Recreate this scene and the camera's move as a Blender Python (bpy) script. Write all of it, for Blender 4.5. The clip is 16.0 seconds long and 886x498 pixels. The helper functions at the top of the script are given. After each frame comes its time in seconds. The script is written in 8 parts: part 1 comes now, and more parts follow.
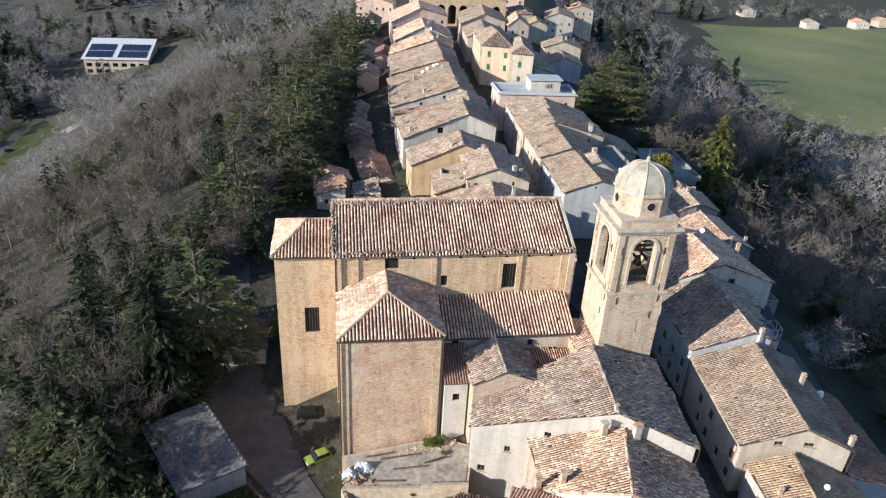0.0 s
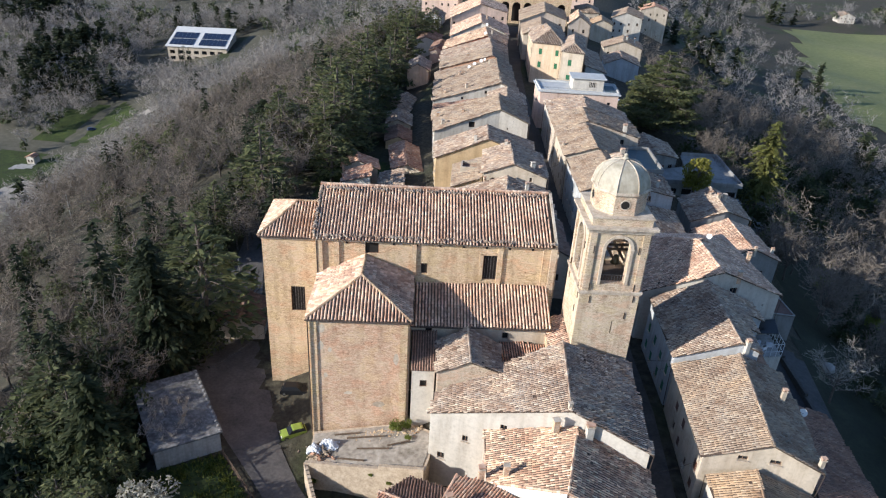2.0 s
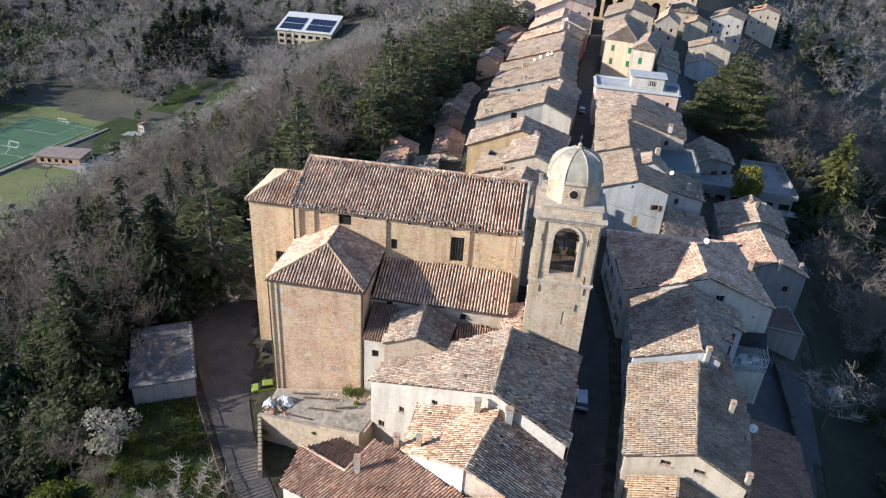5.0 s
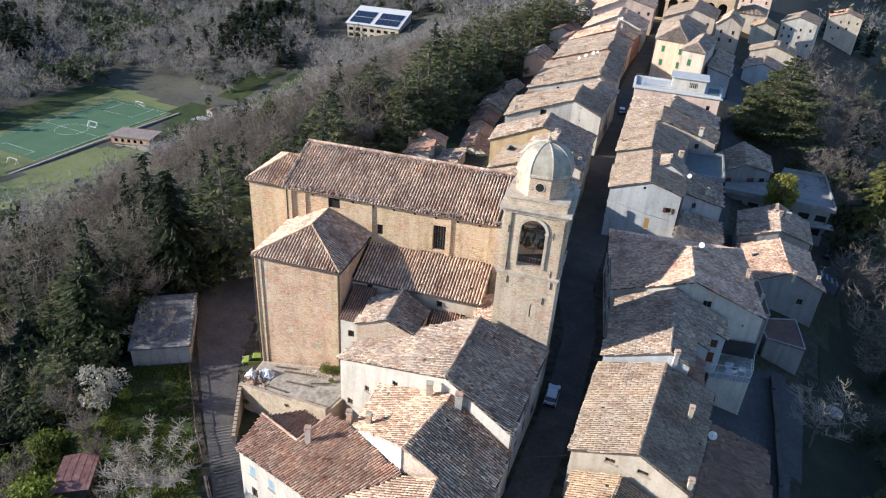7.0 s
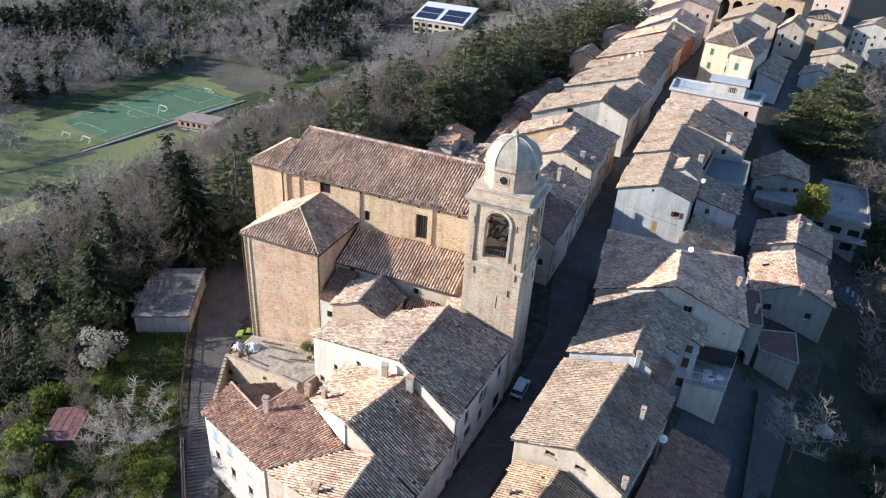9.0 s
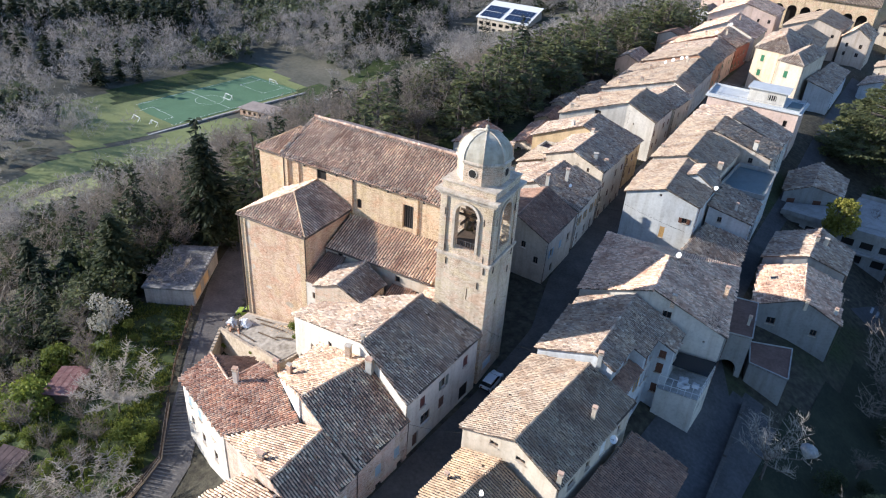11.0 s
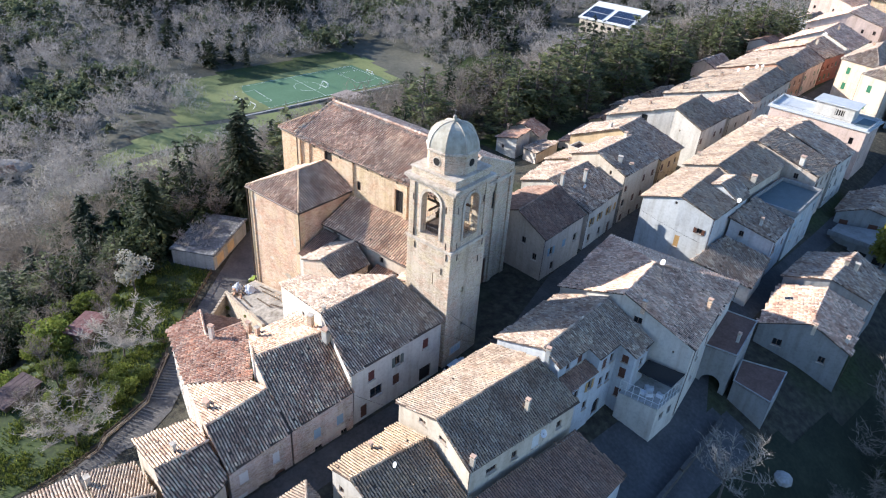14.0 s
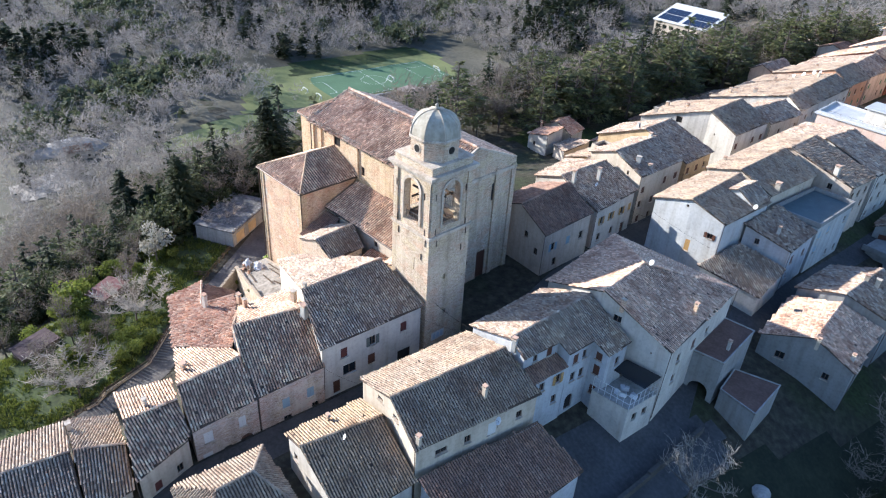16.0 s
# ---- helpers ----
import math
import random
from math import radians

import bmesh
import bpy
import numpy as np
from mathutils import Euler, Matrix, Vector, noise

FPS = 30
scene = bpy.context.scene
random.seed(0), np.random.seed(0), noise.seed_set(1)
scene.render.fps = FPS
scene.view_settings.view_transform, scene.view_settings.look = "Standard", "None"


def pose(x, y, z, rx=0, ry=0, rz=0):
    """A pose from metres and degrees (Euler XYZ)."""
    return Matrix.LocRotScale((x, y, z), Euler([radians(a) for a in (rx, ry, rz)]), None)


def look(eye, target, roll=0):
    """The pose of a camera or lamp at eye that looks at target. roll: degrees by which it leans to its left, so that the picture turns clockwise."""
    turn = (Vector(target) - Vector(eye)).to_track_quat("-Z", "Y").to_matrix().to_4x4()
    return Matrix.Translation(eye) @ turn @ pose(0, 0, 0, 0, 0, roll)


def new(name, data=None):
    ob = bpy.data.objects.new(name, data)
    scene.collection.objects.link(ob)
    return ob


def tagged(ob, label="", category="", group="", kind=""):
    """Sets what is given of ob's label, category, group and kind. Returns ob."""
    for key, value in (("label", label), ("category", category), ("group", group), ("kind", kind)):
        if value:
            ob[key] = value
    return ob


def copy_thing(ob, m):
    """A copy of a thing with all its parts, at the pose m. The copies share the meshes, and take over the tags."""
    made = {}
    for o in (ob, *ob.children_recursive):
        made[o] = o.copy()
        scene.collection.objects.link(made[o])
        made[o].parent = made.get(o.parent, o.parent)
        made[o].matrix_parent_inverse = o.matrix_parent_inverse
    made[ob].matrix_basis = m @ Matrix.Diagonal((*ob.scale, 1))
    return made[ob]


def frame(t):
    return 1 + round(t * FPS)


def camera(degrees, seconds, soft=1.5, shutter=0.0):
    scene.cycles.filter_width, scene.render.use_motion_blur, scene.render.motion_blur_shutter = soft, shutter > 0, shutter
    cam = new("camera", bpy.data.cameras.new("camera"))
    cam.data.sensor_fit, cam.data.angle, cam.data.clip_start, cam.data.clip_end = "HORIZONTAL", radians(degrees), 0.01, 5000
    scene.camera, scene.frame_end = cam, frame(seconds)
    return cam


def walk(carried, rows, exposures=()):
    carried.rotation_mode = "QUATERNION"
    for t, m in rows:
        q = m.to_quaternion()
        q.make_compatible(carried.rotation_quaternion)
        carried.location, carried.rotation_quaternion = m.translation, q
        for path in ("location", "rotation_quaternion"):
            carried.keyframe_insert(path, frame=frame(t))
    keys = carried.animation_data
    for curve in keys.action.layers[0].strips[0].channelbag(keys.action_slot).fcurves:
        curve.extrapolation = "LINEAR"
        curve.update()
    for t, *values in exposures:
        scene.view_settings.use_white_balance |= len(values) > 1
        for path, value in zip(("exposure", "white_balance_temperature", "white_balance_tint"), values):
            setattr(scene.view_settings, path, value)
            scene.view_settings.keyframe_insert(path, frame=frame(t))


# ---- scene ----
cam = camera(65.5, 16.0, 1.2)
METRES, EYE, TILT, LEAN, TURN = 100.0, 60.0, 0.0, 0.0, 0.0
ROWS = [
    (0.0, 0.0, 0.0, 0.0, 1.49, -27.65, -2.84),
    (0.5, 0.0305, -0.001, 0.0002, 3.39, -27.79, -2.85),
    (1.0, 0.0624, -0.0017, -0.0007, 5.18, -27.9, -2.88),
    (1.5, 0.0946, -0.0019, -0.0013, 6.93, -28.02, -2.97),
    (2.0, 0.1271, -0.0014, -0.002, 8.68, -28.14, -3.04),
    (2.5, 0.1594, -0.0004, -0.0024, 10.4, -28.28, -3.1),
    (3.0, 0.1917, 0.0012, -0.0025, 12.12, -28.42, -3.15),
    (3.5, 0.2237, 0.0037, -0.0025, 13.85, -28.58, -3.2),
    (4.0, 0.255, 0.007, -0.0021, 15.56, -28.74, -3.24),
    (4.5, 0.2862, 0.0108, -0.0019, 17.28, -28.9, -3.31),
    (5.0, 0.3171, 0.0157, -0.0019, 18.99, -29.06, -3.34),
    (7.5, 0.4709, 0.0521, 0.0032, 27.54, -29.76, -3.35),
    (8.0, 0.5013, 0.0618, 0.0049, 29.22, -29.9, -3.35),
    (8.5, 0.5309, 0.0722, 0.0067, 30.88, -30.05, -3.37),
    (9.0, 0.56, 0.0834, 0.0084, 32.51, -30.19, -3.39),
    (11.5, 0.6974, 0.1489, 0.0176, 40.76, -30.75, -3.47),
    (12.0, 0.7231, 0.164, 0.0195, 42.45, -30.87, -3.47),
    (12.5, 0.7483, 0.1801, 0.0212, 44.14, -31.0, -3.46),
    (13.0, 0.773, 0.1973, 0.0232, 45.84, -31.14, -3.44),
    (13.5, 0.7973, 0.2151, 0.025, 47.52, -31.26, -3.41),
    (14.0, 0.8212, 0.2337, 0.0264, 49.21, -31.38, -3.37),
    (14.5, 0.8448, 0.2531, 0.0269, 50.99, -31.51, -3.28),
    (15.0, 0.8686, 0.2736, 0.0274, 52.79, -31.62, -3.21),
    (15.5, 0.8921, 0.2953, 0.0273, 54.56, -31.73, -3.15),
    (16.0, 0.9146, 0.3182, 0.0277, 56.31, -31.84, -3.09),
]
EXPOSURES = [(0.0, 0.73, 5540, 13.5), (8.0, 0.99, 5530, 14.5), (16.0, 1.47, 5340, 15.0)]
walk(cam, [(t, pose(0, 0, EYE, TILT, LEAN, TURN) @ pose(METRES * x, METRES * y, METRES * z, 90 + pitch, roll, yaw)) for t, x, y, z, yaw, pitch, roll in ROWS], EXPOSURES)

# ---- world, sun ----
SUN_AZ = Vector((-0.86, -0.51, 0.0)).normalized()
SUN_EL = radians(19.7)
TO_SUN = Vector((SUN_AZ.x * math.cos(SUN_EL), SUN_AZ.y * math.cos(SUN_EL), math.sin(SUN_EL)))
world = bpy.data.worlds.new("world")
scene.world = world
world.use_nodes = True
wn = world.node_tree.nodes
sky = wn.new("ShaderNodeTexSky")
sky.sky_type = "NISHITA"
sky.sun_disc = False
sky.sun_elevation = SUN_EL
sky.sun_rotation = math.atan2(TO_SUN.x, TO_SUN.y)
sky.air_density = 1.0
sky.dust_density = 0.4
sky.ozone_density = 2.0
wn["Background"].inputs[1].default_value = 0.105
world.node_tree.links.new(sky.outputs[0], wn["Background"].inputs[0])
sun_data = bpy.data.lights.new("sun", "SUN")
sun_data.energy = 4.5
sun_data.angle = radians(0.5)
sun_data.color = (1.0, 0.885, 0.68)
sun = new("sun", sun_data)
sun.matrix_world = look(TO_SUN * 200, (0, 0, 0))


# ---- materials ----
def ramp(nt, stops, fac):
    r = nt.nodes.new("ShaderNodeValToRGB")
    el = r.color_ramp.elements
    while len(el) < len(stops):
        el.new(0.5)
    for e, (p, c) in zip(el, stops):
        e.position, e.color = p, (*c, 1)
    nt.links.new(fac, r.inputs[0])
    return r.outputs[0]


def mixc(nt, fac, a, b, mode="MIX"):
    m = nt.nodes.new("ShaderNodeMix")
    m.data_type, m.blend_type = "RGBA", mode
    for sock, v in ((0, fac), (6, a), (7, b)):
        if isinstance(v, (int, float)):
            m.inputs[sock].default_value = v
        elif isinstance(v, tuple):
            m.inputs[sock].default_value = (*v, 1)
        else:
            nt.links.new(v, m.inputs[sock])
    return m.outputs[2]


def noise_tex(nt, scale, detail=4.0, stretch=(1, 1, 1), rough=0.6):
    tc = nt.nodes.new("ShaderNodeNewGeometry")
    mp = nt.nodes.new("ShaderNodeMapping")
    mp.inputs[3].default_value = stretch
    nt.links.new(tc.outputs["Position"], mp.inputs[0])
    n = nt.nodes.new("ShaderNodeTexNoise")
    n.inputs["Scale"].default_value, n.inputs["Detail"].default_value = scale, detail
    n.inputs["Roughness"].default_value = rough
    nt.links.new(mp.outputs[0], n.inputs["Vector"])
    return n.outputs[0]


def base_mat(name, rough=0.85, metal=0.0):
    m = bpy.data.materials.new(name)
    m.use_nodes = True
    b = m.node_tree.nodes["Principled BSDF"]
    b.inputs["Roughness"].default_value = rough
    b.inputs["Metallic"].default_value = metal
    b.inputs["Specular IOR Level"].default_value = 0.25
    return m, m.node_tree, b


def bump(nt, b, height, strength, dist=0.03):
    n = nt.nodes.new("ShaderNodeBump")
    n.inputs["Strength"].default_value, n.inputs["Distance"].default_value = strength, dist
    nt.links.new(height, n.inputs["Height"])
    nt.links.new(n.outputs[0], b.inputs["Normal"])


def surface(name, dark, mid, light, big=0.25, fine=3.0, rough=0.88, stretch=(1, 1, 1), bump_s=0.35, metal=0.0, streak=None):
    """Two scales of variation: large stains and fine grain, with relief."""
    m, nt, b = base_mat(name, rough, metal)
    c1 = ramp(nt, [(0.3, dark), (0.5, mid), (0.72, light)], noise_tex(nt, fine, 5, stretch))
    c2 = ramp(nt, [(0.32, dark), (0.55, mid), (0.75, light)], noise_tex(nt, big, 3))
    col = mixc(nt, 0.5, c1, c2)
    if streak:
        st = ramp(nt, [(0.45, (1, 1, 1)), (0.7, streak)], noise_tex(nt, 0.7, 4, (1.2, 1.2, 0.12)))
        col = mixc(nt, 0.8, col, st, "MULTIPLY")
    nt.links.new(col, b.inputs["Base Color"])
    bump(nt, b, noise_tex(nt, fine * 2.2, 5, stretch), bump_s)
    return m


def brick_mat(name, cols, patch_c, scale=1.0, amount=0.55):
    """Old brickwork: courses of uneven bricks, pale mortar, weathered patches and streaks."""
    m, nt, b = base_mat(name, 0.92)
    grain = ramp(nt, [(0.40, tuple(c * 0.8 for c in cols[0])), (0.5, cols[1]), (0.60, cols[2])], noise_tex(nt, 1.5 * scale, 4, (1, 1, 6.0), 0.7))
    fleck = ramp(nt, [(0.42, tuple(c * 0.75 for c in cols[0])), (0.52, cols[1]), (0.62, cols[2])], noise_tex(nt, 5.0 * scale, 3, (1, 1, 2.6), 0.7))
    col = mixc(nt, 0.5, grain, fleck)
    blot = ramp(nt, [(0.48, (0, 0, 0)), (0.66, (1, 1, 1))], noise_tex(nt, 0.22, 6, (1, 1, 1), 0.65))
    sc = nt.nodes.new("ShaderNodeMath")
    sc.operation = "MULTIPLY"
    sc.inputs[1].default_value = amount
    nt.links.new(blot, sc.inputs[0])
    col = mixc(nt, sc.outputs[0], col, patch_c)
    hue = ramp(nt, [(0.38, (1.04, 1.03, 0.92)), (0.5, (1, 1, 1)), (0.62, (1.03, 0.90, 0.84))], noise_tex(nt, 0.35, 5, (1, 1, 1.6), 0.7))
    col = mixc(nt, 1.0, col, hue, "MULTIPLY")
    st = ramp(nt, [(0.46, (1, 1, 1)), (0.72, (0.60, 0.56, 0.52))], noise_tex(nt, 0.55, 5, (1.4, 1.4, 0.14)))
    col = mixc(nt, 0.7, col, st, "MULTIPLY")
    hole = ramp(nt, [(0.28, (0.35, 0.33, 0.3)), (0.36, (1, 1, 1))], noise_tex(nt, 2.4, 2, (1, 1, 1.4)))
    col = mixc(nt, 0.7, col, hole, "MULTIPLY")
    nt.links.new(col, b.inputs["Base Color"])
    bump(nt, b, noise_tex(nt, 4.0 * scale, 5, (1, 1, 3.5)), 0.8, 0.05)
    return m


def tile_mat(name, cols, lichen, amount=0.5, gain=0.90, spread=0.62):
    """Clay tiles: each its own fired colour, with grey and ochre lichen in patches."""
    m, nt, b = base_mat(name, 0.8)
    b.inputs["Specular IOR Level"].default_value = 0.25
    g = nt.nodes.new("ShaderNodeNewGeometry")
    mean = [sum(c[k] for c in cols) / len(cols) for k in range(3)]
    grey = sum(mean) / 3
    cols = [tuple(((m + spread * (x - m)) * 0.9 + 0.10 * grey) * gain * k for x, m, k in zip(c, mean, (1.0, 1.0, 0.98))) for c in cols]
    col = ramp(nt, [(i / (len(cols) - 1), c) for i, c in enumerate(cols)], g.outputs["Random Per Island"])
    age = ramp(nt, [(0.36, (0.72, 0.64, 0.60)), (0.5, (1, 1, 1)), (0.64, (1.16, 1.13, 1.06))], noise_tex(nt, 0.30, 6))
    col = mixc(nt, 1.0, col, age, "MULTIPLY")
    pa = ramp(nt, [(0.42, (0, 0, 0)), (0.66, (1, 1, 1))], noise_tex(nt, 0.45, 5))
    fi = ramp(nt, [(0.40, (0, 0, 0)), (0.62, (1, 1, 1))], noise_tex(nt, 6.0, 4))
    shade = nt.nodes.new("ShaderNodeTexWhiteNoise")
    shade.noise_dimensions = "1D"
    nt.links.new(g.outputs["Random Per Island"], shade.inputs["W"])
    tone = ramp(nt, [(0.0, (0.78, 0.76, 0.74)), (0.5, (1.0, 1.0, 1.0)), (1.0, (1.16, 1.15, 1.13))], shade.outputs["Value"])
    col = mixc(nt, 1.0, col, tone, "MULTIPLY")
    f = mixc(nt, 1.0, pa, fi, "MULTIPLY")
    sc = nt.nodes.new("ShaderNodeMath")
    sc.operation = "MULTIPLY"
    sc.inputs[1].default_value = amount
    nt.links.new(f, sc.inputs[0])
    col = mixc(nt, sc.outputs[0], col, lichen)
    nt.links.new(col, b.inputs["Base Color"])
    bump(nt, b, noise_tex(nt, 9, 4), 0.4, 0.02)
    return m


def leaf_mat(name, cols, rough=0.75, trans=0.35):
    m, nt, b = base_mat(name, rough)
    g = nt.nodes.new("ShaderNodeNewGeometry")
    col = ramp(nt, [(i / (len(cols) - 1), c) for i, c in enumerate(cols)], g.outputs["Random Per Island"])
    tone = ramp(nt, [(0.3, (0.65, 0.65, 0.65)), (0.7, (1.25, 1.2, 1.1))], noise_tex(nt, 0.12, 3))
    col = mixc(nt, 1.0, col, tone, "MULTIPLY")
    nt.links.new(col, b.inputs["Base Color"])
    tr = nt.nodes.new("ShaderNodeBsdfTranslucent")
    nt.links.new(col, tr.inputs["Color"])
    mx = nt.nodes.new("ShaderNodeMixShader")
    mx.inputs[0].default_value = trans
    nt.links.new(b.outputs[0], mx.inputs[1])
    nt.links.new(tr.outputs[0], mx.inputs[2])
    nt.links.new(mx.outputs[0], nt.nodes["Material Output"].inputs["Surface"])
    return m


def plain(name, c, rough=0.6, metal=0.0, var=0.25, fine=5.0):
    d = tuple(x * (1 - var) for x in c)
    l = tuple(min(1, x * (1 + var)) for x in c)
    return surface(name, d, c, l, 0.6, fine, rough, bump_s=0.1, metal=metal)


M = {}
M["tile_church"] = tile_mat("tile_church", [(0.24, 0.135, 0.092), (0.62, 0.395, 0.275), (0.46, 0.265, 0.18), (0.80, 0.60, 0.44), (0.54, 0.335, 0.235), (0.31, 0.175, 0.12), (0.84, 0.67, 0.51), (0.66, 0.44, 0.32)], (0.29, 0.27, 0.24), 0.35, 1.10, 0.68)
# paler and wider in tone, to imitate sun-caught tile edges on east slopes
M["tile_mixed"] = tile_mat("tile_mixed", [(0.206, 0.117, 0.077), (0.576, 0.363, 0.236), (0.411, 0.234, 0.149), (0.780, 0.585, 0.401), (0.493, 0.298, 0.195), (0.274, 0.156, 0.101), (0.780, 0.662, 0.473), (0.630, 0.417, 0.284)], (0.34, 0.31, 0.27), 0.35, 1.04, 0.8)
M["tile_pale"] = tile_mat("tile_pale", [(0.205, 0.131, 0.084), (0.393, 0.285, 0.198), (0.441, 0.340, 0.246), (0.299, 0.196, 0.132), (0.488, 0.394, 0.293), (0.252, 0.163, 0.110), (0.520, 0.433, 0.330), (0.363, 0.255, 0.176)], (0.30, 0.29, 0.26), 0.6)
# wide spread: besides tile variety it paints sunlit flecks on shaded slopes
M["tile_grey"] = tile_mat("tile_grey", [(0.160, 0.101, 0.071), (0.392, 0.273, 0.197), (0.488, 0.364, 0.271), (0.234, 0.152, 0.103), (0.594, 0.486, 0.374), (0.286, 0.183, 0.127), (0.636, 0.537, 0.431), (0.350, 0.238, 0.168)], (0.25, 0.25, 0.24), 0.75, 0.96, 0.86)
M["tile_red"] = tile_mat("tile_red", [(0.30, 0.13, 0.075), (0.48, 0.24, 0.15), (0.57, 0.36, 0.25), (0.38, 0.18, 0.11), (0.64, 0.46, 0.34), (0.44, 0.20, 0.115), (0.62, 0.44, 0.32), (0.52, 0.29, 0.19)], (0.40, 0.33, 0.27), 0.45, 1.02, 1.0)
M["tile_brown"] = tile_mat("tile_brown", [(0.216, 0.112, 0.08), (0.32, 0.181, 0.128), (0.395, 0.241, 0.168), (0.263, 0.146, 0.104), (0.442, 0.292, 0.216)], (0.21, 0.19, 0.17), 0.5)
M["tile_ochre"] = tile_mat("tile_ochre", [(0.356, 0.224, 0.115), (0.473, 0.325, 0.194), (0.525, 0.379, 0.252), (0.398, 0.256, 0.144), (0.558, 0.418, 0.295)], (0.34, 0.31, 0.24), 0.4)
# roof bed, darkened so its colour adds shade to the tile grooves
M["bed"] = surface("shaded_tile_bed", (0.05, 0.037, 0.028), (0.10, 0.072, 0.055), (0.17, 0.125, 0.095), 0.5, 4)
M["brick"] = brick_mat("old_brick", [(0.40, 0.27, 0.15), (0.60, 0.455, 0.295), (0.74, 0.60, 0.43)], (0.66, 0.52, 0.37))
M["brick_red"] = brick_mat("pink_brick", [(0.40, 0.235, 0.145), (0.60, 0.42, 0.29), (0.72, 0.57, 0.44)], (0.70, 0.57, 0.42))
M["stone"] = brick_mat("tower_brick", [(0.40, 0.295, 0.20), (0.59, 0.475, 0.35), (0.70, 0.60, 0.475)], (0.64, 0.545, 0.42), 1.0, 0.6)
M["trim"] = surface("stone_trim", (0.36, 0.29, 0.22), (0.57, 0.49, 0.39), (0.68, 0.60, 0.50), 0.5, 4, streak=(0.55, 0.50, 0.45))
M["dome"] = surface("dome_plaster", (0.29, 0.262, 0.205), (0.435, 0.395, 0.315), (0.535, 0.485, 0.395), 0.35, 1.6, streak=(0.62, 0.60, 0.54), bump_s=0.15)
# "dim" is grey plaster darkened to carry the deep shade of the east side
for key, c in {"white": (0.56, 0.52, 0.455), "cream": (0.56, 0.48, 0.375), "grey": (0.46, 0.47, 0.48), "pink": (0.66, 0.50, 0.41), "ochre": (0.58, 0.43, 0.25),
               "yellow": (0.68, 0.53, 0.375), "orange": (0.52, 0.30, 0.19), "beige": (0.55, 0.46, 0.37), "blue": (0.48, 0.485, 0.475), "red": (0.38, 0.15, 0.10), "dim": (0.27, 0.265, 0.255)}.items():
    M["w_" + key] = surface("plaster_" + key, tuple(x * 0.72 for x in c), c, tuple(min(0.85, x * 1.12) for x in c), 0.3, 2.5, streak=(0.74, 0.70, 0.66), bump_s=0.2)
M["w_bright"] = surface("bright_render", (0.62, 0.60, 0.55), (0.76, 0.74, 0.69), (0.82, 0.80, 0.76), 0.3, 2.5, bump_s=0.1)
M["w_patchy"] = brick_mat("patched_plaster", [(0.36, 0.24, 0.18), (0.52, 0.42, 0.35), (0.60, 0.52, 0.45)], (0.62, 0.55, 0.48), 0.8, 0.85)
M["litter"] = surface("leaf_litter", (0.055, 0.055, 0.04), (0.095, 0.09, 0.065), (0.14, 0.125, 0.10), 0.03, 0.5)
M["pale_twig"] = leaf_mat("pale_twigs", [(0.30, 0.28, 0.25), (0.42, 0.39, 0.36), (0.36, 0.33, 0.30), (0.50, 0.47, 0.43)], 0.9)
# near-black ground cover: the deep shade of the east slope is in the colour
M["shade_growth"] = surface("shade_undergrowth", (0.012, 0.015, 0.009), (0.022, 0.027, 0.014), (0.04, 0.045, 0.024), 0.3, 2.0, bump_s=0.9)
M["rubble"] = surface("rubble_stone", (0.26, 0.20, 0.14), (0.46, 0.37, 0.27), (0.58, 0.49, 0.38), 1.2, 4.5, bump_s=0.9)
M["glass"], _nt, _b = base_mat("window_glass", 0.12)
_b.inputs["Base Color"].default_value = (0.02, 0.022, 0.025, 1)
_b.inputs["Specular IOR Level"].default_value = 0.5
# near-black colour that stands for the darkness inside openings
M["dark"] = plain("unlit_interior", (0.025, 0.022, 0.02), 0.9)
for key, c in {"brown": (0.11, 0.05, 0.032), "green": (0.035, 0.14, 0.07), "whitesh": (0.62, 0.61, 0.58), "bluesh": (0.28, 0.38, 0.45), "grey": (0.13, 0.14, 0.12), "tan": (0.42, 0.26, 0.10), "redsh": (0.11, 0.038, 0.032)}.items():
    M["s_" + key] = plain("paint_" + key, c, 0.55, var=0.15)
M["frame"] = plain("frame_wood", (0.20, 0.13, 0.09), 0.6)
M["metal"] = plain("dull_metal", (0.20, 0.19, 0.18), 0.5, 0.6)
M["gutter"] = plain("gutter_copper", (0.10, 0.075, 0.06), 0.5, 0.4)
M["chrome"] = plain("white_dish", (0.75, 0.75, 0.73), 0.4, var=0.06)
M["wood"] = surface("aged_wood", (0.06, 0.045, 0.03), (0.12, 0.085, 0.06), (0.19, 0.14, 0.10), 1.0, 6)
M["bronze"] = plain("bell_bronze", (0.10, 0.085, 0.05), 0.45, 0.8)
M["asphalt"] = surface("asphalt", (0.045, 0.045, 0.047), (0.07, 0.07, 0.072), (0.11, 0.108, 0.105), 0.25, 2.0, bump_s=0.2)
# street stone, darkened in colour for the shade between the houses
M["paving"] = surface("shaded_paving", (0.05, 0.047, 0.044), (0.085, 0.08, 0.074), (0.13, 0.12, 0.11), 0.3, 2.5, bump_s=0.4)
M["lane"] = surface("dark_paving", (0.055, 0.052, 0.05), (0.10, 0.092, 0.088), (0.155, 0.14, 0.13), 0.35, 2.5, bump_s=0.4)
M["step"] = surface("worn_step_stone", (0.10, 0.092, 0.084), (0.16, 0.148, 0.135), (0.23, 0.21, 0.19), 0.5, 3.0)
M["gravel"] = surface("gravel", (0.24, 0.22, 0.19), (0.34, 0.31, 0.27), (0.42, 0.39, 0.34), 0.2, 3.0)
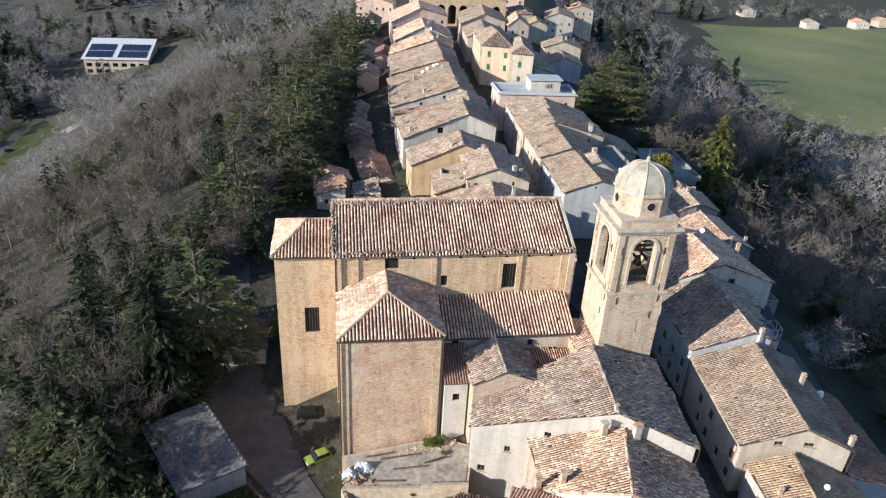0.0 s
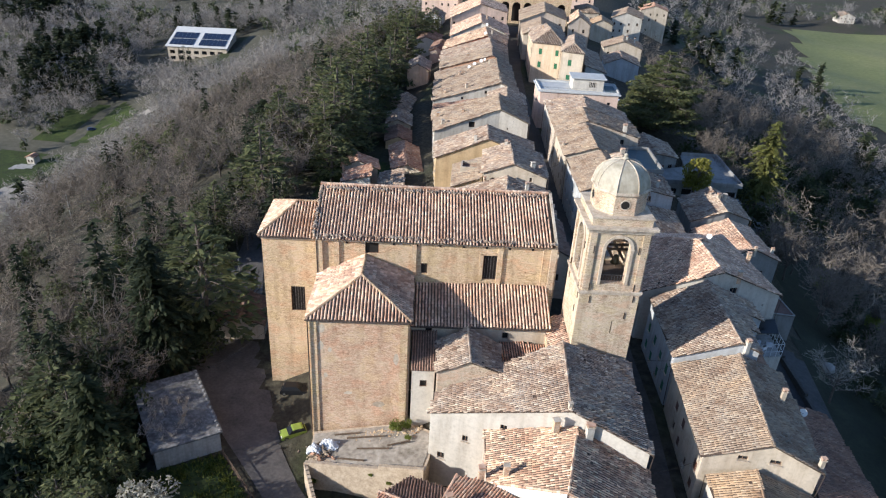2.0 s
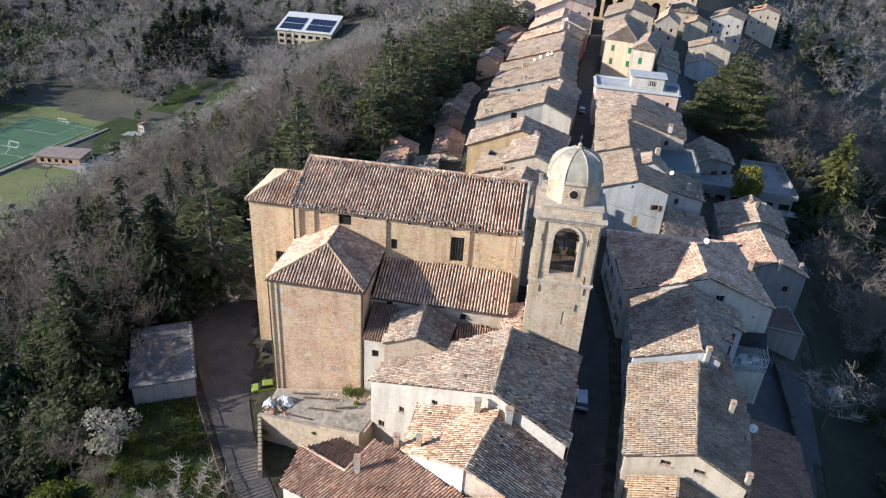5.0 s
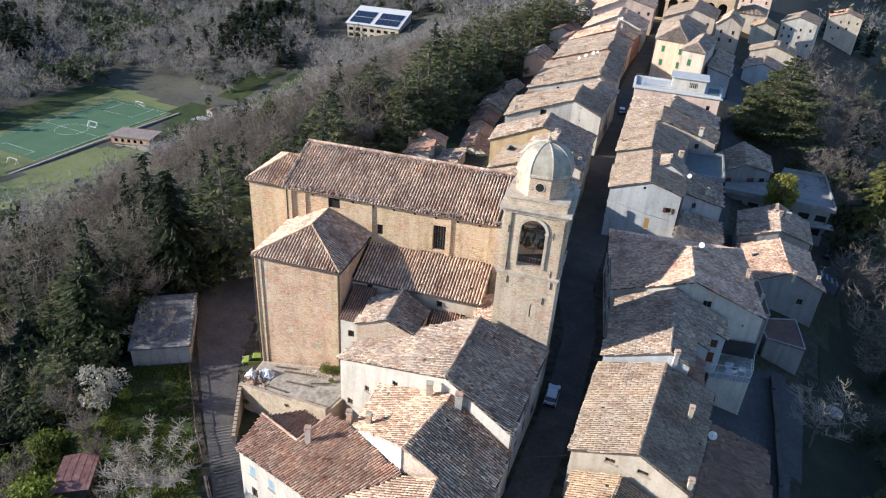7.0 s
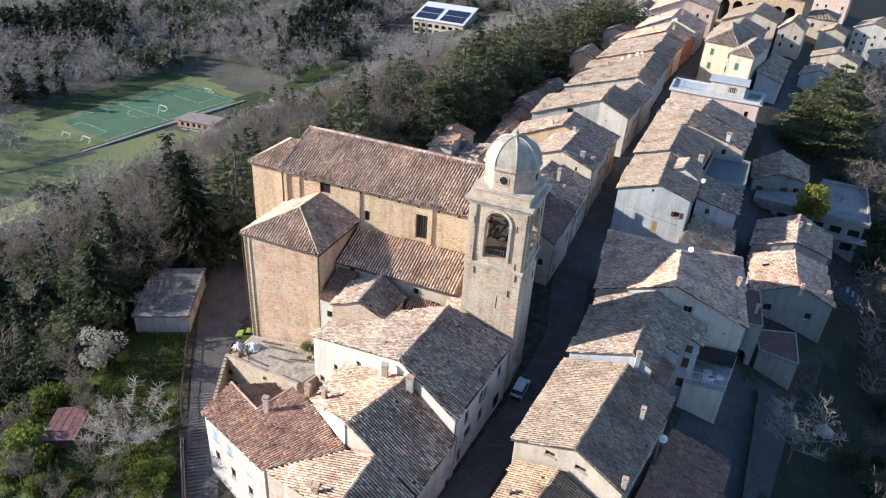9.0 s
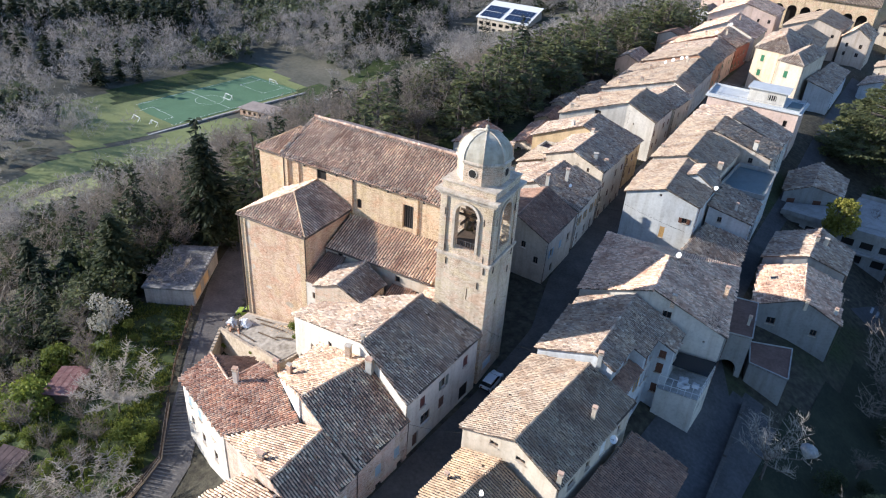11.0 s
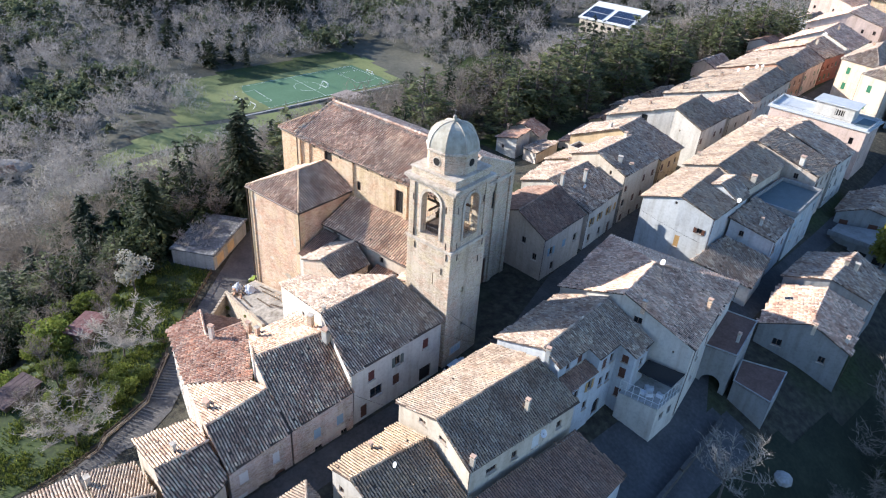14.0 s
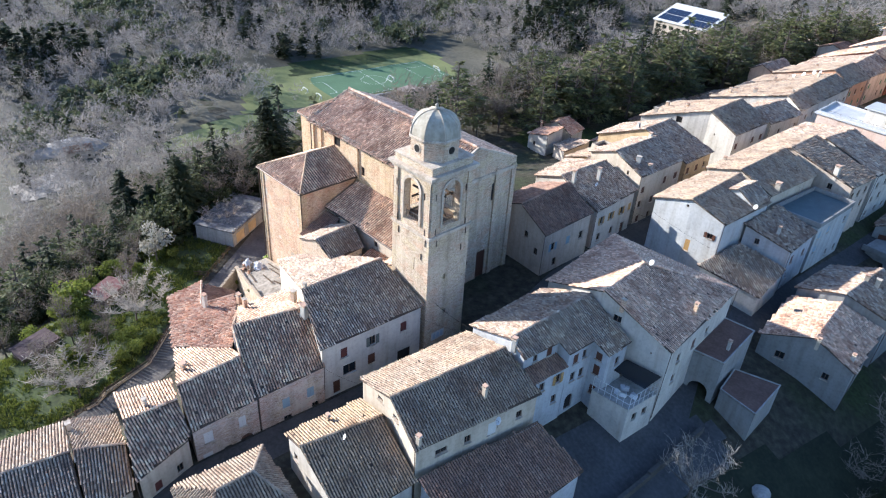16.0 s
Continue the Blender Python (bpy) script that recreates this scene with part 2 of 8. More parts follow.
M["concrete"] = surface("concrete", (0.25, 0.245, 0.235), (0.36, 0.35, 0.33), (0.46, 0.45, 0.43), 0.4, 2.5, streak=(0.6, 0.58, 0.55))
M["roof_concrete"] = surface("stained_concrete", (0.06, 0.058, 0.055), (0.14, 0.135, 0.13), (0.36, 0.35, 0.34), 0.9, 2.0)
M["tile_floor"] = surface("terrace_clay", (0.10, 0.06, 0.045), (0.15, 0.09, 0.07), (0.20, 0.13, 0.10), 0.6, 3.0)
M["turf"] = surface("sports_turf", (0.065, 0.12, 0.062), (0.085, 0.155, 0.08), (0.11, 0.19, 0.105), 0.05, 1.0, bump_s=0.1)
M["line"] = plain("white_line", (0.75, 0.76, 0.74), 0.8, var=0.06)
M["rubber"] = plain("rubber", (0.02, 0.02, 0.02), 0.8)
M["bark"] = surface("bark", (0.06, 0.05, 0.04), (0.12, 0.10, 0.085), (0.2, 0.17, 0.15), 1.5, 6)
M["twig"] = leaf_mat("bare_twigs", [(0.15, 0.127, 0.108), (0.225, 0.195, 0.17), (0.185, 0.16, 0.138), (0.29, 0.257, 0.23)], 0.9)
# far copy of the bare twigs, lightened so the colour carries distance haze
M["twig_haze"] = leaf_mat("hazed_twigs", [(0.27, 0.255, 0.245), (0.33, 0.31, 0.298), (0.30, 0.28, 0.268), (0.37, 0.348, 0.335)], 0.9)
# far evergreens: a paler set than the near evergreen leaves
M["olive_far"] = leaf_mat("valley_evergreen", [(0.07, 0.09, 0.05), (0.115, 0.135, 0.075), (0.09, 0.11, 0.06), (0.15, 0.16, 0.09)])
M["needle"] = leaf_mat("dark_needles", [(0.022, 0.032, 0.017), (0.042, 0.056, 0.028), (0.032, 0.043, 0.022), (0.062, 0.074, 0.036)])
M["light_needle"] = leaf_mat("light_needles", [(0.10, 0.112, 0.032), (0.18, 0.19, 0.058), (0.14, 0.15, 0.045), (0.24, 0.235, 0.08)])
M["cedar"] = leaf_mat("cedar_needles", [(0.068, 0.086, 0.042), (0.14, 0.155, 0.068), (0.10, 0.12, 0.055), (0.21, 0.21, 0.098)])
M["fresh"] = leaf_mat("fresh_leaves", [(0.11, 0.15, 0.03), (0.19, 0.23, 0.045), (0.14, 0.18, 0.035), (0.25, 0.27, 0.06)])
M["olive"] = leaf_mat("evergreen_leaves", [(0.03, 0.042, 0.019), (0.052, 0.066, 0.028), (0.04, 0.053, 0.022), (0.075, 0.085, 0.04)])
M["blossom"] = leaf_mat("white_blossom", [(0.36, 0.35, 0.30), (0.48, 0.47, 0.42), (0.42, 0.40, 0.35), (0.22, 0.23, 0.16)])
M["yellowleaf"] = leaf_mat("yellow_leaves", [(0.20, 0.20, 0.035), (0.29, 0.27, 0.055), (0.14, 0.155, 0.03)])
M["meadow"] = surface("meadow_grass", (0.11, 0.13, 0.05), (0.16, 0.175, 0.07), (0.24, 0.225, 0.11), 0.012, 0.3)
M["olive_grass"] = surface("worn_grass", (0.12, 0.14, 0.05), (0.17, 0.19, 0.07), (0.22, 0.22, 0.095), 0.04, 0.6)
M["lawn"] = surface("bright_grass", (0.022, 0.026, 0.012), (0.038, 0.056, 0.014), (0.10, 0.125, 0.026), 0.16, 1.6, bump_s=0.8)
M["plastic"] = plain("plastic_sheet", (0.62, 0.63, 0.65), 0.4, var=0.1)
M["solar"] = plain("solar_cells", (0.02, 0.03, 0.06), 0.2, var=0.1)
M["slab"] = plain("pale_slab", (0.47, 0.475, 0.47), 0.7, var=0.2)
M["blueflr"] = plain("blue_floor", (0.10, 0.135, 0.145), 0.6, var=0.25)
M["bluetin"] = plain("pale_blue_sheet", (0.42, 0.50, 0.58), 0.35, 0.2, var=0.1)


# ---- mesh helpers ----
class Geo:
    def __init__(self):
        self.v, self.f = [], []

    def face(self, *pts):
        n = len(self.v)
        self.v += [tuple(p) for p in pts]
        self.f.append(tuple(range(n, n + len(pts))))

    def box(self, c, s, rz=0.0, m=None):
        m = m or (Matrix.Translation(c) @ Matrix.Rotation(rz, 4, "Z"))
        n = len(self.v)
        for x in (-0.5, 0.5):
            for y in (-0.5, 0.5):
                for z in (-0.5, 0.5):
                    self.v.append(tuple(m @ Vector((x * s[0], y * s[1], z * s[2]))))
        for q in ((0, 1, 3, 2), (4, 6, 7, 5), (0, 4, 5, 1), (2, 3, 7, 6), (0, 2, 6, 4), (1, 5, 7, 3)):
            self.f.append(tuple(n + i for i in q))

    def prism(self, poly, z0, z1):
        """poly: xy points anticlockwise; z0, z1: a height, or one for each point."""
        k = len(poly)
        a = z0 if isinstance(z0, (list, tuple)) else [z0] * k
        b = z1 if isinstance(z1, (list, tuple)) else [z1] * k
        n = len(self.v)
        self.v += [(p[0], p[1], h) for p, h in zip(poly, a)] + [(p[0], p[1], h) for p, h in zip(poly, b)]
        self.f.append(tuple(n + i for i in reversed(range(k))))
        self.f.append(tuple(n + k + i for i in range(k)))
        for i in range(k):
            j = (i + 1) % k
            self.f.append((n + i, n + j, n + k + j, n + k + i))

    def tube(self, p0, p1, r0, r1=None, k=6):
        p0, p1 = Vector(p0), Vector(p1)
        r1 = r0 if r1 is None else r1
        d = (p1 - p0).normalized()
        a = d.orthogonal().normalized()
        b = d.cross(a)
        n = len(self.v)
        for p, r in ((p0, r0), (p1, r1)):
            for i in range(k):
                w = 2 * math.pi * i / k
                self.v.append(tuple(p + (a * math.cos(w) + b * math.sin(w)) * r))
        for i in range(k):
            j = (i + 1) % k
            self.f.append((n + i, n + j, n + k + j, n + k + i))
        self.f.append(tuple(n + i for i in reversed(range(k))))
        self.f.append(tuple(n + k + i for i in range(k)))

    def lathe(self, c, prof, k=16, rz=0.0):
        """prof: (radius, z) from below upwards."""
        n = len(self.v)
        for r, z in prof:
            for i in range(k):
                w = rz + 2 * math.pi * i / k
                self.v.append((c[0] + r * math.cos(w), c[1] + r * math.sin(w), c[2] + z))
        for s in range(len(prof) - 1):
            for i in range(k):
                j = (i + 1) % k
                self.f.append((n + s * k + i, n + s * k + j, n + s * k + k + j, n + s * k + k + i))
        self.f.append(tuple(n + i for i in reversed(range(k))))
        t = n + (len(prof) - 1) * k
        self.f.append(tuple(t + i for i in range(k)))

    def mesh(self, name, mat, smooth=False):
        me = bpy.data.meshes.new(name)
        me.from_pydata(self.v, [], self.f)
        me.materials.append(mat)
        if smooth:
            me.polygons.foreach_set("use_smooth", [True] * len(me.polygons))
        me.update()
        return me


def part(name, geo, material, parent, label="", kind="", smooth=False):
    ob = new(name, geo.mesh(name, material, smooth))
    if parent is not None:
        ob.parent = parent
        ob.matrix_parent_inverse = Matrix.Translation(-parent.matrix_basis.translation) if parent.type == "EMPTY" else Matrix()
    return tagged(ob, label, "", "", kind)


def thing(name, at, label, category, group="", kind=""):
    e = new(name)
    e.empty_display_size = 0.3
    e.matrix_basis = Matrix.Translation(at)
    return tagged(e, label, category, group, kind)


def array_mesh(name, verts, faces, mat):
    """A mesh from arrays: verts (n, 3), faces (m, 3 or 4)."""
    me = bpy.data.meshes.new(name)
    nv, (nf, k) = len(verts), faces.shape
    me.vertices.add(nv)
    me.vertices.foreach_set("co", np.ascontiguousarray(verts, dtype=np.float32).ravel())
    me.loops.add(nf * k)
    me.loops.foreach_set("vertex_index", np.ascontiguousarray(faces, dtype=np.int32).ravel())
    me.polygons.add(nf)
    me.polygons.foreach_set("loop_start", np.arange(0, nf * k, k, dtype=np.int32))
    me.materials.append(mat)
    me.update(calc_edges=True)
    me.validate()
    return me


# ---- roofs of clay tiles ----
def fit_plane(pts):
    a = np.array([(p[0], p[1], 1.0) for p in pts])
    z = np.array([p[2] for p in pts])
    return np.linalg.lstsq(a, z, rcond=None)[0]


def inside(poly, x, y):
    r = np.zeros(x.shape, bool)
    j = len(poly) - 1
    for i in range(len(poly)):
        xi, yi = poly[i]
        xj, yj = poly[j]
        c = ((yi > y) != (yj > y)) & (x < (xj - xi) * (y - yi) / (yj - yi + 1e-12) + xi)
        r ^= c
        j = i
    return r


def tiles(name, poly, mat, parent, rng, pitch=0.44, run=0.5, ruin=0.003, messy=1.0):
    """Overlapping half-round cover tiles, column by column down the slope, on a bed."""
    a, b, c = fit_plane(poly)
    down = Vector((-a, -b, -(a * a + b * b))).normalized()
    nrm = Vector((-a, -b, 1)).normalized()
    side = nrm.cross(down).normalized()
    o = Vector((poly[0][0], poly[0][1], a * poly[0][0] + b * poly[0][1] + c))
    loc = [((Vector((p[0], p[1], a * p[0] + b * p[1] + c)) - o).dot(side), (Vector((p[0], p[1], a * p[0] + b * p[1] + c)) - o).dot(down)) for p in poly]
    us, vs = [q[0] for q in loc], [q[1] for q in loc]
    gu = np.arange(min(us) + pitch / 2, max(us), pitch)
    gv = np.arange(max(vs) - run * 0.45, min(vs) - run, -run)
    U, V = np.meshgrid(gu, gv)
    U, V = U.ravel(), V.ravel()
    wob = np.sin(U * 0.9 + 1.3) * 0.05
    V = V + wob + rng.normal(0, 0.02 * messy, V.shape)
    ok = inside(loc, U, V) & (rng.random(U.shape) > ruin)
    U, V = U[ok], V[ok]
    n = len(U)
    tw = rng.normal(0, 0.035 * messy, n)
    U = U + rng.normal(0, 0.012 * messy, n)
    lift = np.abs(rng.normal(0, 0.022 * messy, n)) - 0.01
    tip = rng.normal(0.105, 0.11 * messy, n)
    sag = 0.05 * np.sin(U * 0.35 + 0.8) * np.sin(V * 0.5)
    r0, r1 = pitch * 0.34, pitch * 0.29
    prof = [(-1.0, -0.1), (-0.66, 0.62), (0.0, 0.98), (0.66, 0.62), (1.0, -0.1)]
    L = run * 1.18
    V3 = np.zeros((n, 10, 3))
    sd, dn, nm, oo = (np.array(w) for w in (side, down, nrm, o))
    for e, (dv, r, h) in enumerate(((L * 0.5, r0, 0.012), (-L * 0.5, r1, 0.004))):
        for i, (px, pz) in enumerate(prof):
            uu = U + px * r + tw * dv
            vv = V + dv
            hh = pz * (r0 + r1) * 0.66 + h + lift + sag + tip * dv
            V3[:, e * 5 + i] = oo + uu[:, None] * sd + vv[:, None] * dn + hh[:, None] * nm
    fq = np.array([[i, i + 1, i + 6, i + 5] for i in range(4)] + [[0, 4, 3, 1]])
    F = (np.arange(n)[:, None, None] * 10 + fq[None]).reshape(-1, 4)
    ob = new(name, array_mesh(name, V3.reshape(-1, 3), F, mat))
    ob.parent = parent
    ob.matrix_parent_inverse = Matrix.Translation(-parent.matrix_basis.translation)
    tagged(ob, kind="stuff")
    g = Geo()
    pts = [(p[0], p[1]) for p in poly]
    if sum(p[0] * q[1] - q[0] * p[1] for p, q in zip(pts, pts[1:] + pts[:1])) < 0:
        pts = pts[::-1]
    top = [a * p[0] + b * p[1] + c + 0.015 for p in pts]
    g.prism(pts, [t - 0.16 for t in top], top)
    # dark bed deepens the shade between the cover tiles
    part("roof", g, M["bed"], parent)
    return (a, b, c)


def ridge_caps(p0, p1, parent, mat, rng, r=0.17):
    """A line of half-round ridge tiles bedded in mortar."""
    p0, p1 = Vector(p0), Vector(p1)
    n = max(2, int((p1 - p0).length / 0.42))
    g = Geo()
    for i in range(n):
        a = p0.lerp(p1, i / n) + Vector((rng.normal(0, 0.02), rng.normal(0, 0.02), rng.normal(0.05, 0.02)))
        b = p0.lerp(p1, (i + 1.12) / n) + Vector((0, 0, 0.05))
        g.tube(a, b, r * rng.uniform(0.9, 1.12), r * 0.85, 6)
    part("ridge_tiles", g, mat, parent, kind="stuff")


# ---- walls with real openings ----
def hole_top(h, u):
    if h[4] != "arch":
        return h[3]
    c, r = (h[0] + h[1]) / 2, (h[1] - h[0]) / 2
    return h[3] - r + math.sqrt(max(0.0, r * r - (u - c) ** 2))


def wall_face(g, p0, p1, z0, za, zb, holes, depth=0.28):
    """A wall from p0 to p1 (its outer side to the right of that way); holes: (u0, u1, z0, z1, shape)."""
    p0, p1 = Vector((p0[0], p0[1], 0)), Vector((p1[0], p1[1], 0))
    d = p1 - p0
    L = d.length
    d.normalize()
    inn = Vector((-d.y, d.x, 0)) * depth
    cuts = {0.0, L}
    for h in holes:
        cuts |= {h[0], h[1]}
        if h[4] == "arch":
            cuts |= {h[0] + (h[1] - h[0]) * (0.5 - 0.5 * math.cos(math.pi * i / 10)) for i in range(1, 10)}
    cuts = sorted(u for u in cuts if -1e-6 <= u <= L + 1e-6)

    def P(u, z):
        q = p0 + d * u
        return (q.x, q.y, z)

    def top(u):
        return za + (zb - za) * u / L

    for ua, ub in zip(cuts, cuts[1:]):
        if ub - ua < 1e-5:
            continue
        m = (ua + ub) / 2
        lo = [(z0, z0)]
        hs = sorted((h for h in holes if h[0] < m < h[1]), key=lambda h: h[2])
        la = lb = z0
        for h in hs:
            g.face(P(ua, la), P(ub, lb), P(ub, h[2]), P(ua, h[2]))
            la, lb = hole_top(h, ua), hole_top(h, ub)
            q = Vector(P(ua, la)), Vector(P(ub, lb))
            g.face(q[0], q[1], q[1] + inn, q[0] + inn)
            q = Vector(P(ua, h[2])), Vector(P(ub, h[2]))
            g.face(q[1], q[0], q[0] + inn, q[1] + inn)
        g.face(P(ua, la), P(ub, lb), P(ub, top(ub)), P(ua, top(ua)))
    for h in holes:
        for u, s in ((h[0], 1), (h[1], -1)):
            q = Vector(P(u, h[2])), Vector(P(u, hole_top(h, u)))
            if (q[1] - q[0]).length > 1e-4:
                g.face(q[0], q[1], q[1] + inn, q[0] + inn)


def window(parent, p0, d, out, h, style, rng):
    """A window in its opening: a frame with bars, panes, a sill, and shutters where it has them."""
    u0, u1, z0, z1, shape = h
    w, hh = u1 - u0, z1 - z0
    ang = math.atan2(d.y, d.x)
    mid = p0 + d * ((u0 + u1) / 2)
    name = "door" if style == "door" else "window"
    back = mid - out * 0.2

    def at(off, z):
        q = back + out * off
        return (q.x, q.y, z)
    g = Geo()
    fw = 0.07
    for s in (-1, 1):
        q = back + d * (s * (w / 2 - fw / 2))
        g.box((q.x, q.y, z0 + hh / 2), (fw, 0.07, hh), ang)
    g.box(at(0, z1 - fw / 2), (w, 0.07, fw), ang)
    g.box(at(0, z0 + fw / 2), (w, 0.07, fw), ang)
    if style not in ("door", "void", "grille"):
        g.box(at(0, z0 + hh / 2), (0.06, 0.06, hh), ang)
    fr = part(name, g, M["frame"], parent)
    g = Geo()
    if style == "door":
        for i in range(4):
            q = back + d * ((i - 1.5) * (w - 0.14) / 4)
            g.box((q.x, q.y, z0 + hh / 2), ((w - 0.14) / 4 - 0.015, 0.05, hh - 0.1), ang)
        part("door_leaf", g, M["s_brown"], fr)
    else:
        g.box(at(-0.03, z0 + hh / 2), (w, 0.02, hh), ang)
        # open voids and grilles get a near-black sheet as painted interior shade
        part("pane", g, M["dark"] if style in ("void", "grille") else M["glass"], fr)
    if style == "grille":
        g = Geo()
        for i in range(5):
            q = back + d * ((i - 2) * w / 5.5) + out * 0.06
            g.box((q.x, q.y, z0 + hh / 2), (0.035, 0.035, hh), ang)
        part("grille", g, M["metal"], fr)
    if style not in ("door", "void", "grille"):
        g = Geo()
        q = mid + out * 0.05
        g.box((q.x, q.y, z0 - 0.05), (w + 0.24, 0.26, 0.08), ang)
        part("sill", g, M["trim"], fr)
    if style.startswith("c_"):
        for s in (-1, 1):
            g = Geo()
            q = mid + d * (s * w / 4) - out * 0.03
            g.box((q.x, q.y, z0 + hh / 2), (w / 2 - 0.02, 0.05, hh - 0.02), ang)
            part("shutter", g, M["s_" + style[2:]], fr)
    if style.startswith("o_"):
        for s in (-1, 1):
            g = Geo()
            q = mid + d * (s * (w / 2 + w / 4)) + out * 0.06
            g.box((q.x, q.y, z0 + hh / 2), (w / 2, 0.05, hh), ang)
            part("shutter", g, M["s_" + style[2:]], fr)


def inset(loop, k):
    """The plan of a loop moved k metres inwards."""
    pts = [Vector((p[0], p[1])) for p in loop]
    area = sum(p.x * q.y - q.x * p.y for p, q in zip(pts, pts[1:] + pts[:1]))
    sgn = 1 if area > 0 else -1
    out = []
    n = len(pts)
    for i in range(n):
        a, b, c = pts[i - 1], pts[i], pts[(i + 1) % n]
        d1, d2 = (b - a).normalized(), (c - b).normalized()
        n1, n2 = Vector((-d1.y, d1.x)) * sgn, Vector((-d2.y, d2.x)) * sgn
        m = n1 + n2
        if m.length < 0.2:
            m = n1
        m = m / max(0.35, m.dot(n1)) if m.dot(n1) > 0 else n1
        if m.length > 2.0:
            m = m.normalized() * 2.0
        out.append(b + m * k)
    return out, sgn


def chimney(x, y, z, h=1.1, w=0.5, mat="brick_red", pot=True, rz=0.2):
    e = thing("chimney", (x, y, z), "small plastered brick chimney on a tiled roof", "chimney", "roof chimneys")
    g = Geo()
    g.box((x, y, z + h / 2 - 0.4), (w, w * 0.85, h + 0.8), rz)
    part("chimney_shaft", g, M[mat], e)
    g = Geo()
    g.box((x, y, z + h + 0.04), (w + 0.16, w * 0.85 + 0.16, 0.09), rz)
    part("cap", g, M["trim"], e)
    if pot:
        g = Geo()
        for s in (-1, 1):
            g.box((x + s * w * 0.36 * math.cos(rz), y + s * w * 0.36 * math.sin(rz), z + h + 0.2), (0.08, w * 0.7, 0.24), rz)
        g.box((x, y, z + h + 0.36), (w + 0.12, w, 0.07), rz)
        part("hood", g, M["tile_red"], e)


HRNG = np.random.default_rng(7)


def house(loop, planes, base, wall, tile, label, wins=(), extra=(), ridges=(), over=0.32, pitch=0.44, ruin=0.003, category="house", group="town houses", gut=True, messy=1.0, auto=None):
    """A house: loop = the roof's border (x, y, z) anticlockwise, extra = inner roof points, planes = indices into both."""
    P = list(loop) + list(extra)
    cx, cy = sum(p[0] for p in loop) / len(loop), sum(p[1] for p in loop) / len(loop)
    e = thing("house", (cx, cy, base), label, category, group)
    rng = HRNG
    for pl in planes:
        tiles("roof_tiles", [P[i] for i in pl], M[tile], e, rng, (0.335 if cy < 105 else 0.42 if cy < 165 else 0.56), (0.46 if cy < 105 else 0.52 if cy < 165 else 0.64), ruin, messy)
    for a, b in ridges:
        ridge_caps(P[a], P[b], e, M[tile], rng)
    ins, sgn = inset(loop, over)
    if sgn < 0:
        ins, zs = ins[::-1], [p[2] for p in loop][::-1]
    else:
        zs = [p[2] for p in loop]
    n = len(ins)
    by = {}
    for w in wins:
        by.setdefault(w[0] if sgn > 0 else (n - 2 - w[0]) % n, []).append(w)
    if auto and sgn < 0:
        auto = {(n - 2 - k) % n: v for k, v in auto.items()}
    g = Geo()
    todo = []
    for i in range(n):
        j = (i + 1) % n
        p0, p1 = ins[i], ins[j]
        L = (p1 - p0).length
        if L < 0.05:
            continue
        d = Vector((p1.x - p0.x, p1.y - p0.y, 0)).normalized()
        out = Vector((d.y, -d.x, 0))
        holes = []
        lst = list(by.get(i, ()))
        if auto and i in auto:
            style, z_first, step, rows = auto[i]
            k = max(1, int(L / 3.1))
            for r in range(rows):
                for q in range(k):
                    if rng.random() < 0.82:
                        st = style if rng.random() < 0.7 else "dark"
                        lst.append((i, (q + 0.5) / k * L + rng.uniform(-0.3, 0.3), z_first + r * step + rng.uniform(-0.1, 0.1), rng.uniform(0.85, 1.05), rng.uniform(1.2, 1.5), st, "rect", 1))
        for w in lst:
            u, z, ww, hh, style = w[1:6]
            u = u if sgn > 0 or len(w) > 7 else L - u
            shape = w[6] if len(w) > 6 else "rect"
            h = (u - ww / 2, u + ww / 2, z, z + hh, shape)
            tz = min(zs[i] + (zs[j] - zs[i]) * h[0] / L, zs[i] + (zs[j] - zs[i]) * h[1] / L)
            if h[0] < 0.15 or h[1] > L - 0.15 or h[3] > tz - 0.3 or any(not (h[1] + 0.1 < q[0] or q[1] + 0.1 < h[0] or h[3] + 0.1 < q[2] or q[3] + 0.1 < h[2]) for q in holes):
                continue
            holes.append(h)
            todo.append((Vector((p0.x, p0.y, 0)), d, out, h, style))
        wall_face(g, p0, p1, base - 6.0, zs[i] - 0.14, zs[j] - 0.14, holes)
    part("wall", g, M[wall], e)
    for p0, d, out, h, style in todo:
        window(e, p0, d, out, h, style, rng)
    if gut:
        for i in range(len(loop)):
            a, b = loop[i], loop[(i + 1) % len(loop)]
            if abs(a[2] - b[2]) < 0.9 and (Vector(a) - Vector(b)).length > 5:
                gg = Geo()
                gg.tube((a[0], a[1], a[2] - 0.12), (b[0], b[1], b[2] - 0.12), 0.075, 0.075, 5)
                gg.tube((a[0], a[1], a[2] - 0.12), (a[0] + (cx - a[0]) * 0.03, a[1] + (cy - a[1]) * 0.03, base), 0.05, 0.05, 5)
                part("gutter", gg, M["gutter"], e)
    return e


# ---- ground ----
def west_edge(y):
    return np.interp(y, [-100, 20, 33, 47, 55, 60, 64, 68, 80, 90, 110, 125, 150, 190, 230, 300, 340, 600], [34, 16, 12, 8, 8, 7, 2, -14, -22, -28, -29, -24, -22, -26, -33, -40, -48, -40])


def east_edge(y):
    return np.interp(y, [-100, 60, 105, 125, 150, 165, 190, 215, 240, 340, 600], [70, 66, 67, 62, 58, 54, 54, 58, 58, 50, 60])


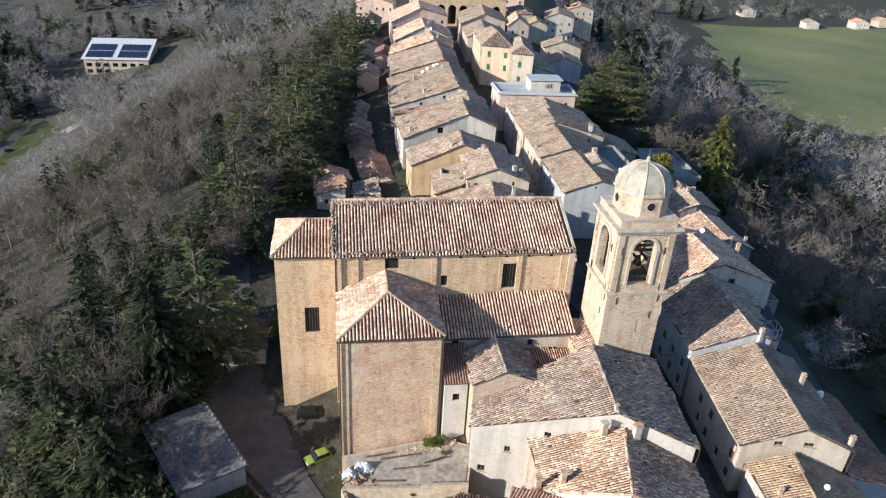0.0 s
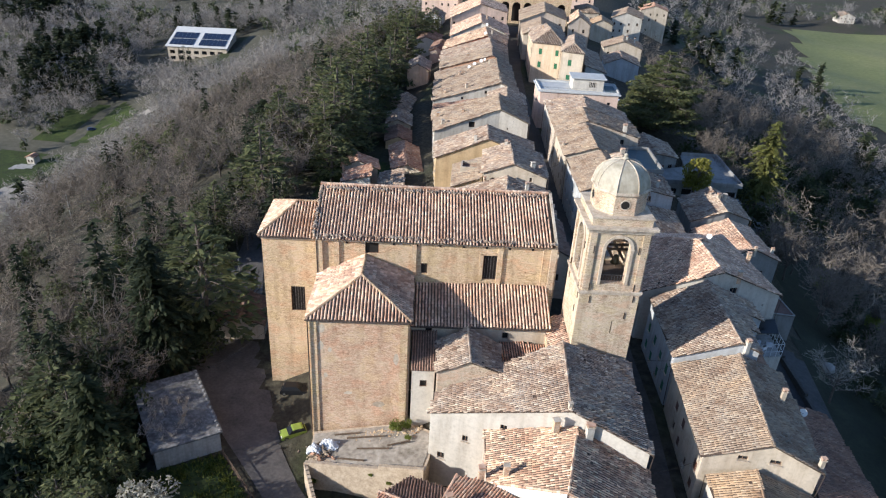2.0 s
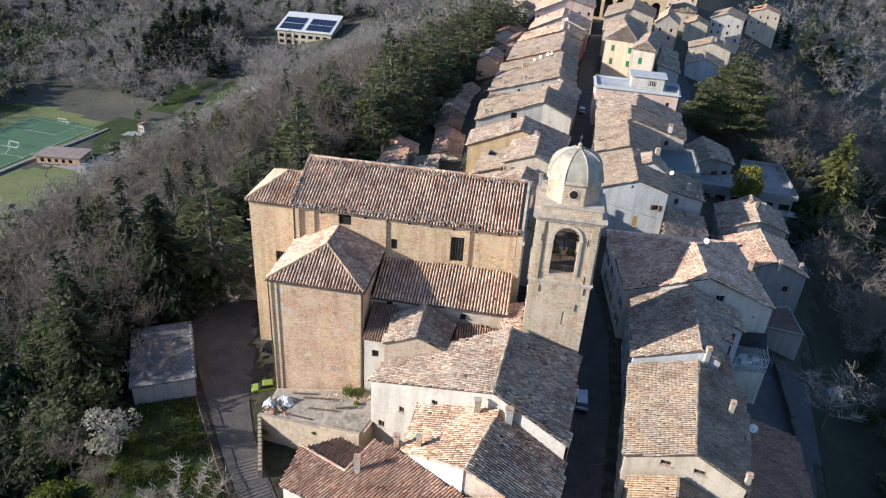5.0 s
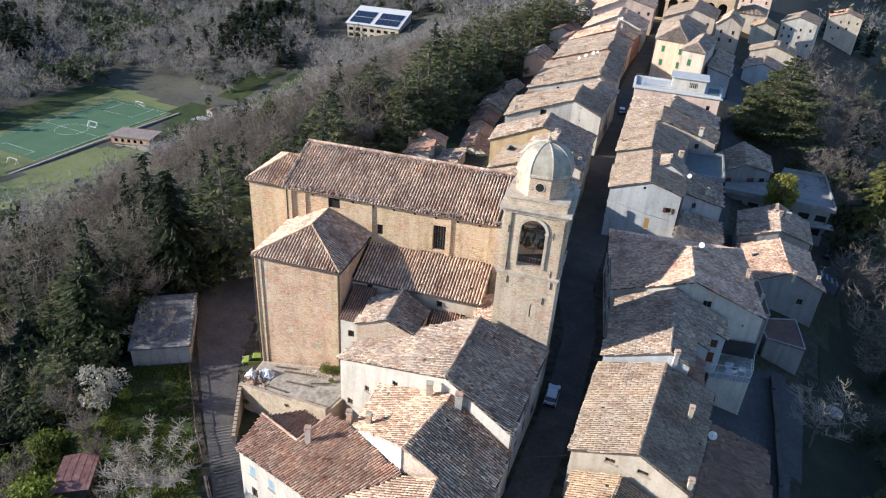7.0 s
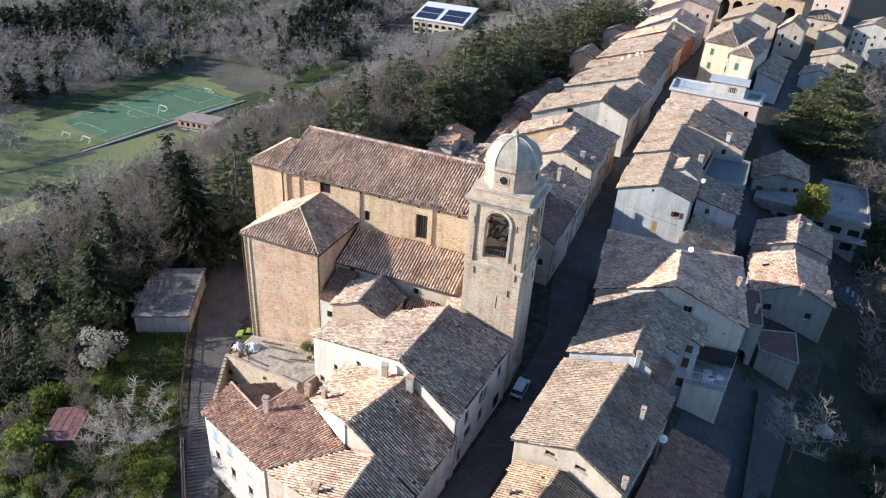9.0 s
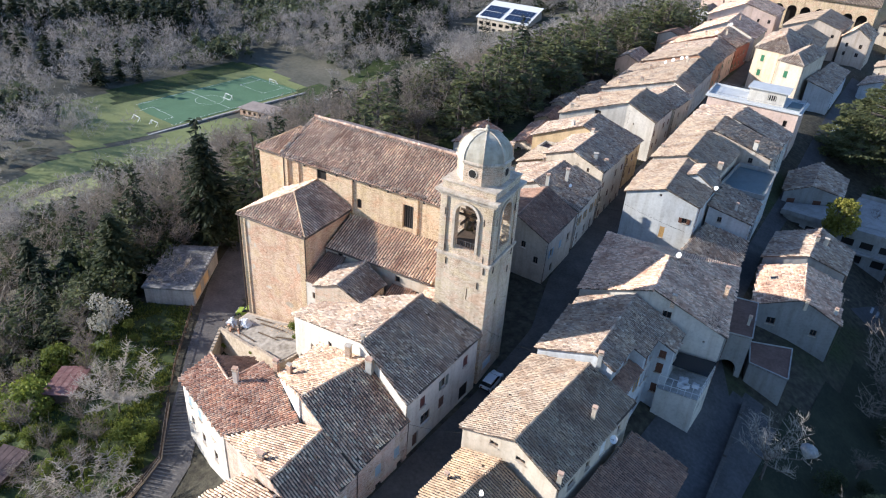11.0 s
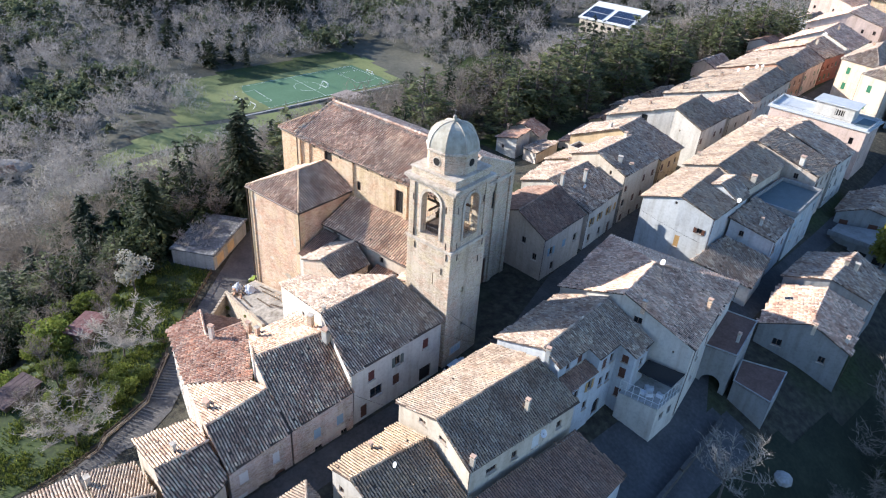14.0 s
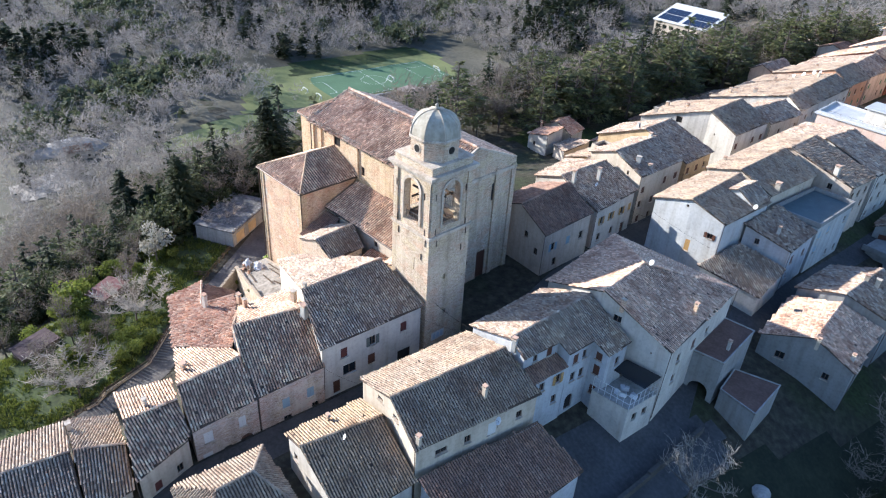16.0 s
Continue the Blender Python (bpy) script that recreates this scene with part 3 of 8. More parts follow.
def height(x, y):
    x, y = np.asarray(x, float), np.asarray(y, float)
    top = -2.6 + 0.012 * np.clip(y - 90, 0, 260)
    sw = west_edge(y) - x
    flat = np.interp(y, [-100, 20, 33, 45, 60, 66, 100, 125, 150, 190, 230, 300, 340, 400], [14, 24, 27, 30, 40, 33, 14, 22, 29, 29, 26, 20, 12, 5])
    w = np.interp(np.where(sw > 0, np.maximum(0, sw - flat), 0), [0, 14, 45, 105, 170, 300, 480, 800, 1500, 4000], [0, -6, -22, -48, -64, -67, -62, -10, 70, 140])
    low = np.interp(y, [100, 125, 230, 300], [-9.6, -6.0, -6.4, -7.6])
    w = w + low - top
    w = np.where(sw > 0, w, 0)
    shelf = np.interp(sw, [-15, 0], [0, 1]) * (low - top)
    zw = top + np.where(sw > 0, w, shelf)
    zw = zw + np.clip((y - 300) * 0.12, 0, 45) * np.interp(sw, [40, 150], [0, 1])
    zw = zw - 0.1 * np.clip(50 - y, 0, 30) * np.interp(sw, [-8, 2], [0, 1])
    se = x - east_edge(y)
    ze = top + np.interp(se, [-24, -14, -6, 0, 20, 60, 120, 200, 400, 900, 1600, 4000], [0, -3.2, -5.5, -7.5, -16, -34, -50, -57, -52, -22, 40, 120])
    z = np.minimum(zw, ze)
    far = np.clip((np.abs(y - 200) - 500) / 800, 0, 1)
    bumps = 2.2 * np.sin(x * 0.031 + 1.0) * np.sin(y * 0.027 + 0.5) + 1.0 * np.sin(x * 0.083) * np.cos(y * 0.071)
    lone = np.clip(np.maximum(sw - 30, se - 15) / 40, 0, 1)
    pit = np.exp(-(((x + 262) / 88) ** 4 + ((y - 240) / 95) ** 4))
    z = z + bumps * lone * (1 - pit)
    z = z * (1 - pit) + pit * -76.0
    return z + far * 10


def H(x, y):
    return float(height(x, y))


def ground_mat():
    m, nt, b = base_mat("ground_soil", 0.95)
    a = ramp(nt, [(0.33, (0.03, 0.026, 0.02)), (0.52, (0.055, 0.05, 0.035)), (0.70, (0.09, 0.08, 0.058))], noise_tex(nt, 0.9, 6))
    g2 = ramp(nt, [(0.35, (0.028, 0.036, 0.014)), (0.6, (0.05, 0.065, 0.024))], noise_tex(nt, 1.6, 5))
    f = ramp(nt, [(0.52, (0, 0, 0)), (0.66, (1, 1, 1))], noise_tex(nt, 0.03, 4))
    nt.links.new(mixc(nt, f, a, g2), b.inputs["Base Color"])
    bump(nt, b, noise_tex(nt, 1.4, 6), 0.8, 0.3)
    return m


M["ground"] = ground_mat()
gx = np.concatenate([[-4000, -2500, -1700, -1200, -900], np.arange(-700, -150, 14), np.arange(-150, 130, 3.5), np.arange(130, 700, 14), [720, 900, 1200, 1700, 2500, 4000]])
gy = np.concatenate([[-3500, -1500, -600, -250], np.arange(-120, 0, 14), np.arange(0, 350, 3.5), np.arange(350, 900, 14), [920, 1100, 1400, 1900, 2800, 4000]])
GX, GY = np.meshgrid(gx, gy)
GZ = height(GX, GY)
nx, ny = len(gx), len(gy)
idx = np.arange(nx * ny).reshape(ny, nx)
quads = np.stack([idx[:-1, :-1], idx[:-1, 1:], idx[1:, 1:], idx[1:, :-1]], -1).reshape(-1, 4)
gme = array_mesh("ground", np.stack([GX, GY, GZ], -1).reshape(-1, 3), quads, M["ground"])
gme.polygons.foreach_set("use_smooth", [True] * len(gme.polygons))
tagged(new("ground", gme), "brown and green hillside soil with grass and leaf litter", "ground", kind="structure")


def ribbon(name, path, width, mat, label, lift=0.06, kind="structure", zs=None, step=3.0):
    """A road or strip that lies on the ground along a path of xy points."""
    pts = []
    for (a, b), (c, d) in zip(path, path[1:]):
        n = max(1, int(math.hypot(c - a, d - b) / step))
        pts += [(a + (c - a) * i / n, b + (d - b) * i / n) for i in range(n)]
    pts.append(path[-1])
    g = Geo()
    rows = []
    for i, (x, y) in enumerate(pts):
        q0, q1 = pts[max(0, i - 1)], pts[min(len(pts) - 1, i + 1)]
        d = Vector((q1[0] - q0[0], q1[1] - q0[1])).normalized()
        nrm = Vector((-d.y, d.x))
        w = np.interp(i / (len(pts) - 1), np.linspace(0, 1, len(width)), width) if isinstance(width, (list, tuple)) else width
        row = []
        for s in (-0.5, -0.25, 0, 0.25, 0.5):
            px, py = x + nrm.x * w * s, y + nrm.y * w * s
            row.append((px, py, H(px, py) + lift))
        rows.append(row)
    for a, b in zip(rows, rows[1:]):
        for k in range(4):
            g.face(a[k], b[k], b[k + 1], a[k + 1])
    return tagged(new(name, g.mesh(name, mat)), label, "road", kind=kind)


# the street's paving colour already holds part of its shade
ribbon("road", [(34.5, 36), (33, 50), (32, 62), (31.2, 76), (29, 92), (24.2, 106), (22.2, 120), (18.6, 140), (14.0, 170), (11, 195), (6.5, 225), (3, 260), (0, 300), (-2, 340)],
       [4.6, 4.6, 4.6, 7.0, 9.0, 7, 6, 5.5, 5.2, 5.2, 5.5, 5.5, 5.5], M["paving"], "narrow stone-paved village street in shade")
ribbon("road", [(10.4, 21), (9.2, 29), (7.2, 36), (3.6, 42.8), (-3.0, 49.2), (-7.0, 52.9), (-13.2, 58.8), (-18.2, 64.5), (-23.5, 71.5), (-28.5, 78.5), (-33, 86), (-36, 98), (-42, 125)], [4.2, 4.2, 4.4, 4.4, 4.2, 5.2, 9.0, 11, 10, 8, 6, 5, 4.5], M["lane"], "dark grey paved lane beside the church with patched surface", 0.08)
ribbon("road", [(60, 60), (56, 84), (54, 95), (46, 110), (45, 135), (43, 165), (41, 200), (38, 235), (34, 290)], [5, 9, 7, 3, 4, 5, 5, 5, 5], M["asphalt"], "shaded back lane behind the house row")
ribbon("road", [(66, 150), (73, 168), (74, 190), (68, 215), (60, 240)], 6, M["asphalt"], "asphalt road under the hill edge")
ribbon("road", [(-232, 292), (-214, 319), (-205, 336), (-193, 357), (-176, 378), (-160, 410), (-150, 460)], 6, M["gravel"], "pale gravel valley road")


def patch(name, poly, mat, label, step=6.0, lift=0.12, category="ground"):
    """A piece of ground cover that follows the ground's form."""
    xs, ys = [p[0] for p in poly], [p[1] for p in poly]
    X, Y = np.meshgrid(np.arange(min(xs), max(xs) + step, step), np.arange(min(ys), max(ys) + step, step))
    Z = height(X, Y) + lift
    k = np.arange(X.size).reshape(X.shape)
    cxy = inside(poly, (X[:-1, :-1] + step / 2), (Y[:-1, :-1] + step / 2))
    q = np.stack([k[:-1, :-1], k[:-1, 1:], k[1:, 1:], k[1:, :-1]], -1)[cxy]
    me = array_mesh(name, np.stack([X, Y, Z], -1).reshape(-1, 3), q, mat)
    return tagged(new(name, me), label, category, kind="structure")


patch("meadow", [(205, 425), (270, 388), (420, 400), (760, 520), (760, 800), (480, 775), (256, 768), (225, 600), (200, 500)], M["meadow"], "broad green meadow on the far slope", 12, 0.5)
patch("playing_field", [(-243, 140), (-247, 225), (-232, 232), (-205, 250), (-182, 225), (-180, 150), (-200, 90), (-228, 80)], M["olive_grass"], "worn olive-green training field", 4, 0.35)
patch("lawn", [(-228, 246), (-205, 252), (-200, 290), (-222, 300), (-258, 302), (-256, 284)], M["lawn"], "bright green grass beside the pitch", 4, 0.3)
patch("lawn", [(-318, 165), (-244, 140), (-252, 186), (-254, 290), (-310, 300), (-325, 240)], M["olive_grass"], "rough grass round the pitch", 4, 0.25)
patch("lawn", [(-325, 200), (-300, 190), (-312, 300), (-330, 290)], M["lawn"], "green grass strip beyond the pitch", 4, 0.3)
patch("lawn", [(-250, 318), (-224, 312), (-206, 345), (-225, 365), (-255, 350)], M["lawn"], "green meadow by the valley road", 4, 0.3)
patch("car_park", [(-243, 231), (-228, 233), (-206, 228), (-203, 245), (-212, 266), (-222, 270), (-226, 254), (-226, 238)], M["gravel"], "pale gravel car park", 1.5, 0.5)
patch("hard_standing", [(-238, 280), (-228, 283), (-229, 289), (-237, 287)], M["concrete"], "pale concrete slab beside the hut", 1.5, 0.5)
GRASS = [(-18.4, 58.4), (-9.4, 50.2), (-6.4, 47.4), (0.6, 41.6), (3.2, 35.2), (5.0, 33.0), (6.2, 27.0), (5.0, 18.0), (-14, 20), (-24, 30), (-32, 42), (-35, 52), (-31.4, 58.6), (-23.4, 63.6)]
patch("lawn", GRASS, M["lawn"], "mossy bright and dark grass bank below the lane", 0.8, 0.06)
patch("lawn", [(-24, 145), (-17, 145), (-17, 160), (-27, 168), (-40, 160), (-36, 140)], M["lawn"], "green garden lawn behind the houses", 2, 0.1)
patch("leaf_litter", [(-560, -20), (-185, -20), (-180, 70), (-150, 130), (-130, 240), (-130, 330), (-110, 420), (-60, 520), (-60, 900), (-560, 900)], M["litter"], "pale leaf litter under the valley woods", 12, 0.12)
# dark sheet over the soil that paints in the shade below the lane
patch("undergrowth", [(60, 40), (115, 40), (120, 140), (100, 190), (82, 190), (72, 150), (66, 120), (62, 100)], M["shade_growth"], "undergrowth below the back lane, coloured near-black for deep shade", 2.5, 0.1)
patch("yard", [(49, 60), (60, 62), (63, 100), (58, 106), (49, 97)], M["asphalt"], "shaded paved courtyard", 1.5, 0.07, "yard")


# ---- the church ----
CU, CV = Vector((0.9863, 0.165, 0)), Vector((-0.165, 0.9863, 0))
CO = Vector((0.4, 68.6, 0))


def C(u, v, z=0.0):
    p = CO + CU * u + CV * v
    return (p.x, p.y, z)


RNG = np.random.default_rng(3)
church = thing("church", C(3, 19, -3), "old ochre brick church with clay tile roofs and pale stone facade", "church")


def church_wall(name, uv, z0, zs, mat, holes=None, label=""):
    """uv: plan corners in the church's own axes, anticlockwise."""
    g = Geo()
    n = len(uv)
    for i in range(n):
        j = (i + 1) % n
        wall_face(g, C(*uv[i])[:2], C(*uv[j])[:2], z0, zs[i], zs[j], (holes or {}).get(i, []), 0.5)
    return part(name, g, M[mat], church, label)


def church_window(i, uv, h, style):
    p0, p1 = Vector(C(*uv[i])), Vector(C(*uv[(i + 1) % len(uv)]))
    d = (p1 - p0).normalized()
    window(church, Vector((p0.x, p0.y, 0)), d, Vector((d.y, -d.x, 0)), h, style, RNG)


NZ = 18.0
nave = [(-12.7, 11.2), (18.6, 11.2), (18.6, 19.6), (18.6, 28.0), (-12.7, 28.0), (-12.7, 19.6)]
nh = {0: [(22.5, 24.6, 12.0, 15.8, "rect"), (14.1, 15.0, 12.6, 14.2, "rect"), (6.6, 8.4, 15.4, 17.0, "rect")]}
church_wall("nave_wall", nave, -8, [NZ, NZ, 21.4, NZ, NZ, 21.4], "brick", nh)
for k, st in zip(nh[0], ("grille", "void", "void")):
    church_window(0, nave, k, st)
for a in ([(-13.0, 10.4, 17.75), (19.0, 10.4, 17.75), (19.0, 19.6, 21.5), (-13.0, 19.6, 21.5)], [(19.0, 28.8, 17.75), (-13.0, 28.8, 17.75), (-13.0, 19.6, 21.5), (19.0, 19.6, 21.5)]):
    tiles("roof_tiles", [C(*p) for p in a], M["tile_church"], church, RNG, 0.43, 0.50, 0.004, 0.5)
ridge_caps(C(-13, 19.6, 21.6), C(19, 19.6, 21.6), church, M["tile_church"], RNG, 0.24)
# loose tiles laid along the nave's ridge, verge and eave
for (a, b, n) in (((-13, 18.9, 21.3), (19, 18.9, 21.3), 150), ((-13, 10.8, 18.0), (19, 10.8, 18.0), 150), ((-12.8, 10.8, 18.0), (-12.8, 19.2, 21.4), 50)):
    g = Geo()
    for _ in range(n):
        t = RNG.random()
        p = Vector(C(*(np.array(a) * (1 - t) + np.array(b) * t))) + Vector((RNG.normal(0, 0.1), RNG.normal(0, 0.22), 0.14))
        w = RNG.uniform(-1.2, 1.2)
        d = Vector((math.sin(w) * 0.2, math.cos(w) * 0.2, 0.06))
        g.tube(p - d, p + d, 0.11, 0.09, 5)
    part("loose_tiles", g, M["tile_grey"], church, kind="stuff")
# choir
choir = [(-20.5, 14.1), (-12.7, 14.1), (-12.7, 24.9), (-20.5, 24.9)]
ch = {0: [(3.6, 5.6, 3.9, 8.0, "rect")]}
church_wall("choir_wall", choir, -12, [16.2] * 4, "brick", ch)
church_window(0, choir, ch[0][0], "grille")
q = [(-20.9, 13.7, 16.15), (-12.7, 13.7, 16.15), (-12.7, 19.5, 18.9), (-16.2, 19.5, 18.9), (-20.9, 25.3, 16.15), (-12.7, 25.3, 16.15)]
for pl in ((0, 1, 2, 3), (4, 0, 3), (5, 4, 3, 2)):
    tiles("roof_tiles", [C(*q[i]) for i in pl], M["tile_church"], church, RNG, 0.43, 0.50, 0.003, 0.5)
for a, b in ((0, 3), (4, 3), (3, 2)):
    ridge_caps(C(*q[a]), C(*q[b]), church, M["tile_ochre"], RNG, 0.2)
# transept
tran = [(-12.05, 0.35), (0.1, 0.35), (0.1, 11.2), (-12.05, 11.2)]
church_wall("transept_wall", tran, -11, [12.25] * 4, "brick_red")
q = [(-12.4, 0, 12.2), (0.5, 0, 12.2), (0.5, 11.2, 12.2), (-12.4, 11.2, 12.2), (-6.0, 5.7, 15.2), (-6.0, 11.3, 15.2)]
for pl in ((0, 1, 4), (1, 2, 5, 4), (3, 0, 4, 5)):
    tiles("roof_tiles", [C(*q[i]) for i in pl], M["tile_church"], church, RNG, 0.43, 0.50, 0.003, 0.5)
for a, b in ((0, 4), (1, 4), (4, 5)):
    ridge_caps(C(*q[a]), C(*q[b]), church, M["tile_ochre"], RNG, 0.2)
# brick surrounds of the large nave window and pale repairs on the transept
for u0, u1, z0, z1 in ((9.25, 9.75, 11.8, 16.1), (11.95, 12.45, 11.8, 16.1), (9.25, 12.45, 15.85, 16.25), (9.1, 12.6, 11.6, 11.9)):
    g = Geo()
    g.box(C((u0 + u1) / 2, 11.14, (z0 + z1) / 2), (u1 - u0, 0.16, z1 - z0), math.atan2(CU.y, CU.x))
    part("window_surround", g, M["brick"], church)
for u, z, w, h in ((-10.6, 10.6, 1.0, 1.3), (-10.7, 8.0, 0.8, 1.4), (-9.6, 7.4, 0.6, 0.7), (-1.3, 6.2, 0.7, 1.8), (-10.2, 3.4, 0.6, 0.8), (-3.4, -1.2, 1.6, 1.0), (-7.4, 0.6, 1.2, 0.6)):
    g = Geo()
    k = 9
    pts = [Vector(C(u + w / 2 * math.cos(6.283 * i / k) * RNG.uniform(0.75, 1.1), 0.335, z + h / 2 * math.sin(6.283 * i / k) * RNG.uniform(0.75, 1.1))) for i in range(k)]
    g.face(*pts)
    g.face(*[p + CV * 0.1 for p in pts][::-1])
    for i in range(k):
        g.face(pts[i], pts[i] + CV * 0.1, pts[(i + 1) % k] + CV * 0.1, pts[(i + 1) % k])
    part("plaster_patch", g, M["trim"], church)
# corner pilasters, nave strips and cornices
for u, v, w, dd, z0, z1, mt in ((-11.6, 0.32, 0.9, 0.25, -9, 12.0, "brick"), (-0.35, 0.32, 0.9, 0.25, -5, 12.0, "brick"), (0.12, 0.8, 0.25, 0.9, -5, 12.0, "brick"), (-12.08, 0.8, 0.25, 0.9, -9, 12.0, "brick"),
                                (-12.2, 11.1, 0.9, 0.4, 8, 17.6, "brick"), (-9.9, 11.1, 0.7, 0.3, 8, 17.6, "brick"), (0.4, 11.1, 0.7, 0.3, 8, 17.6, "brick"), (12.0, 11.1, 0.7, 0.3, 8, 17.6, "brick"), (18.2, 11.1, 0.9, 0.3, -3, 17.6, "brick")):
    g = Geo()
    g.box(C(u, v, (z0 + z1) / 2), (w, dd, z1 - z0), math.atan2(CU.y, CU.x))
    part("pilaster", g, M[mt], church)
ang = math.atan2(CU.y, CU.x)
for u0, u1, v, z in ((-12.6, 18.6, 11.0, 17.5), (-20.5, -12.7, 13.9, 15.9), (-12.2, 0.3, 0.2, 11.95)):
    g = Geo()
    g.box(C((u0 + u1) / 2, v, z), (u1 - u0, 0.5, 0.22), ang)
    g.box(C((u0 + u1) / 2, v + 0.08, z - 0.2), (u1 - u0, 0.3, 0.2), ang)
    part("cornice", g, M["trim"], church)
for u in (0.25,):
    g = Geo()
    g.box(C(u, 5.7, 11.95), (0.5, 11.0, 0.22), ang)
    part("cornice", g, M["trim"], church)
# gutters under the eaves
for p, q in (((-12.5, -0.12, 12.02), (0.55, -0.12, 12.02)), ((0.62, -0.1, 12.02), (0.62, 10.9, 12.02)), ((0.4, 4.56, 8.4), (8.1, 4.56, 8.4)), ((8.1, 4.46, 8.6), (18.7, 4.46, 8.6)), ((-20.9, 13.6, 16.0), (-13.0, 13.6, 16.0))):
    g = Geo()
    g.tube(C(*p), C(*q), 0.11, 0.11, 6)
    part("gutter", g, M["gutter"], church)
# putlog holes below the nave eave: near-black boxes paint the shade inside them
for i in range(9):
    g = Geo()
    g.box(C(-8.5 + i * 3.1, 11.17, 17.0), (0.3, 0.1, 0.4), ang)
    part("socket", g, M["dark"], church)
# aisle with its lean-to roof
aisle = [(0.1, 5.1), (18.4, 5.1), (18.4, 11.2), (0.1, 11.2)]
ah = {0: [(2.2, 3.1, 7.3, 7.9, "rect"), (12.4, 13.2, 6.6, 7.6, "rect"), (15.4, 16.6, 3.6, 6.2, "rect")]}
church_wall("aisle_wall", aisle, -6, [8.6, 8.6, 11.2, 11.2], "w_cream", ah)
for k in ah[0]:
    church_window(0, aisle, k, "void")
for a in ([(0.4, 4.7, 8.55), (8.2, 4.7, 8.55), (8.2, 11.1, 11.2), (0.4, 11.1, 11.2)], [(8.1, 4.6, 8.75), (18.7, 4.6, 8.75), (18.7, 11.1, 11.45), (8.1, 11.1, 11.45)]):
    tiles("roof_tiles", [C(*p) for p in a], M["tile_church"], church, RNG, 0.43, 0.50, 0.004, 0.5)
# facade: a raised screen wall at the east end
fac = [(18.7, 10.6), (19.5, 10.6), (19.5, 19.6), (19.5, 28.6), (18.7, 28.6), (18.7, 19.6)]
fh = {1: [(6.9, 8.4, 1.0, 1.8, "rect")], 2: [(3.6, 4.8, 11.5, 14.8, "arch"), (1.5, 3.6, -2.6, 2.6, "rect")]}
church_wall("facade_wall", fac, -5, [17.7, 17.7, 21.45, 17.7, 17.7, 21.45], "stone", fh)
church_window(2, fac, fh[2][0], "grille")
church_window(2, fac, fh[2][1], "door")
for s, e in (((19.3, 10.6, 17.72), (19.3, 19.6, 21.5)), ((19.3, 28.6, 17.72), (19.3, 19.6, 21.5)), ((19.6, 10.6, 16.4), (19.6, 28.6, 16.4))):
    g = Geo()
    a, b = Vector(C(*s)), Vector(C(*e))
    m = look((a + b) / 2, b)
    g.box((0, 0, 0), (0.35, 0.5, (b - a).length), m=m)
    part("cornice", g, M["trim"], church)
for v in (11.2, 15.0, 24.2, 28.0):
    g = Geo()
    g.box(C(19.6, v, 7.0), (0.3, 0.9, 20.0), ang)
    part("pilaster", g, M["stone"], church)

# ---- bell tower ----
TU, TV, TH = 24.6, 5.4, 3.72
tower = thing("bell_tower", C(TU, TV, -3), "square pale brick bell tower with arched belfry and plastered dome", "bell tower")


def sq(h):
    return [(TU - h, TV - h), (TU + h, TV - h), (TU + h, TV + h), (TU - h, TV + h)]


g = Geo()
s = sq(TH)
for i in range(4):
    wall_face(g, C(*s[i])[:2], C(*s[(i + 1) % 4])[:2], -6, 16.6, 16.6, [(3.4, 3.9, 3.0, 3.7, "rect"), (3.0, 3.4, 9.0, 9.9, "rect")] if i == 1 else [(4.6, 4.75, 10.5, 12.3, "rect")], 0.4)
part("shaft", g, M["stone"], tower)
g = Geo()
s = sq(TH - 0.12)
AR = (2.1, 5.1, 17.6, 23.95, "arch")
for i in range(4):
    wall_face(g, C(*s[i])[:2], C(*s[(i + 1) % 4])[:2], 16.6, 25.2, 25.2, [AR], 0.9)
    a, b = C(*sq(TH - 1.0)[i])[:2], C(*sq(TH - 1.0)[(i + 1) % 4])[:2]
    wall_face(g, b, a, 16.6, 25.2, 25.2, [(1.22, 4.22, 17.6, 23.95, "arch")], 0.02)
part("belfry_wall", g, M["stone"], tower)
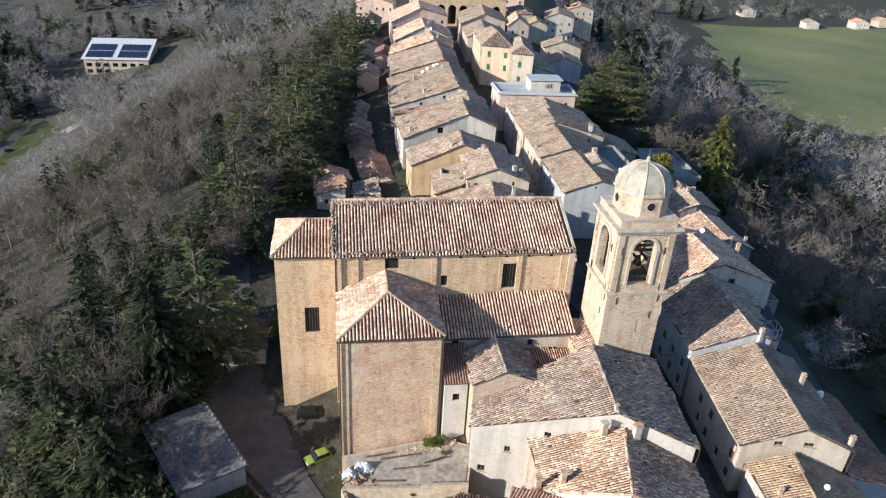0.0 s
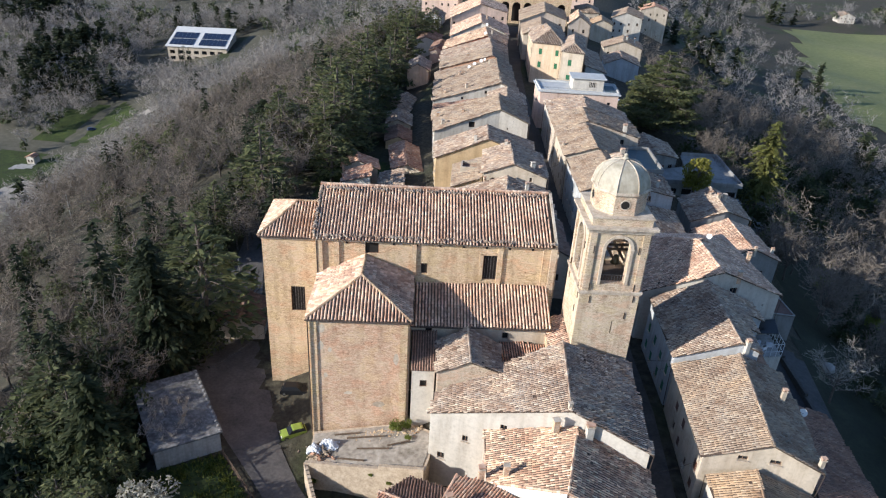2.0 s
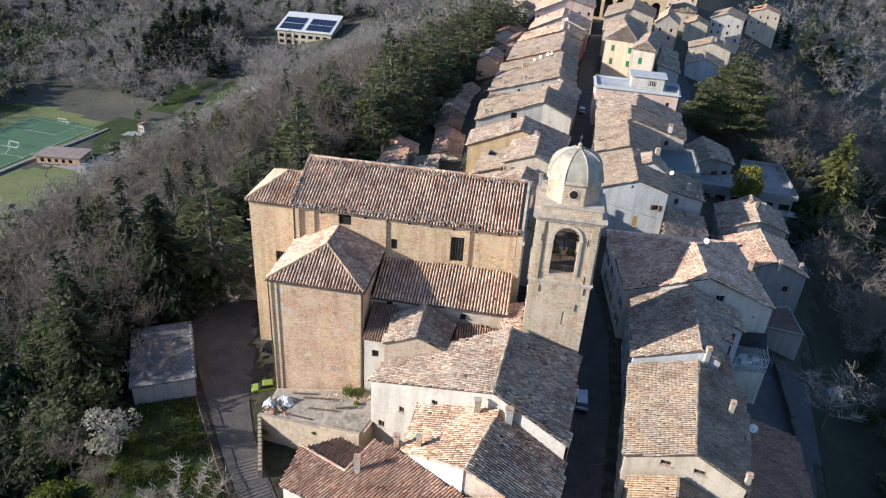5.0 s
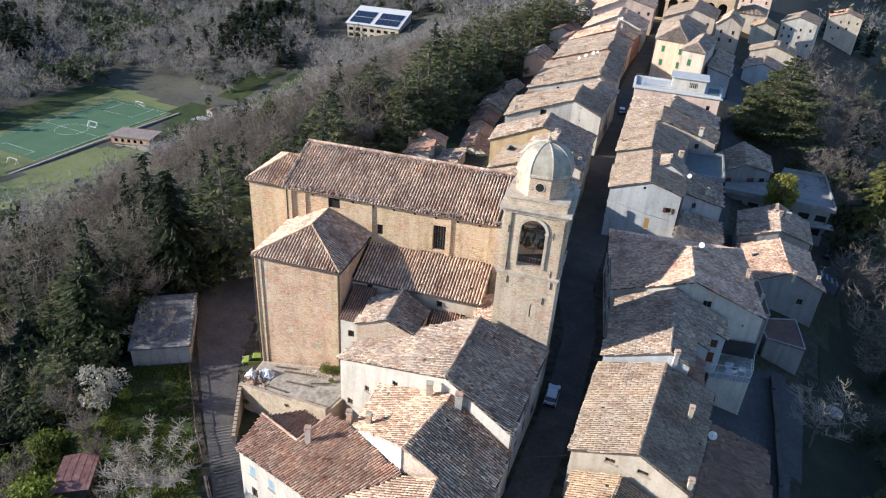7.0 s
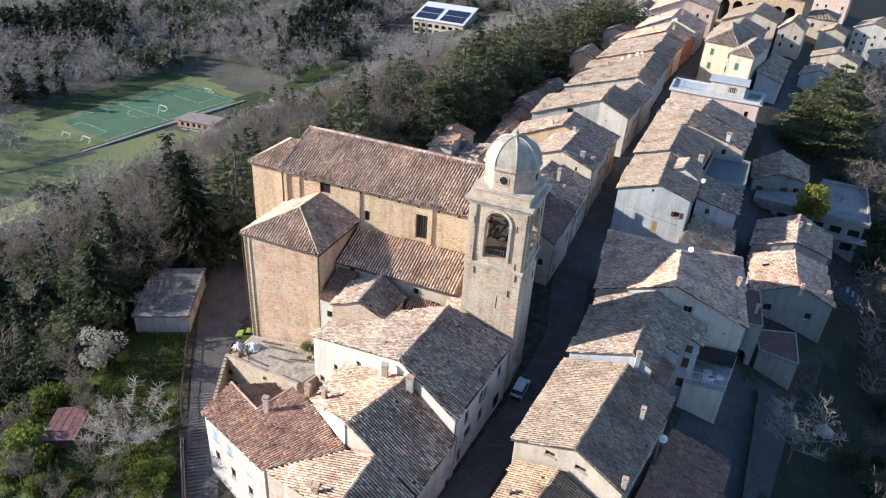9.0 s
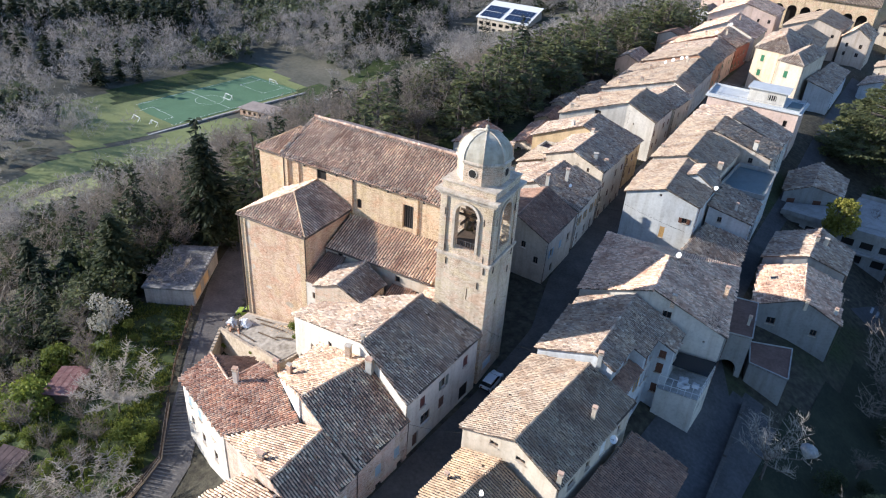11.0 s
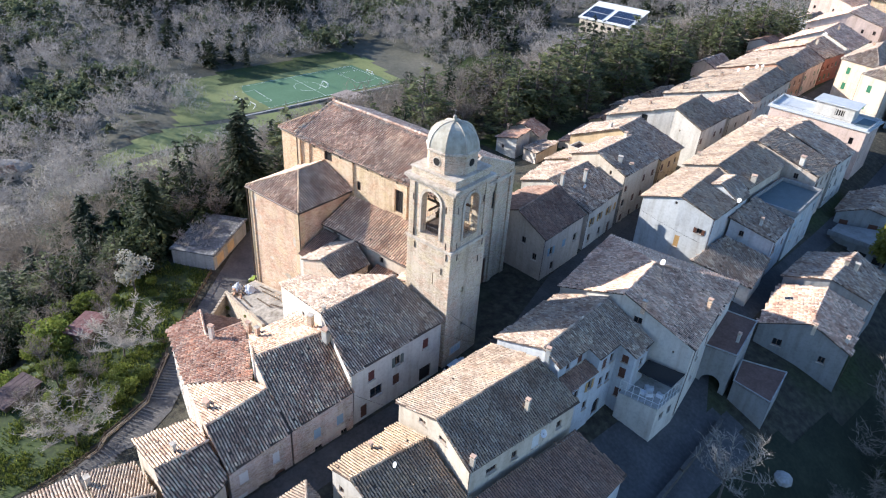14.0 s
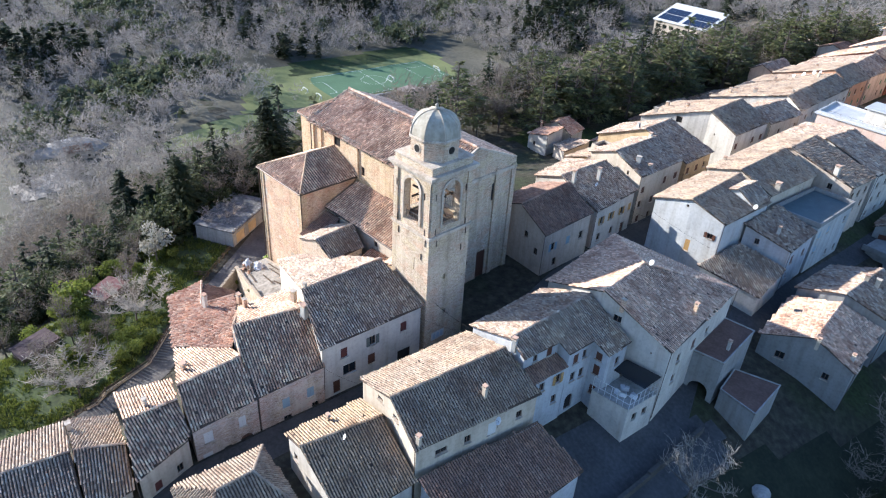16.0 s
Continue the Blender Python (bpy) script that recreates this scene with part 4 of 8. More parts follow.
for i in range(4):
    p0, p1 = Vector(C(*s[i])), Vector(C(*s[(i + 1) % 4]))
    d = (p1 - p0).normalized()
    out = Vector((d.y, -d.x, 0))
    g = Geo()
    c = p0 + d * 3.6 + out * 0.05
    for k in range(16):
        w0, w1 = math.pi * k / 16, math.pi * (k + 1) / 16
        for r0, r1 in ((1.5, 1.86),):
            q = [c + d * (math.cos(w) * r) + Vector((0, 0, 22.45 + math.sin(w) * r)) for w, r in ((w0, r0), (w0, r1), (w1, r1), (w1, r0))]
            g.face(*[x + out * 0.12 for x in q])
            g.face(q[1], q[2], q[2] + out * 0.12, q[1] + out * 0.12)
            g.face(q[3], q[0], q[0] + out * 0.12, q[3] + out * 0.12)
    for sg in (-1, 1):
        q = c + d * (sg * 1.68)
        g.box((q.x + out.x * 0.03, q.y + out.y * 0.03, 20.02), (0.34, 0.2, 4.85), math.atan2(d.y, d.x))
        g.box((q.x + out.x * 0.06, q.y + out.y * 0.06, 22.4), (0.5, 0.26, 0.18), math.atan2(d.y, d.x))
    part("arch_surround", g, M["trim"], tower)
    for sg in (-1, 1):
        g = Geo()
        q = p0 + d * (3.6 + sg * 3.15) + out * 0.06
        g.box((q.x, q.y, 20.9), (0.8, 0.22, 8.4), math.atan2(d.y, d.x))
        part("pilaster", g, M["stone"], tower)
    for uu, zz in ((0.9, 17.3), (6.1, 22.3), (0.7, 22.4), (6.4, 17.2), (1.2, 15.4), (5.9, 13.2), (6.6, 15.6)):
        g = Geo()
        q = p0 + d * uu + out * 0.15
        g.box((q.x, q.y, zz), (0.12, 0.12, 0.95), math.atan2(d.y, d.x))
        part("iron_anchor", g, M["gutter"], tower)
    for k in range(9):
        q = p0 + d * (2.2 + k * 0.35) - out * 0.35
        g = Geo()
        g.tube((q.x, q.y, 17.7), (q.x, q.y, 18.68), 0.025, 0.025, 4)
        part("baluster", g, M["metal"], tower)
    g = Geo()
    a, b = p0 + d * 2.1 - out * 0.35, p0 + d * 5.1 - out * 0.35
    g.tube((a.x, a.y, 18.7), (b.x, b.y, 18.7), 0.03, 0.03, 4)
    part("railing", g, M["metal"], tower)
for h, z, t, mt in ((TH + 0.22, 16.55, 0.28, "trim"), (TH + 0.1, 16.3, 0.22, "trim"), (TH + 0.12, 24.7, 0.25, "trim"), (TH + 0.3, 24.98, 0.25, "trim"), (TH + 0.52, 25.28, 0.32, "trim"), (TH - 0.15, 25.95, 1.0, "stone"), (TH - 0.02, 26.45, 0.16, "trim")):
    g = Geo()
    g.box(C(TU, TV, z), (2 * h, 2 * h, t), ang)
    part("cornice", g, M[mt], tower)
# octagonal drum, its round openings near-black discs that paint their shade, then the dome
c8 = C(TU, TV, 0)
R8 = 3.28
g = Geo()
oct8 = [(c8[0] + R8 * math.cos(ang + math.pi / 8 + k * math.pi / 4), c8[1] + R8 * math.sin(ang + math.pi / 8 + k * math.pi / 4)) for k in range(8)]
for k in range(8):
    a, b = oct8[k], oct8[(k + 1) % 8]
    L = math.hypot(b[0] - a[0], b[1] - a[1])
    wall_face(g, a, b, 26.4, 29.25, 29.25, [], 0.5)
part("drum", g, M["stone"], tower)
for k in range(0, 8, 2):
    a, b = Vector((*oct8[k + 1 - 2], 0)), Vector((*oct8[(k + 2 - 2) % 8], 0))
    out = ((a + b) / 2 - Vector((c8[0], c8[1], 0))).normalized()
    m = (a + b) / 2 + Vector((0, 0, 27.9))
    g = Geo()
    g.tube(m - out * 0.2, m + out * 0.06, 0.62, 0.62, 18)
    part("oculus_ring", g, M["trim"], tower)
    g = Geo()
    g.tube(m - out * 0.2, m + out * 0.075, 0.50, 0.50, 18)
    part("oculus", g, M["dark"], tower)
g = Geo()
g.lathe(c8, [(R8 + 0.05, 28.95), (R8 + 0.26, 29.08), (R8 + 0.26, 29.3), (R8 + 0.05, 29.38)], 8, ang + math.pi / 8)
part("drum_cornice", g, M["trim"], tower)
g = Geo()
prof = [(R8 + 0.06, 29.36)]
for k in range(1, 10):
    w = math.pi / 2 * k / 10
    prof.append(((R8 + 0.06) * math.cos(w) ** 0.85, 29.36 + 3.04 * math.sin(w)))
prof += [(0.35, 32.42)]
g.lathe(c8, prof, 8, ang + math.pi / 8)
part("dome", g, M["dome"], tower, "pale plastered ribbed dome")
for k in range(8):
    w = ang + math.pi / 8 + k * math.pi / 4
    g = Geo()
    pts = [Vector((c8[0] + (r + 0.02) * math.cos(w), c8[1] + (r + 0.02) * math.sin(w), z)) for r, z in prof]
    for a, b in zip(pts, pts[1:]):
        g.tube(a, b, 0.07, 0.07, 5)
    part("dome_rib", g, M["trim"], tower)
g = Geo()
g.lathe(c8, [(0.36, 32.4), (0.42, 32.55), (0.2, 32.75), (0.26, 32.95), (0.1, 33.15)], 8)
part("finial", g, M["dome"], tower)
g = Geo()
g.tube((c8[0], c8[1], 33.1), (c8[0], c8[1], 34.1), 0.035, 0.03, 5)
g.box((c8[0], c8[1], 33.75), (0.5, 0.05, 0.05), ang)
part("cross", g, M["metal"], tower)
# notice board by the foot of the tower
nb = thing("notice_board", C(TU + TH + 0.1, TV - 1.2, -0.6), "white and blue notice board on the tower wall", "sign")
g = Geo()
g.box(C(TU + TH + 0.08, TV - 1.2, -0.4), (0.08, 2.4, 1.3), ang)
part("board", g, M["s_whitesh"], nb)
for k in range(3):
    g = Geo()
    g.box(C(TU + TH + 0.13, TV - 1.9 + k * 0.7, -0.4), (0.03, 0.5, 0.8), ang)
    part("poster", g, M["bluetin"], nb)
# timber bell stand and bells inside
g = Geo()
for k in (-1.2, 0, 1.2):
    g.box(C(TU + k, TV, 20.5), (0.22, 5.2, 0.25), ang)
    g.box(C(TU, TV + k, 21.2), (5.2, 0.22, 0.25), ang)
g.box(C(TU, TV, 17.4), (5.3, 5.3, 0.2), ang)
for k in (-1.4, 1.4):
    g.box((0, 0, 0), (0.2, 0.2, 5.0), m=Matrix.Translation(C(TU + k, TV, 19.6)) @ Matrix.Rotation(0.5, 4, "X"))
part("bell_frame", g, M["wood"], tower)
for k in (-0.9, 0.9):
    g = Geo()
    g.lathe(C(TU + k, TV - 0.6, 19.0), [(0.62, 0.0), (0.5, 0.25), (0.38, 0.7), (0.3, 1.0), (0.1, 1.15)], 14)
    part("bell", g, M["bronze"], tower, smooth=True)


# ---- houses beside the church ----
def gable(sw, sr, se, ne, nr, nw, base, wall, tile, label, **k):
    """Loop order: sw, south ridge end, se, ne, north ridge end, nw. Walls: 0, 1 south; 2 east; 3, 4 north; 5 west."""
    return house([sw, sr, se, ne, nr, nw], [(0, 1, 4, 5), (1, 2, 3, 4)], base, wall, tile, label, ridges=[(1, 4)], **k)


# house against the tower's foot: pale walls, broad roof
house([(4.2, 62.8, 3.7), (20.6, 60.0, 9.2), (29.8, 58.2, 6.3), (28.5, 74.4, 6.5), (19.6, 72.6, 9.6), (12.9, 70.3, 7.0), (4.8, 66.3, 3.9)],
      [(0, 1, 4, 5, 6), (1, 2, 3, 4)], -4, "w_white", "tile_grey", "tall white plastered house with a broad grey clay roof", ridges=[(1, 4)],
      wins=[(0, 4.5, 0.4, 0.7, 0.9, "dark"), (0, 1.6, -3.4, 0.9, 1.0, "dark"), (0, 9.0, 3.6, 0.8, 0.9, "dark"),
            (2, 3.2, 3.2, 1.0, 1.5, "c_redsh"), (2, 7.6, 3.2, 1.0, 1.5, "o_grey"), (2, 12.6, 3.3, 1.0, 1.5, "c_redsh"),
            (2, 4.0, 0.0, 2.0, 1.7, "dark"), (2, 7.4, 0.1, 1.1, 1.6, "c_brown"), (2, 12.8, -2.4, 2.2, 2.4, "void"), (2, 2.0, -2.4, 1.1, 2.2, "door"), (6, 0.5, 0.2, 0.7, 0.9, "dark")])
# long house on the street, with its western wings
house([(11.2, 62.0, 3.2), (21.5, 60.1, 7.0), (29.8, 58.7, 3.5), (30.5, 49.7, 3.05), (25.0, 49.8, 5.4), (20.5, 50.5, 6.8), (12.3, 53.9, 3.1)],
      [(0, 1, 5, 6), (1, 2, 3, 4, 5)], -5, "w_patchy", "tile_mixed", "long brick-and-plaster street house with a clay roof", ridges=[(1, 5), (5, 4), (5, 6)], over=0.1,
      wins=[(2, 2.0, -0.6, 1.0, 1.5, "c_bluesh"), (2, 5.4, -0.6, 1.0, 1.5, "c_bluesh"), (2, 1.4, -3.3, 1.0, 1.4, "dark"), (2, 5.3, -3.4, 1.1, 1.4, "dark"), (2, 7.3, -3.4, 0.7, 0.6, "void")])
band = thing("parapet_wall", (16.5, 52.2, 3.0), "white rendered wall step above the red roof", "wall")
g = Geo()
g.prism([(12.45, 53.6), (20.35, 50.42), (20.45, 50.68), (12.55, 53.86)], 1.6, [3.02, 6.74, 6.74, 3.02])
part("render", g, M["w_bright"], band)
house([(25.0, 49.66, 5.4), (30.5, 49.66, 3.0), (31.3, 41.5, 2.4), (25.9, 41.8, 5.05), (14.6, 44.0, 1.6), (21.3, 49.8, 3.6)],
      [(0, 1, 2, 3), (3, 4, 5, 0)], -5, "w_patchy", "tile_mixed", "stepped wing of patched plaster with a clay roof", ridges=[(0, 3), (5, 0)], over=0.1,
      wins=[(1, 2.1, -0.4, 0.9, 1.6, "c_whitesh"), (1, 6.3, -0.4, 1.1, 1.6, "c_whitesh"), (1, 1.8, -4.3, 1.6, 2.4, "door", "arch"), (1, 6.7, -3.6, 1.2, 1.6, "c_whitesh"), (1, 4.2, -3.0, 0.9, 0.6, "void")])
house([(0.9, 51.9, 1.4), (1.0, 46.8, 0.3), (14.2, 43.9, 1.5), (21.0, 49.8, 3.6), (12.2, 53.7, 3.3), (9.0, 54.3, 3.1), (7.4, 49.9, 2.0)],
      [(0, 1, 2, 3, 4, 5, 6)], -11, "w_white", "tile_red", "three-storey white house with a red clay roof", over=0.3, ridges=[(0, 6), (6, 5)],
      wins=[(1, 2.2, -2.6, 1.0, 1.5, "c_bluesh"), (1, 5.5, -2.4, 1.0, 1.5, "c_bluesh"), (1, 9.5, -2.3, 1.0, 1.5, "c_whitesh"), (1, 2.2, -6.2, 1.0, 1.6, "dark"), (1, 5.8, -6.2, 1.0, 1.6, "dark"), (1, 9.6, -6.0, 1.0, 1.5, "dark"),
            (0, 1.6, -2.6, 0.9, 1.4, "c_bluesh"), (0, 3.6, -6.2, 0.9, 1.5, "dark")])
house([(1.3, 52.1, 1.3), (7.5, 50.1, 1.9), (9.2, 54.6, 0.6), (3.4, 56.6, -1.0)], [(0, 1, 2, 3)], -9, "w_cream", "tile_brown", "low annex with a dark brown clay roof", over=0.25)
# southern houses down the street
gable((19.4, 35.4, 1.6), (27.6, 35.3, 4.2), (34.6, 34.6, 1.8), (31.6, 41.3, 2.0), (27.4, 41.3, 4.4), (20.9, 42.1, 1.8), -6, "w_cream", "tile_mixed", "cream plastered house with a weathered clay roof",
      wins=[(2, 2.0, -2.2, 0.9, 1.3, "c_redsh"), (2, 5.0, -2.2, 0.9, 1.3, "dark"), (2, 3.4, -5.0, 1.1, 1.4, "dark")])
gable((17.8, 29.9, -1.5), (26.0, 29.8, 1.2), (33.4, 29.6, -1.5), (32.8, 34.4, -1.5), (28.0, 34.9, 1.2), (20.0, 35.1, -1.5), -8, "w_beige", "tile_grey", "low row house with a broad grey clay roof", auto={2: ("c_brown", -4.4, 2.8, 1)})
gable((17.0, 19.0, -1.9), (25.0, 19.0, 0.8), (34.0, 19.4, -1.9), (33.6, 29.4, -1.9), (25.7, 29.5, 0.8), (17.5, 29.6, -1.9), -9, "w_cream", "tile_grey", "low cream row house with clay roof", auto={2: ("dark", -4.8, 2.8, 2)})
# row across the street
gable((35.5, 60.7, 4.9), (42.6, 60.8, 7.7), (48.6, 60.5, 5.0), (48.9, 78.2, 5.1), (42.5, 77.3, 8.0), (34.6, 77.5, 5.0), -4, "w_cream", "tile_pale", "cream plastered long house with pale clay roof",
      wins=[(0, 4.2, 4.9, 1.1, 0.6, "dark"), (1, 0.9, 4.9, 1.2, 0.6, "dark"), (2, 3.4, 2.2, 1.6, 0.9, "dark"), (2, 10.5, 1.6, 1.2, 1.9, "c_whitesh"), (2, 14.5, 2.2, 0.9, 1.2, "dark"), (2, 7.0, 2.0, 0.9, 1.2, "dark")],
      auto={5: ("c_brown", -1.6, 3.0, 2)}, messy=1.2)
house([(34.6, 77.8, 5.8), (42.6, 77.8, 9.3), (45.5, 77.9, 8.0), (45.2, 83.9, 8.0), (47.0, 84.2, 7.15), (46.6, 88.8, 7.25), (49.0, 89.3, 6.15), (48.4, 94.0, 6.2), (40.9, 93.0, 9.6), (33.0, 92.0, 6.2)],
      [(0, 1, 8, 9), (1, 2, 3, 4, 5, 6, 7, 8)], -4, "w_grey", "tile_grey", "grey plastered house whose clay roof steps back along the yard", ridges=[(1, 8)],
      wins=[(2, 2.0, 6.3, 0.8, 1.1, "dark"), (2, 4.4, 6.2, 0.9, 1.3, "c_brown"), (4, 1.5, 4.6, 0.9, 1.5, "c_brown"), (4, 1.5, 1.6, 0.9, 1.5, "dark"), (4, 3.2, 4.7, 0.8, 1.4, "dark"), (4, 3.2, 1.4, 0.9, 1.6, "dark"), (4, 1.6, -3.4, 1.5, 2.6, "void", "arch"),
            (5, 1.2, 4.4, 0.9, 1.2, "c_brown"), (5, 1.2, 1.9, 0.9, 1.6, "c_brown"), (5, 1.2, -1.5, 0.9, 1.5, "c_brown"), (6, 2.4, 3.2, 0.9, 1.3, "dark")],
      auto={9: ("c_green", -1.4, 3.0, 2)}, gut=False)
house([(32.0, 93.4, 6.3), (43.0, 93.1, 11.2), (53.2, 96.0, 7.0), (48.2, 116.6, 6.6), (27.0, 112.8, 6.1)], [(0, 1, 5, 4), (1, 2, 3, 5), (5, 3, 4)], -5, "w_white", "tile_church",
      "large white plastered corner house with hipped clay roof", extra=[(41.0, 103.0, 11.4)], ridges=[(1, 5), (5, 3), (5, 4)],
      wins=[(1, 2.4, 7.3, 1.2, 1.1, "dark"), (1, 7.9, 5.0, 0.3, 0.3, "void"), (2, 4.0, 2.6, 1.0, 1.5, "dark"), (2, 8.5, 2.6, 1.0, 1.5, "c_brown"), (2, 13.0, 2.4, 1.0, 1.4, "dark"), (2, 4.0, -1.0, 1.0, 1.5, "dark"), (2, 11.0, -1.2, 1.0, 1.5, "dark")],
      auto={4: ("o_brown", -1.0, 3.2, 2)})
# lower houses in front, south of the row
gable((37.3, 50.2, 2.8), (41.1, 50.4, 4.3), (50.0, 51.2, 0.9), (49.3, 60.4, 0.9), (41.5, 60.5, 4.3), (36.4, 60.4, 2.7), -5, "w_white", "tile_ochre", "white house with ochre and brown clay tiles",
      wins=[(5, 3.5, -0.2, 0.9, 1.3, "dark"), (5, 7.5, -0.2, 0.9, 1.3, "c_brown"), (0, 1.6, 0.2, 0.8, 1.0, "dark"), (5, 5.4, -3.4, 1.0, 1.5, "dark")])
house([(37.0, 37.5, 1.6), (47.5, 38.0, 1.6), (46.5, 48.2, 1.6), (36.6, 47.8, 1.8)], [(0, 1, 5), (1, 2, 4, 5), (2, 3, 4), (3, 0, 5, 4)], -5, "w_cream", "tile_pale", "small house with a hipped pale clay roof",
      extra=[(41.6, 45.0, 4.2), (42.0, 41.0, 4.2)], ridges=[(4, 5), (2, 4), (3, 4)])
house([(49.2, 60.6, 1.0), (58.4, 61.5, -1.6), (56.6, 79.2, -1.4), (49.4, 77.8, 1.2)], [(0, 1, 2, 3)], -6, "w_grey", "tile_brown", "low outbuilding with a dark reddish-brown roof", category="outbuilding",
      wins=[(1, 4.0, -3.6, 0.9, 1.1, "dark"), (1, 9.0, -3.6, 0.9, 1.1, "c_whitesh")])


# ---- western row along the street ----
gable((8.6, 101.2, 6.3), (15.3, 102.0, 9.0), (21.5, 102.4, 5.8), (19.9, 115.0, 6.3), (13.2, 114.6, 9.2), (6.4, 113.6, 6.4), -4, "w_beige", "tile_brown", "dim plastered house on the church square with dark roof",
      wins=[(0, 2.0, 3.4, 0.9, 1.2, "dark"), (1, 1.6, 3.2, 0.9, 1.2, "dark"), (1, 4.2, 1.0, 0.9, 1.3, "dark"), (0, 3.0, 0.2, 0.9, 1.2, "dark"), (2, 2.5, 1.8, 1.0, 1.5, "o_bluesh"), (2, 6.5, 1.8, 1.0, 1.5, "c_bluesh"), (2, 3.5, -1.6, 1.0, 1.6, "dark"), (2, 10.0, 1.6, 1.0, 1.5, "dark")])
gable((3.2, 115.4, 6.0), (9.4, 116.2, 8.5), (19.4, 116.4, 5.7), (17.4, 128.7, 6.2), (8.9, 128.5, 8.8), (-0.6, 127.4, 5.6), -4, "w_white", "tile_grey", "white house with brown shutters and lichen-grey roof",
      wins=[(2, 2.0, 2.2, 0.9, 1.5, "o_tan"), (2, 5.0, 2.2, 0.9, 1.5, "o_tan"), (2, 8.4, 2.2, 0.9, 1.5, "o_tan"), (2, 11.0, 2.2, 0.9, 1.5, "c_tan"), (2, 2.0, -1.2, 0.9, 1.5, "dark"), (2, 6.0, -1.2, 0.9, 1.5, "dark"), (2, 9.6, -2.2, 1.1, 2.2, "door")], messy=1.5)
gable((3.7, 128.9, 8.6), (9.9, 129.3, 11.0), (17.0, 129.6, 8.4), (15.2, 144.2, 8.4), (8.2, 143.6, 10.8), (2.5, 142.6, 8.5), -3, "w_cream", "tile_grey", "cream plastered house with half dark roof",
      wins=[(0, 2.0, 7.0, 0.6, 0.7, "void"), (1, 3.6, 7.4, 0.5, 0.9, "dark")], auto={2: ("c_brown", 4.6, -3.3, 3)}, messy=1.4)
house([(-2.4, 128.6, 5.0), (3.6, 129.6, 7.3), (2.4, 141.5, 7.3), (-3.7, 141.3, 5.0)], [(0, 1, 2, 3)], -6, "w_ochre", "tile_pale", "lower ochre house with a single pale sloping roof", ruin=0.05, messy=1.6, wins=[(3, 5.0, 1.6, 0.8, 1.0, "dark")])
cut = thing("roof_terrace", (0.4, 137.0, 6.2), "small sunken roof terrace with plastered parapets", "terrace")
for i, (x, y, w, d) in enumerate(((0.4, 135.2, 3.6, 0.25), (0.4, 138.8, 3.6, 0.25), (-1.3, 137.0, 0.25, 3.4), (2.1, 137.0, 0.25, 3.4))):
    g = Geo()
    g.box((x, y, 6.5), (w, d, 1.3), 0.1)
    part("parapet", g, M["w_cream"], cut)
g = Geo()
g.box((0.4, 137.0, 6.35), (3.2, 3.4, 0.5), 0.1)
part("terrace_floor", g, M["tile_floor"], cut)
gable((-8.2, 143.6, 5.2), (3.3, 145.2, 10.2), (14.2, 146.4, 6.5), (13.0, 156.6, 6.7), (2.2, 154.6, 10.5), (-10.2, 154.0, 5.1), -6, "w_ochre", "tile_grey", "ochre-walled house with a narrow weathered roof", auto={2: ("c_brown", 3.6, -3.3, 3), 5: ("dark", 1.4, -3.2, 2)}, messy=1.5)
gable((-11.4, 160.8, 5.6), (4.3, 165.0, 11.2), (11.8, 165.3, 8.2), (10.4, 179.6, 8.4), (2.8, 178.4, 11.6), (-14.6, 178.4, 5.2), -4, "w_white", "tile_pale", "wide white gabled house with a square attic opening",
      wins=[(0, 9.2, 6.5, 1.5, 1.5, "void"), (1, 2.2, 6.2, 0.3, 0.5, "void")], auto={2: ("c_brown", 4.4, -3.3, 3), 5: ("dark", 1.4, -3.2, 2)}, messy=1.3)
house([(-14.8, 179.2, 2.4), (-0.4, 180.2, 5.6), (-1.2, 194.6, 5.6), (-16.6, 194.2, 2.4)], [(0, 1, 2, 3)], -4, "w_white", "tile_brown", "low rear part with a plain brown roof", messy=1.3)
gable((-0.2, 180.2, 7.8), (4.9, 180.4, 9.7), (10.4, 180.4, 7.7), (9.2, 195.2, 7.2), (4.0, 195.0, 9.2), (-1.0, 194.6, 7.4), -4, "w_cream", "tile_grey", "narrow cream street house with a stepped dark roof", auto={2: ("dark", 4.0, -3.3, 3)}, messy=1.3)
gable((-17.5, 195.6, 3.2), (1.9, 199.2, 8.8), (7.3, 197.8, 7.2), (3.2, 228.0, 7.5), (-1.8, 227.6, 9.9), (-21.5, 227.0, 3.4), -4, "w_white", "tile_pale", "long white row house with a broad pale patched roof",
      wins=[(0, 15.4, 5.6, 0.8, 0.9, "dark"), (0, 8.6, 3.6, 0.7, 0.8, "dark")], auto={2: ("dark", 3.6, -3.3, 3), 5: ("dark", 0.2, -3.0, 1)}, messy=1.7, ruin=0.01)
gable((-20.4, 228.4, 4.6), (-3.2, 228.8, 10.3), (2.4, 229.0, 7.4), (1.2, 241.0, 7.6), (-4.6, 241.0, 10.4), (-21.8, 240.6, 4.6), -3, "w_orange", "tile_pale", "orange plastered street house with a pale roof", auto={0: ("dark", 2.4, 2.2, 1), 2: ("c_green", 4.0, -3.3, 3)}, messy=1.3)
gable((-22.6, 241.4, 4.0), (-4.4, 241.4, 10.0), (1.2, 241.4, 7.8), (-0.2, 257.0, 7.8), (-6.8, 257.0, 10.6), (-24.0, 256.6, 4.2), -3, "w_pink", "tile_grey", "pinkish row house with a sagging roof", auto={2: ("c_green", 4.0, -3.3, 3)}, messy=1.4)
